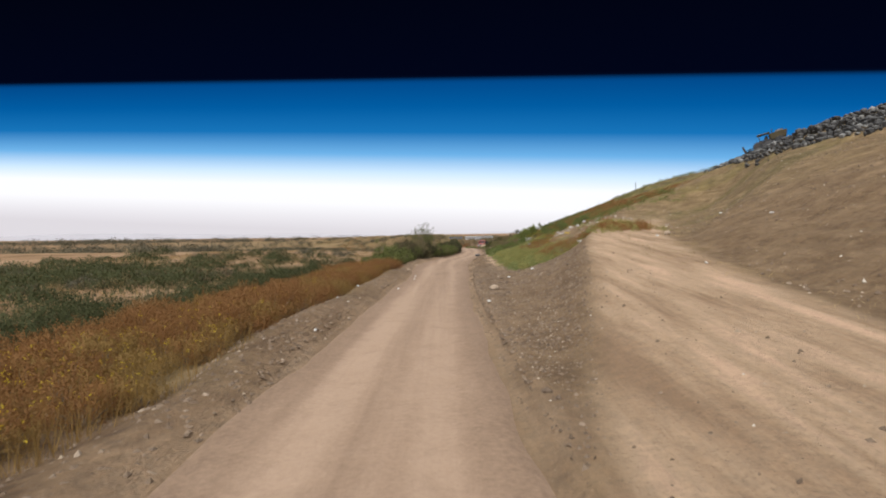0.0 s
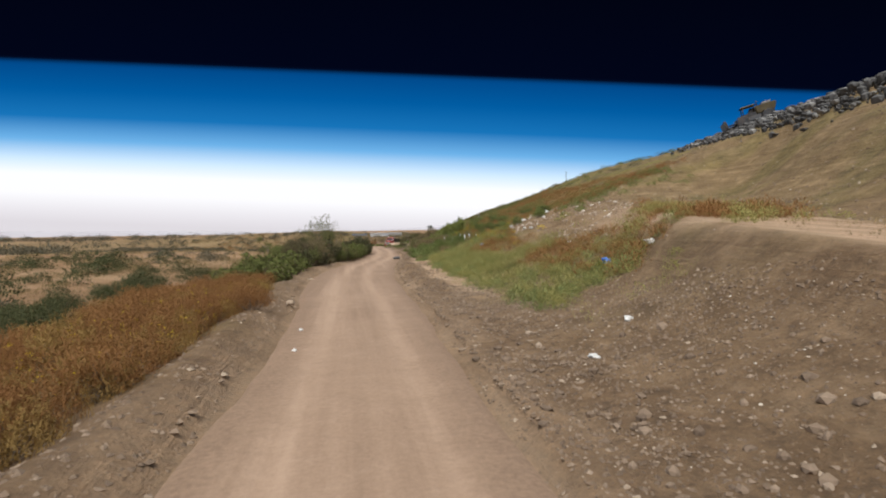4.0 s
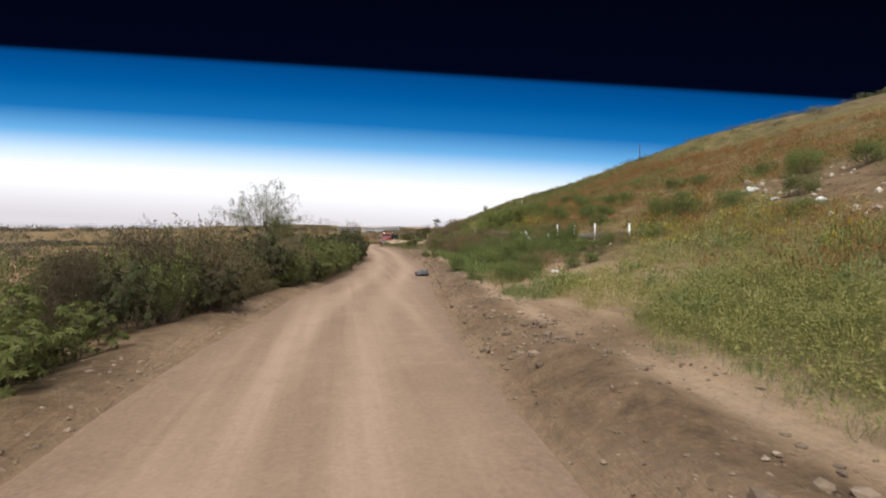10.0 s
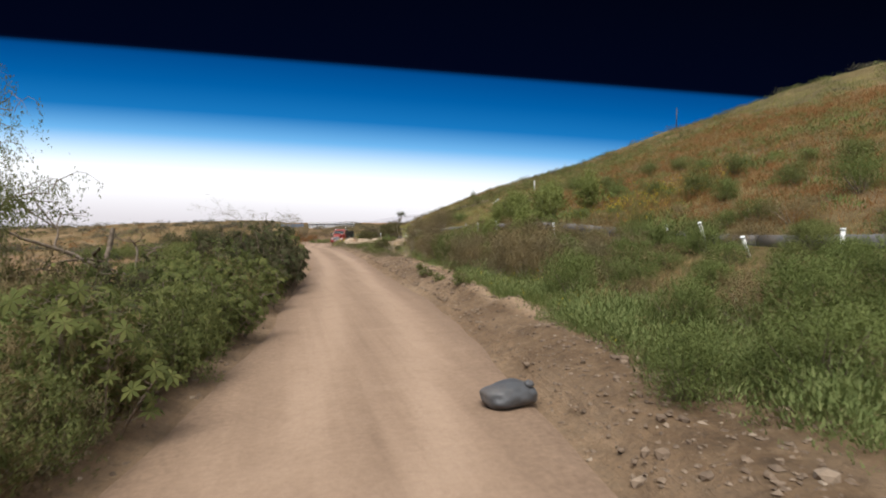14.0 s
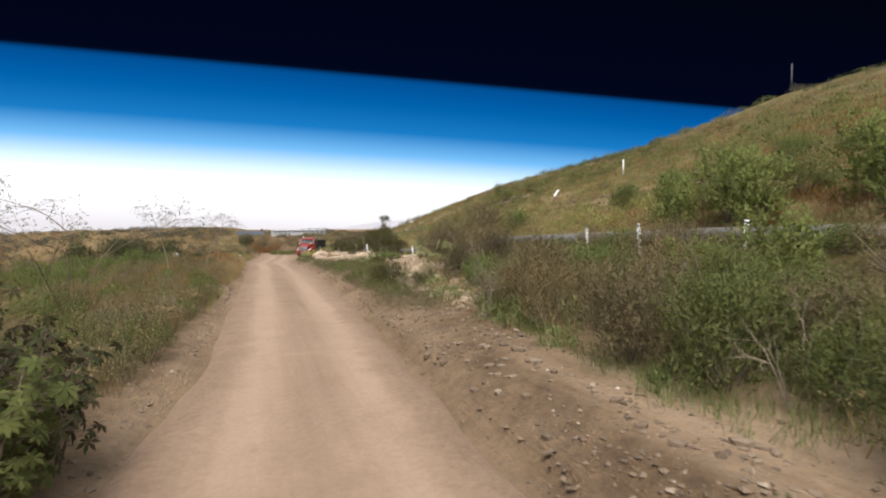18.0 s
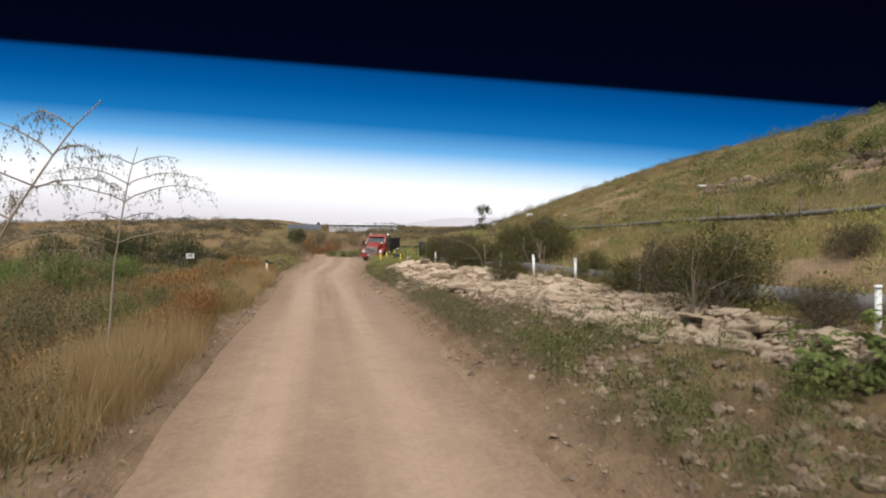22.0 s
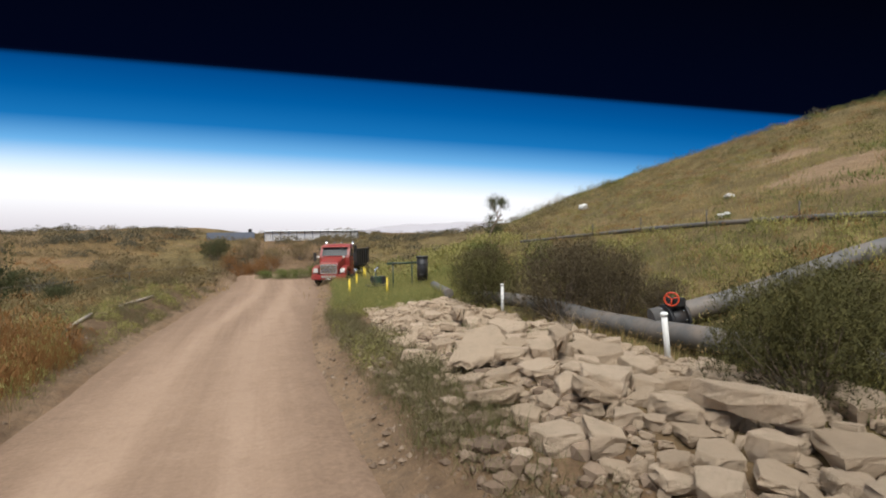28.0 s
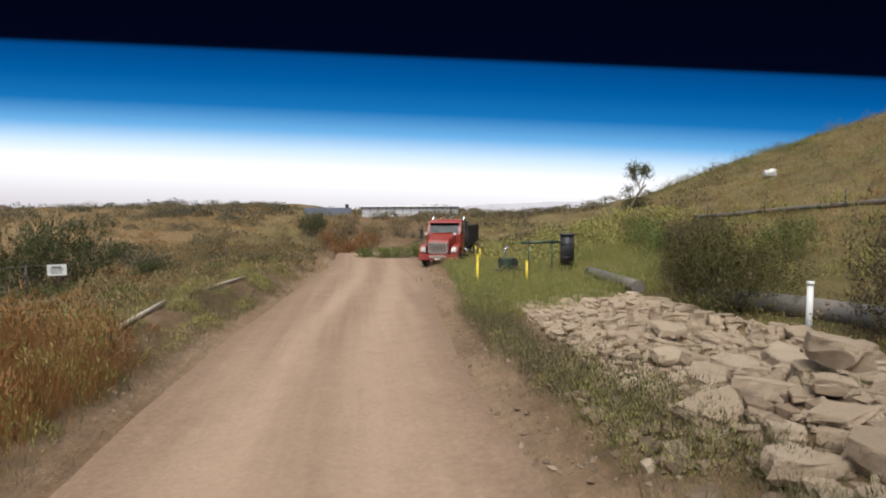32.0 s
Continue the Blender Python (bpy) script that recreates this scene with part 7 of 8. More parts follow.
# capped standpipe in the weeds beside the road
stub = thing("standpipe", "beige capped standpipe among golden dry weeds", "standpipe", pose(2.92, 145.7, on_land(2.92, 145.7)))
rod("pipe_length", M_HOSE, stub, [(0, 0, -0.1), (0, 0, 1.05)], 0.055, 12)
drum("cap", M_DARK, stub, (0, 0, 1.09), (0, 0, 1), 0.085, 0.13, 14, 0.012)
rod("outlet", M_DARK, stub, [(0.03, 0, 1.0), (0.24, 0, 1.02), (0.27, 0, 0.96)], 0.04, 10)


# ---- litter, bags, loose stones ----
def lying(name, label, cat, mat, x, y, dims, seed, turn=0.0, rough=0.2, sub=2, pname="", sink=0.3):
    ob = blob(name, mat, None, dims, seed, rough, sub)
    z = float(road_z(np.array([x]), np.array([y]))[0]) if float(soft(y, EDGE_Y, EDGE_L)) < x < float(soft(y, EDGE_Y, EDGE_R)) else on_land(x, y)
    ob.matrix_basis = pose(x, y, z + dims[2] * sink, 0, 0, turn)
    return tagged(ob, label, cat)


bag = thing("rubbish_bag", "dusty full black rubbish bag lying on the dirt road", "rubbish bag", pose(4.75, 79.6, float(road_z(np.array([4.75]), np.array([79.6]))[0]) + 0.13, 0, 0, 10))
blob("bag_body", M_BAG, bag, (0.80, 0.54, 0.36), 3.1, 0.16, 4)
blob("tied_neck", M_BAG, bag, (0.16, 0.12, 0.10), 5.7, 0.3, 3, (0.24, -0.10, 0.13))
lying("boulder", "rounded tan boulder beside the dirt road", "boulder", M_STONE, 2.05, 22.4, (0.40, 0.35, 0.30), 1.2, 20, 0.18, 3)
lying("boulder", "pale stone on the road's shoulder", "boulder", M_STONE, -2.9, 39.6, (0.3, 0.26, 0.22), 2.2, 50, 0.2, 3)
lying("rubbish_bag", "small full black rubbish bag among rust shrubs", "rubbish bag", M_BAG, -4.5, 39.1, (0.46, 0.46, 0.5), 8.2, 20, 0.3, 3, sink=0.4)
lying("boulder", "flat grey stone at the road's edge", "boulder", M_STONE, -3.16, 54.3, (0.45, 0.25, 0.14), 3.2, 10, 0.25, 3)
lying("boulder", "pale boulder beside the ramp", "boulder", M_STONE, 13.1, 30.8, (0.4, 0.34, 0.28), 5.2, 10, 0.25, 3)
lying("boulder", "broken tan boulder beside the verge", "boulder", M_STONE, 7.5, 73.6, (0.5, 0.4, 0.35), 4.2, 80, 0.3, 3)
LITTER = [(3.46, 28.6, 0.20), (4.98, 30.1, 0.22), (-4.1, 23.8, 0.17), (-4.5, 21.2, 0.16), (16.9, 70.6, 0.48), (13.8, 64.6, 0.37), (13.1, 59.5, 0.37), (17.3, 65.3, 0.48), (8.4, 70.7, 0.27), (14.4, 66.8, 0.27), (11.0, 46.5, 0.31), (12.1, 29.8, 0.18),
          (12.9, 57.4, 0.31), (18.5, 72.5, 0.41), (15.7, 62.0, 0.34), (25.9, 165.3, 0.8), (23.0, 152.0, 0.35), (20.5, 150.0, 0.35), (24.5, 140.0, 0.5), (1.5, 18.4, 0.16), (-3.2, 12.5, 0.09), (-2.1, 34.5, 0.14), (-2.0, 31.8, 0.12), (-2.37, 25.1, 0.12), (-1.68, 56.7, 0.08), (9.0, 18.0, 0.12), (15.0, 24.0, 0.16), (19.0, 36.0, 0.22)]
for i, (lx, ly, ls) in enumerate(LITTER):
    lying("plastic_bag", "crumpled white plastic litter on the ground", "litter", M_LITTER, lx, ly, (ls, ls * 0.7, ls * 0.55), i * 1.7, i * 40, 0.7, 3)
lying("plastic_bag", "crumpled bright blue plastic sheet among weeds", "litter", M_BLUE, 8.3, 37.3, (0.34, 0.24, 0.24), 9.1, 30, 1.0, 3, sink=1.0)
lying("plastic_bag", "pale blue plastic container in the weeds", "litter", M_PALEBLUE, 9.4, 58.8, (0.28, 0.24, 0.3), 4.4, 30, 0.4, 3, sink=0.7)
lying("plastic_bag", "blue and white crumpled litter in the brush", "litter", M_PALEBLUE, 8.8, 74.2, (0.45, 0.35, 0.25), 7.4, 10, 0.6, 3)
lying("clothing_bundle", "crumpled pale and pink cloth on the slope", "litter", M_LITTER, 9.3, 36.1, (0.36, 0.28, 0.24), 2.7, 15, 0.6, 3, sink=0.4)
lying("rubbish_bag", "small black bag in the slope weeds", "litter", M_BAG, 7.2, 35.9, (0.3, 0.25, 0.2), 3.7, 15, 0.5, 3, sink=0.4)
hose = thing("hose", "pale hose end lying on the road's edge", "hose")
rod("hose_length", M_HOSE, hose, [(7.25, 138.8, on_land(7.25, 138.8) + 0.14), (7.3, 139.3, -1.38), (7.45, 139.8, -1.4), (7.75, 140.3, -1.42), (8.2, 140.6, -1.36)], 0.02, 8)
plank = thing("white_plank", "white plank lying on the upper slope", "plank")
boxes("board", M_WHITE, plank, (-0.07, 0.07, -0.9, 0.9, -0.02, 0.02), bevel=0.004)
plank.matrix_basis = pose(21.75, 120.5, on_land(21.75, 120.5) + 0.35, 15, 0, -40)


# ---- trees, dead sticks, palms ----
def tree(x, y, h, seed, label, leaves=1800, leaf=0.10, spread=0.75, depth=4, trunk=0.08, mat=LEAF_OLIVE, droop=0.25, turn=0, lean=0, stems=1):
    ob = thing("tree", label, "tree", pose(x, y, on_land(x, y) - 0.05, 0, lean, turn))
    w, c = tree_meshes(seed, h, spread, leaves, leaf, depth, droop, trunk, 2.0 if stems > 4 else 1.0, stems)
    part("trunk", w, MAT_BARK, ob)
    part("crown", c, mat, ob)


def arching_tree(x, y, seed):
    """Many slender stems from one base that bow outwards, hung with strands of small leaves."""
    rng = np.random.RandomState(seed)
    wood, crown = Acc(), Acc(3)

    def bow(p, a, reach, rise, sag, n=10):
        f = np.linspace(0, 1, n)
        out = reach * f ** 1.25
        up = rise * (1 - (1 - f) ** 1.8) - sag * np.clip(f - 0.55, 0, 1) ** 2 * 4
        return np.array(p) + np.stack([np.cos(a) * out, np.sin(a) * out, up], -1) + np.cumsum(rng.normal(size=(n, 3)) * 0.028, 0)

    def strand(p):
        ln = rng.uniform(0.15, 0.5)
        n = int(7 + ln * 26)
        k = rng.uniform(0, 1, (n, 1))
        q = p + np.array([0, 0, -ln]) * k + rng.normal(size=(n, 3)) * 0.045 + rng.normal(size=3) * 0.10 * k
        crown.quads(leaf_tris(q, rng.normal(size=q.shape) * 0.45 + (0, 0, -1), 0.075 * rng.uniform(0.6, 1.3, n), 0.026, rng))

    for a, reach, rise, sag in ((180, 3.2, 4.4, 0.7), (172, 2.5, 5.0, 0.5), (160, 1.8, 5.3, 0.4), (120, 1.2, 5.7, 0.2), (60, 0.9, 6.1, 0.1), (15, 1.2, 5.9, 0.1), (-5, 2.0, 5.2, 0.5),
                                (-25, 1.9, 4.4, 0.4), (-60, 1.4, 4.2, 0.4), (200, 2.2, 3.9, 0.5), (225, 1.6, 4.0, 0.3), (90, 1.4, 5.0, 0.3), (5, 2.4, 3.7, 0.3)):
        a = math.radians(a)
        pts = bow((rng.normal() * 0.15, rng.normal() * 0.15, -0.1), a, reach, rise, sag)
        tube(wood, pts, np.linspace(0.040, 0.010, len(pts)), 5)
        for k in range(10):
            j = rng.randint(4, 10)
            b = a + rng.normal() * 0.9
            sub = bow(pts[j], b, rng.uniform(0.4, 1.2), rng.uniform(0.1, 0.7), rng.uniform(0.2, 0.6), 6)
            tube(wood, sub, np.linspace(0.010, 0.003, 6), 4)
            for q in sub[2:]:
                if rng.uniform() < 0.9:
                    strand(q)
    # the fuller part of the crown, low on one side
    n = 5200
    c = np.array([(0.3, 0, 3.7), (1.0, 0.3, 3.5), (1.7, -0.2, 3.3), (0.6, -0.4, 3.1), (1.3, 0.2, 2.8)])[rng.randint(0, 5, n)]
    p = c + rng.normal(size=(n, 3)) * (0.36, 0.36, 0.34)
    crown.quads(leaf_tris(p, rng.normal(size=p.shape) * 0.5 + (0, 0, -1), 0.08 * rng.uniform(0.6, 1.3, n), 0.028, rng))
    # airy leaves through the whole crown
    n = 6500
    c = np.array([(-1.6, 0, 4.0), (-0.9, 0.3, 4.5), (-0.2, 0, 4.9), (0.5, -0.2, 4.8), (1.0, 0.2, 4.3), (-1.2, -0.3, 3.5), (0.0, 0.2, 4.2), (-2.2, 0.1, 3.6)])[rng.randint(0, 8, n)]
    p = c + rng.normal(size=(n, 3)) * (0.42, 0.42, 0.36)
    crown.quads(leaf_tris(p, rng.normal(size=p.shape) * 0.5 + (0, 0, -1), 0.07 * rng.uniform(0.6, 1.3, n), 0.022, rng))
    ob = thing("tree", "open arching pepper tree hung with small leaves", "tree", pose(x, y, on_land(x, y) - 0.05) @ Matrix.Diagonal((0.74, 0.8, 0.9, 1)))
    part("trunk", wood.mesh("trunk"), MAT_BARK, ob)
    part("crown", crown.mesh("crown"), LEAF_OLIVE, ob)


arching_tree(-3.75, 83.9, 33)
tree(-2.2, 87.6, 3.2, 32, "small open tree behind the castor bushes", 900, 0.10, 0.8, 4, 0.06)
tree(-0.7, 110.3, 4.6, 44, "thin drooping tree with small leaves", 900, 0.08, 0.95, 4, 0.018, LEAF_OLIVE, 0.3, 80, -5, stems=3)
tree(22.8, 172.3, 3.3, 39, "small open tree on the end of the slope", 1500, 0.13, 0.5, 4, 0.05, LEAF_DARK, 0.1)
tree(24.0, 131.5, 1.6, 40, "small dark tree on the slope", 900, 0.12, 0.7, 3, 0.05, LEAF_OLIVE)
tree(-12.0, 98.0, 3.2, 41, "open drooping tree on the flat", 1500, 0.13, 0.8, 4, 0.07)
tree(-6.0, 105.0, 3.0, 42, "thin tree with few leaves in the brush", 600, 0.10, 0.9, 4, 0.05)


def thin_tree(x, y, h, seed, lean, fork=0.55, limbs=9):
    """A slender bowed stem that forks, with drooping twigs and small hanging leaves."""
    rng = np.random.RandomState(seed)
    wood, crown = Acc(), Acc(3)
    f = np.linspace(0, 1, 12)
    stem = np.stack([lean * f ** 1.7, 0.08 * np.sin(f * 5), h * (f - 0.06 * f ** 4)], -1) + np.cumsum(rng.normal(size=(12, 3)) * 0.012, 0)
    tube(wood, stem, np.linspace(0.026, 0.006, 12), 5)
    for k in range(limbs):
        j = int(11 * (fork + (1 - fork) * k / limbs))
        a = (0.0 if k % 2 else np.pi) + rng.normal() * 0.7
        ln = rng.uniform(0.7, 1.5) * (1.25 - 0.6 * k / limbs)
        g = np.linspace(0, 1, 8)
        sweep = rng.uniform(0.35, 0.8)
        pts = stem[j] + np.stack([np.cos(a) * ln * g, np.sin(a) * ln * g * 0.8, ln * (sweep * g - 0.75 * sweep * g ** 2.4)], -1) + np.cumsum(rng.normal(size=(8, 3)) * 0.015, 0)
        tube(wood, pts, np.linspace(0.010, 0.003, 8), 4)
        for q in range(9):
            i = rng.randint(2, 8)
            out = np.array([np.cos(a), np.sin(a), 0]) * rng.uniform(-0.4, 0.9) + rng.normal(size=3) * 0.35
            tw = pts[i] + np.linspace(0, 1, 5)[:, None] * (out * 0.28) + np.stack([0 * g[:5], 0 * g[:5], -0.32 * rng.uniform(0.4, 1.2) * np.linspace(0, 1, 5) ** 2], -1)
            tube(wood, tw, np.linspace(0.004, 0.0015, 5), 3)
            p = np.repeat(tw[1:], 3, 0) + rng.normal(size=(12, 3)) * 0.03
            crown.quads(leaf_tris(p, rng.normal(size=p.shape) * 0.35 + (0, 0, -1), 0.048 * rng.uniform(0.6, 1.3, 12), 0.017, rng))
    ob = thing("thin_tree", "thin bowed sapling with few hanging leaves", "sapling", pose(x, y, on_land(x, y) - 0.05), "thin saplings beside the road")
    part("trunk", wood.mesh("trunk"), MAT_TWIG, ob)
    part("crown", crown.mesh("crown"), LEAF_DUSTY, ob)


thin_tree(1.6, 123.8, 4.05, 51, 1.6)
thin_tree(2.1, 126.9, 4.0, 53, 0.5, 0.5, 12)
thin_tree(0.3, 121.2, 4.4, 52, -1.0, 0.6, 7)


plant("dark", 23.4, 173.0, 0.8, 0.4, 1.1, "brush on the end of the slope")
# brush where the road turns away behind the truck
for bk, bx, by, bs, bt in (("rust", 5.3, 183.8, 1.3, 1.2), ("rust", 6.4, 183.4, 1.3, 1.3), ("rust", 7.4, 184.4, 1.3, 1.2), ("dense_green", 7.2, 181.2, 1.0, 0.8), ("dense_green", 8.5, 180.6, 1.1, 0.8), ("dense_green", 9.8, 180.4, 1.1, 0.8), ("dense_green", 11.0, 180.8, 1.0, 0.9),
                           ("rust", 4.3, 185.2, 1.2, 1.2), ("brown", 3.2, 184.0, 1.1, 0.9), ("dark", 2.9, 189.8, 1.5, 1.2), ("brown", 0.6, 183.0, 1.3, 0.9), ("brown", -1.5, 181.0, 1.3, 0.8), ("dusk", -4.0, 184.0, 1.4, 0.8), ("dark", -8.3, 180.0, 1.6, 0.8), ("brown", -6.0, 178.0, 1.3, 0.8),
                           ("brown", -0.4, 176.0, 1.1, 0.8), ("dusk", -2.6, 174.5, 1.2, 0.7), ("brown", 1.4, 178.2, 1.0, 0.8), ("dusk", 1.2, 172.0, 0.9, 0.8), ("brown", -0.6, 169.5, 1.0, 0.8), ("dark", -3.2, 170.5, 1.1, 0.8), ("brown", 8.2, 187.5, 1.3, 1.0), ("dusk", 10.5, 189.0, 1.4, 1.0), ("dusk", 6.0, 190.5, 1.4, 1.0)):
    plant(bk, bx, by, bs, bx * 5, bt, "brush past the road's end")


def dead_bush(x, y, h, seed, stems=4, lean=0):
    ob = thing("dead_bush", "bare bleached dead branches beside the rubble", "dead bush", pose(x, y, on_land(x, y) - 0.03, 0, lean, seed * 37 % 360), "dead bushes")
    part("branchwork", twig_mesh(seed, h, 0.45 if stems > 3 else 0.75, stems, 3 if stems > 3 else 2), MAT_TWIG, ob)


for i, (dx, dy, dh, ds) in enumerate(((11.6, 125.0, 2.3, 3), (12.2, 131.9, 1.9, 2), (12.3, 137.9, 2.5, 2), (13.3, 134.6, 2.3, 2), (8.6, 89.1, 0.8, 9), (-0.9, 79.7, 0.9, 6), (9.4, 96.5, 1.3, 5), (10.3, 99.0, 1.5, 5), (9.0, 103.5, 1.4, 5),
                                      (10.4, 111.0, 3.6, 2), (10.6, 110.4, 2.6, 2), (11.4, 108.2, 2.0, 3), (10.2, 106.5, 1.5, 5), (8.8, 109.0, 1.2, 5), (12.6, 112.0, 1.8, 4), (12.5, 145.9, 0.8, 8), (1.9, 121.5, 1.6, 4), (2.2, 108.0, 1.2, 4), (1.6, 113.0, 1.3, 4), (1.0, 117.0, 1.5, 4), (12.9, 127.6, 1.8, 4), (13.9, 154.5, 1.2, 5))):
    dead_bush(dx, dy, dh, 700 + i, ds)


LEAF_PALM = leaf_mat("grey_green_palm", [(0.21, 0.215, 0.085), (0.33, 0.325, 0.145), (0.46, 0.44, 0.22)])


def fan_palm(x, y, h, seed, n=9):
    rng = np.random.RandomState(seed)
    ob = thing("fan_palm", "young fan palm with spread leaf fans", "palm", pose(x, y, on_land(x, y) - 0.03), "young fan palms")
    for k in range(n):
        a = 2 * np.pi * k / n + rng.uniform(-0.3, 0.3)
        el = rng.uniform(0.25, 1.35)
        d = np.array([np.cos(a) * np.cos(el), np.sin(a) * np.cos(el), np.sin(el)])
        tip = d * h * rng.uniform(0.6, 0.9)
        acc = Acc()
        tube(acc, np.array([[0, 0, 0], tip * 0.5 + (0, 0, 0.06), tip]), (0.016, 0.012, 0.008), 4)
        side = unit(np.cross(d, [0, 0, 1.0]))
        nrm = np.cross(side, d)
        tw = rng.uniform(-1.0, 1.0)
        side, nrm = np.cos(tw) * side + np.sin(tw) * nrm, np.cos(tw) * nrm - np.sin(tw) * side
        r = rng.uniform(0.42, 0.58)
        for q in np.linspace(-1.7, 1.7, 34):
            dd = np.cos(q) * d + np.sin(q) * side
            sd = -np.sin(q) * d + np.cos(q) * side
            end = tip + dd * r - np.array([0, 0, 0.10]) * r
            mid = tip + dd * r * 0.55 + nrm * 0.02
            acc.quads(np.array([[tip, mid + sd * 0.010, end, mid - sd * 0.010]]))
        part("frond", acc.mesh("frond"), LEAF_PALM, ob)


fan_palm(12.1, 116.5, 1.25, 51, 9)
fan_palm(12.9, 115.4, 0.8, 52, 7)
for cx, cy, cs in ((10.6, 121.6, 0.5), (7.3, 93.1, 0.38), (7.2, 91.0, 0.3), (7.25, 88.6, 0.42), (8.3, 87.2, 0.4), (11.3, 119.8, 0.45), (7.6, 95.0, 0.3)):
    plant("castor", cx, cy, cs, cx * 3, 0.8, "low castor plants on the verge")

# ---- machine and rubble on the crest ----
dozer = thing("compactor", "dark landfill compactor half hidden behind rubble on the crest", "compactor", pose(43.9, 70.6, on_land(43.9, 70.6) - 0.35, 0, -14, -32) @ Matrix.Scale(0.82, 4))
boxes("chassis", M_DARK, dozer, (-2.2, 2.3, -0.9, 0.9, 0.7, 1.4, (-2.0, 2.4, -0.8, 0.8)), bevel=0.10)
boxes("engine_cover", M_DOZER, dozer, (0.5, 2.6, -0.8, 0.8, 1.4, 2.5, (0.3, 3.0, -0.9, 0.9)), bevel=0.12)
boxes("air_intake", M_DARK, dozer, (1.2, 2.3, -0.5, 0.5, 2.5, 2.85, (1.4, 2.5, -0.4, 0.4)), bevel=0.06)
cabin = boxes("cab_floor", M_DARK, dozer, (-1.2, 0.4, -0.75, 0.75, 1.4, 1.75), bevel=0.05)
for px_ in (-1.1, 0.3):
    for py_ in (-0.68, 0.68):
        rod("cab_post", M_DARK, cabin, [(px_, py_, 1.7), (px_ + 0.08, py_ * 0.95, 2.75)], 0.06, 6)
boxes("cab_roof", M_DOZER, cabin, (-1.35, 0.55, -0.85, 0.85, 2.72, 2.86, (-1.2, 0.5, -0.75, 0.75)), bevel=0.04)
boxes("seat", M_BLACK, cabin, (-0.5, 0.1, -0.3, 0.3, 1.75, 2.45, (-0.15, 0.15, -0.28, 0.28)), bevel=0.06)
boxes("blade", M_DARK, dozer, (-3.5, -3.25, -1.9, 1.9, 0.3, 1.5, (-3.75, -3.5, -1.9, 1.9)), bevel=0.04)
rod("exhaust", M_BLACK, dozer, [(0.9, 0.4, 2.4), (0.9, 0.4, 3.15), (1.02, 0.4, 3.3)], 0.07, 8)
for sy_ in (-1.35, 1.35):
    rod("push_arm", M_DARK, dozer, [(-3.3, sy_ * 0.8, 0.8), (-0.6, sy_ * 0.8, 1.0)], 0.10, 8)
    for wx_ in (-1.5, 1.6):
        wheel_ = drum("steel_wheel", M_DARK, dozer, (wx_, sy_, 0.8), (0, 1, 0), 0.72, 0.8, 24, 0.03)
        for j in range(12):
            a_ = j * math.pi / 6
            boxes("tooth", M_DARK, wheel_, (wx_ + 0.78 * math.cos(a_) - 0.07, wx_ + 0.78 * math.cos(a_) + 0.07, sy_ - 0.3, sy_ + 0.3, 0.8 + 0.78 * math.sin(a_) - 0.07, 0.8 + 0.78 * math.sin(a_) + 0.07), bevel=0)


def crest_rubble():
    rng = np.random.RandomState(91)
    n = 3000
    y = 36 + 46 * rng.uniform(0, 1, n)
    x0 = np.interp(y, [36, 48, 57, 68, 82], [30.0, 31.5, 32.5, 36.5, 42.0])
    across = rng.uniform(0, 1, n)
    x = x0 + across * 9 + rng.normal(size=n) * 0.7
    pile = np.interp(y, [36, 48, 60, 70, 82], [1.0, 0.9, 0.5, 0.25, 0.03]) * np.sin(np.pi * np.clip(across, 0.03, 0.97)) * (0.75 + 0.35 * waves(x, y, 0.6, 93))
    v, f = lump_base(92)
    s = rng.uniform(0.25, 1.0, (n, 1)) ** 1.6 * rng.uniform(0.5, 1.3, (n, 3)) * 0.7
    w = v[None] * s[:, None] + np.stack([x, y, land_z(x, y) + 0.05 + pile * rng.uniform(0.3, 1.0, n)], -1)[:, None]
    me_ = fast_mesh("crest_rubble", w.reshape(-1, 3), (f[None] + (np.arange(n) * len(v))[:, None, None]).reshape(-1, 3), True)

    def shade(t, b):
        c = n_ramp(t, n_island(t), [(0.0, (0.045, 0.043, 0.042)), (0.8, (0.11, 0.105, 0.10)), (1.0, (0.30, 0.29, 0.27))])
        t.links.new(c, b.inputs["Base Color"])
    stuff("crest_rubble", me_, material("grey_waste_rubble", shade, 0.9), "grey waste rubble heaped along the crest of the fill", "rubble")


crest_rubble()
pole = thing("utility_pole", "thin leaning pole on the hill's shoulder", "pole")
rod("pole_shaft", M_DARK, pole, [(44.6, 122.4, on_land(44.6, 122.4) - 0.2), (44.6, 122.4, on_land(44.6, 122.4) + 2.6)], 0.06, 8)

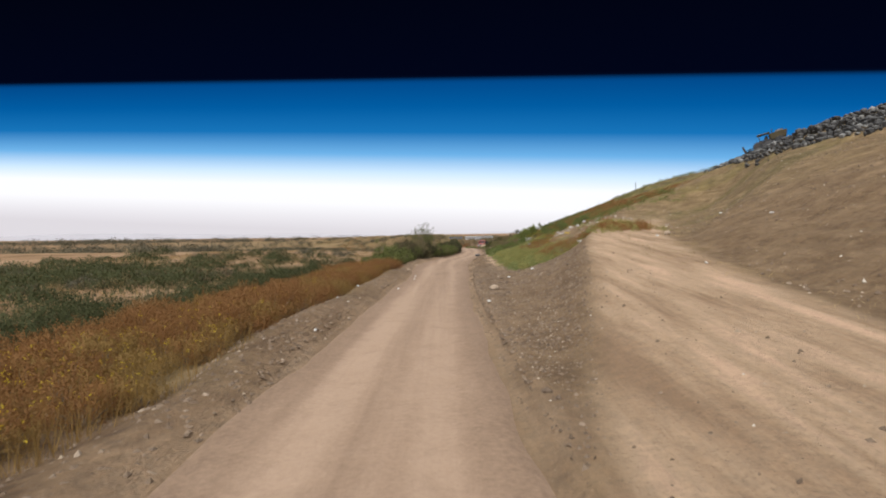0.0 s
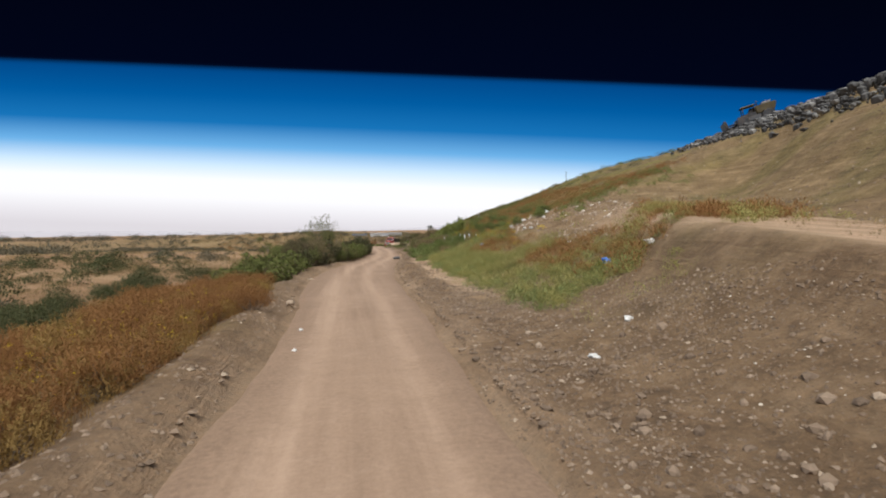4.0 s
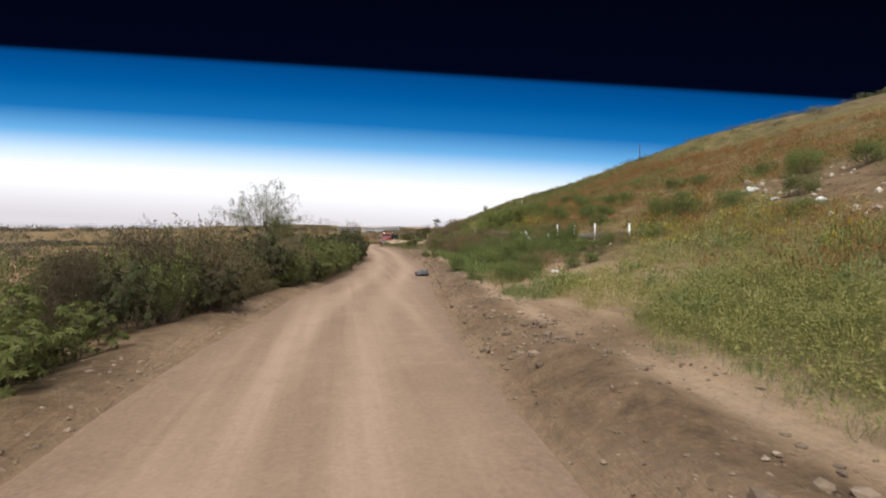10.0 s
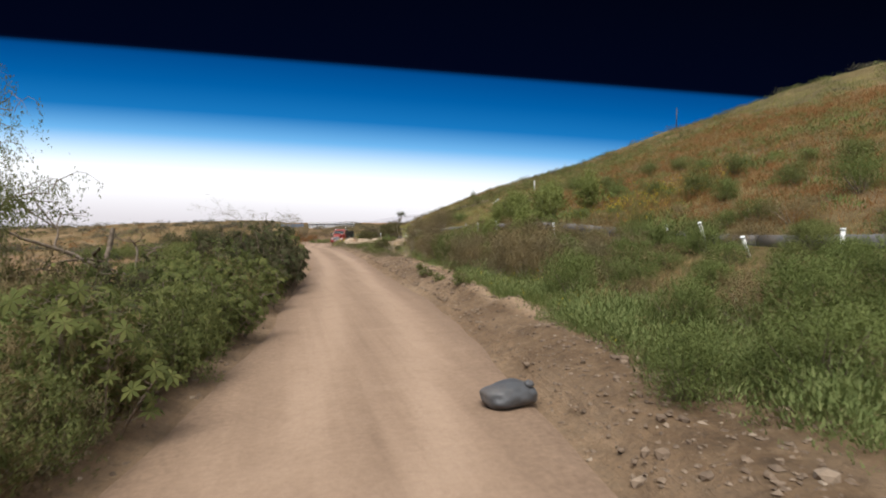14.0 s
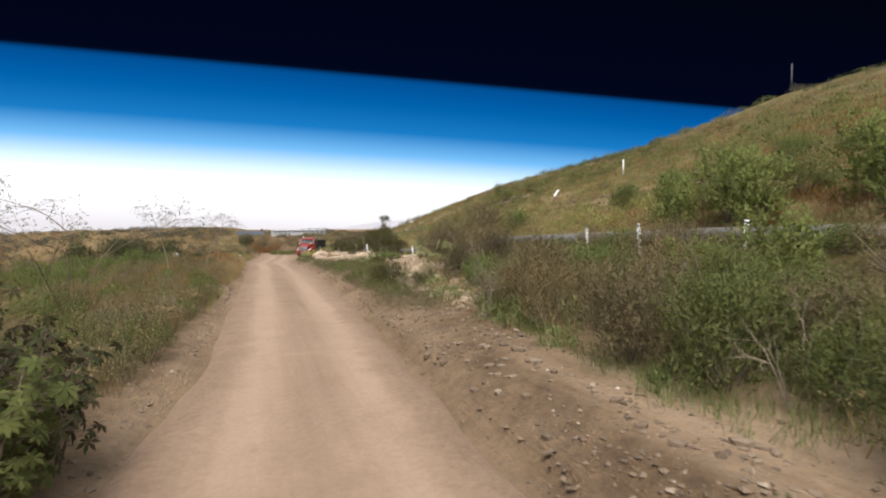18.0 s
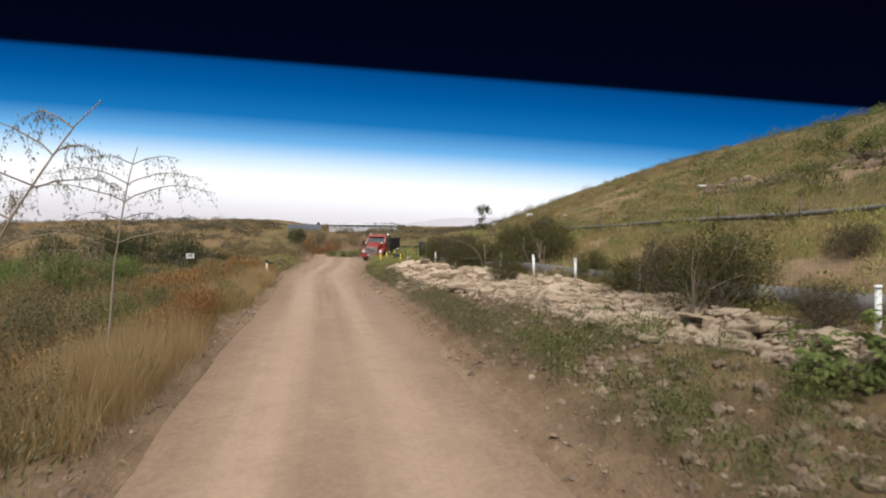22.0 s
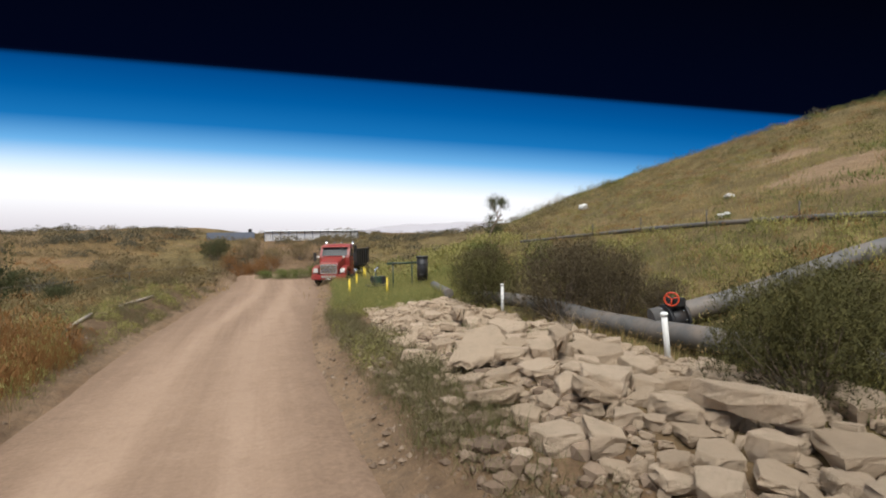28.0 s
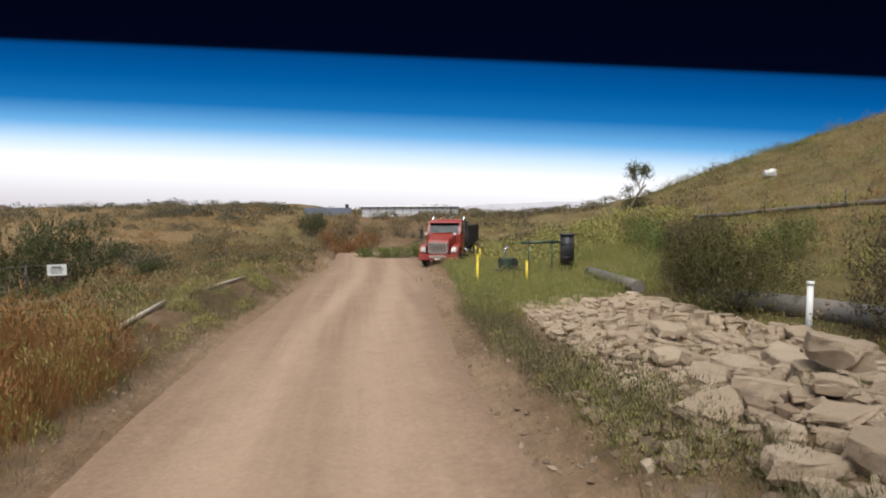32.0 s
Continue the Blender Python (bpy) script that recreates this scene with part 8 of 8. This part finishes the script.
# ---- buildings on the rise, far hills ----
shed = thing("greenhouse", "long low pale greenhouse on the far rise", "greenhouse", pose(12.7, 201, on_land(12.7, 201) - 0.25))
boxes("wall", M_SHED, shed, (-5.4, 5.4, -0.05, 3.0, 0.0, 1.35), bevel=0.02)
boxes("roof", M_SHED, shed, (-5.6, 5.6, -0.3, 3.2, 1.35, 1.45, (-5.3, 5.3, 0.2, 2.8)), bevel=0.02)
for j in range(13):
    boxes("rib", M_SHED_D, shed, (-5.4 + j * 0.9 - 0.03, -5.4 + j * 0.9 + 0.03, -0.11, -0.05, 0.0, 1.36), bevel=0)
cont = thing("storage_container", "blue-grey storage container on the far rise", "container", pose(3.6, 203, on_land(3.6, 203) - 0.2))
boxes("body", M_SHED_D, cont, (-2.6, 2.6, 0, 2.4, 0.0, 1.1), bevel=0.03)
for j in range(9):
    boxes("corrugation", M_SHED_D, cont, (-2.5 + j * 0.6, -2.3 + j * 0.6, -0.05, 0.0, 0.1, 1.0), bevel=0)
boxes("vent", M_DARK, cont, (1.9, 2.3, 0.6, 1.0, 1.1, 1.5), bevel=0.02)
hx = np.linspace(-1, 1, 160)
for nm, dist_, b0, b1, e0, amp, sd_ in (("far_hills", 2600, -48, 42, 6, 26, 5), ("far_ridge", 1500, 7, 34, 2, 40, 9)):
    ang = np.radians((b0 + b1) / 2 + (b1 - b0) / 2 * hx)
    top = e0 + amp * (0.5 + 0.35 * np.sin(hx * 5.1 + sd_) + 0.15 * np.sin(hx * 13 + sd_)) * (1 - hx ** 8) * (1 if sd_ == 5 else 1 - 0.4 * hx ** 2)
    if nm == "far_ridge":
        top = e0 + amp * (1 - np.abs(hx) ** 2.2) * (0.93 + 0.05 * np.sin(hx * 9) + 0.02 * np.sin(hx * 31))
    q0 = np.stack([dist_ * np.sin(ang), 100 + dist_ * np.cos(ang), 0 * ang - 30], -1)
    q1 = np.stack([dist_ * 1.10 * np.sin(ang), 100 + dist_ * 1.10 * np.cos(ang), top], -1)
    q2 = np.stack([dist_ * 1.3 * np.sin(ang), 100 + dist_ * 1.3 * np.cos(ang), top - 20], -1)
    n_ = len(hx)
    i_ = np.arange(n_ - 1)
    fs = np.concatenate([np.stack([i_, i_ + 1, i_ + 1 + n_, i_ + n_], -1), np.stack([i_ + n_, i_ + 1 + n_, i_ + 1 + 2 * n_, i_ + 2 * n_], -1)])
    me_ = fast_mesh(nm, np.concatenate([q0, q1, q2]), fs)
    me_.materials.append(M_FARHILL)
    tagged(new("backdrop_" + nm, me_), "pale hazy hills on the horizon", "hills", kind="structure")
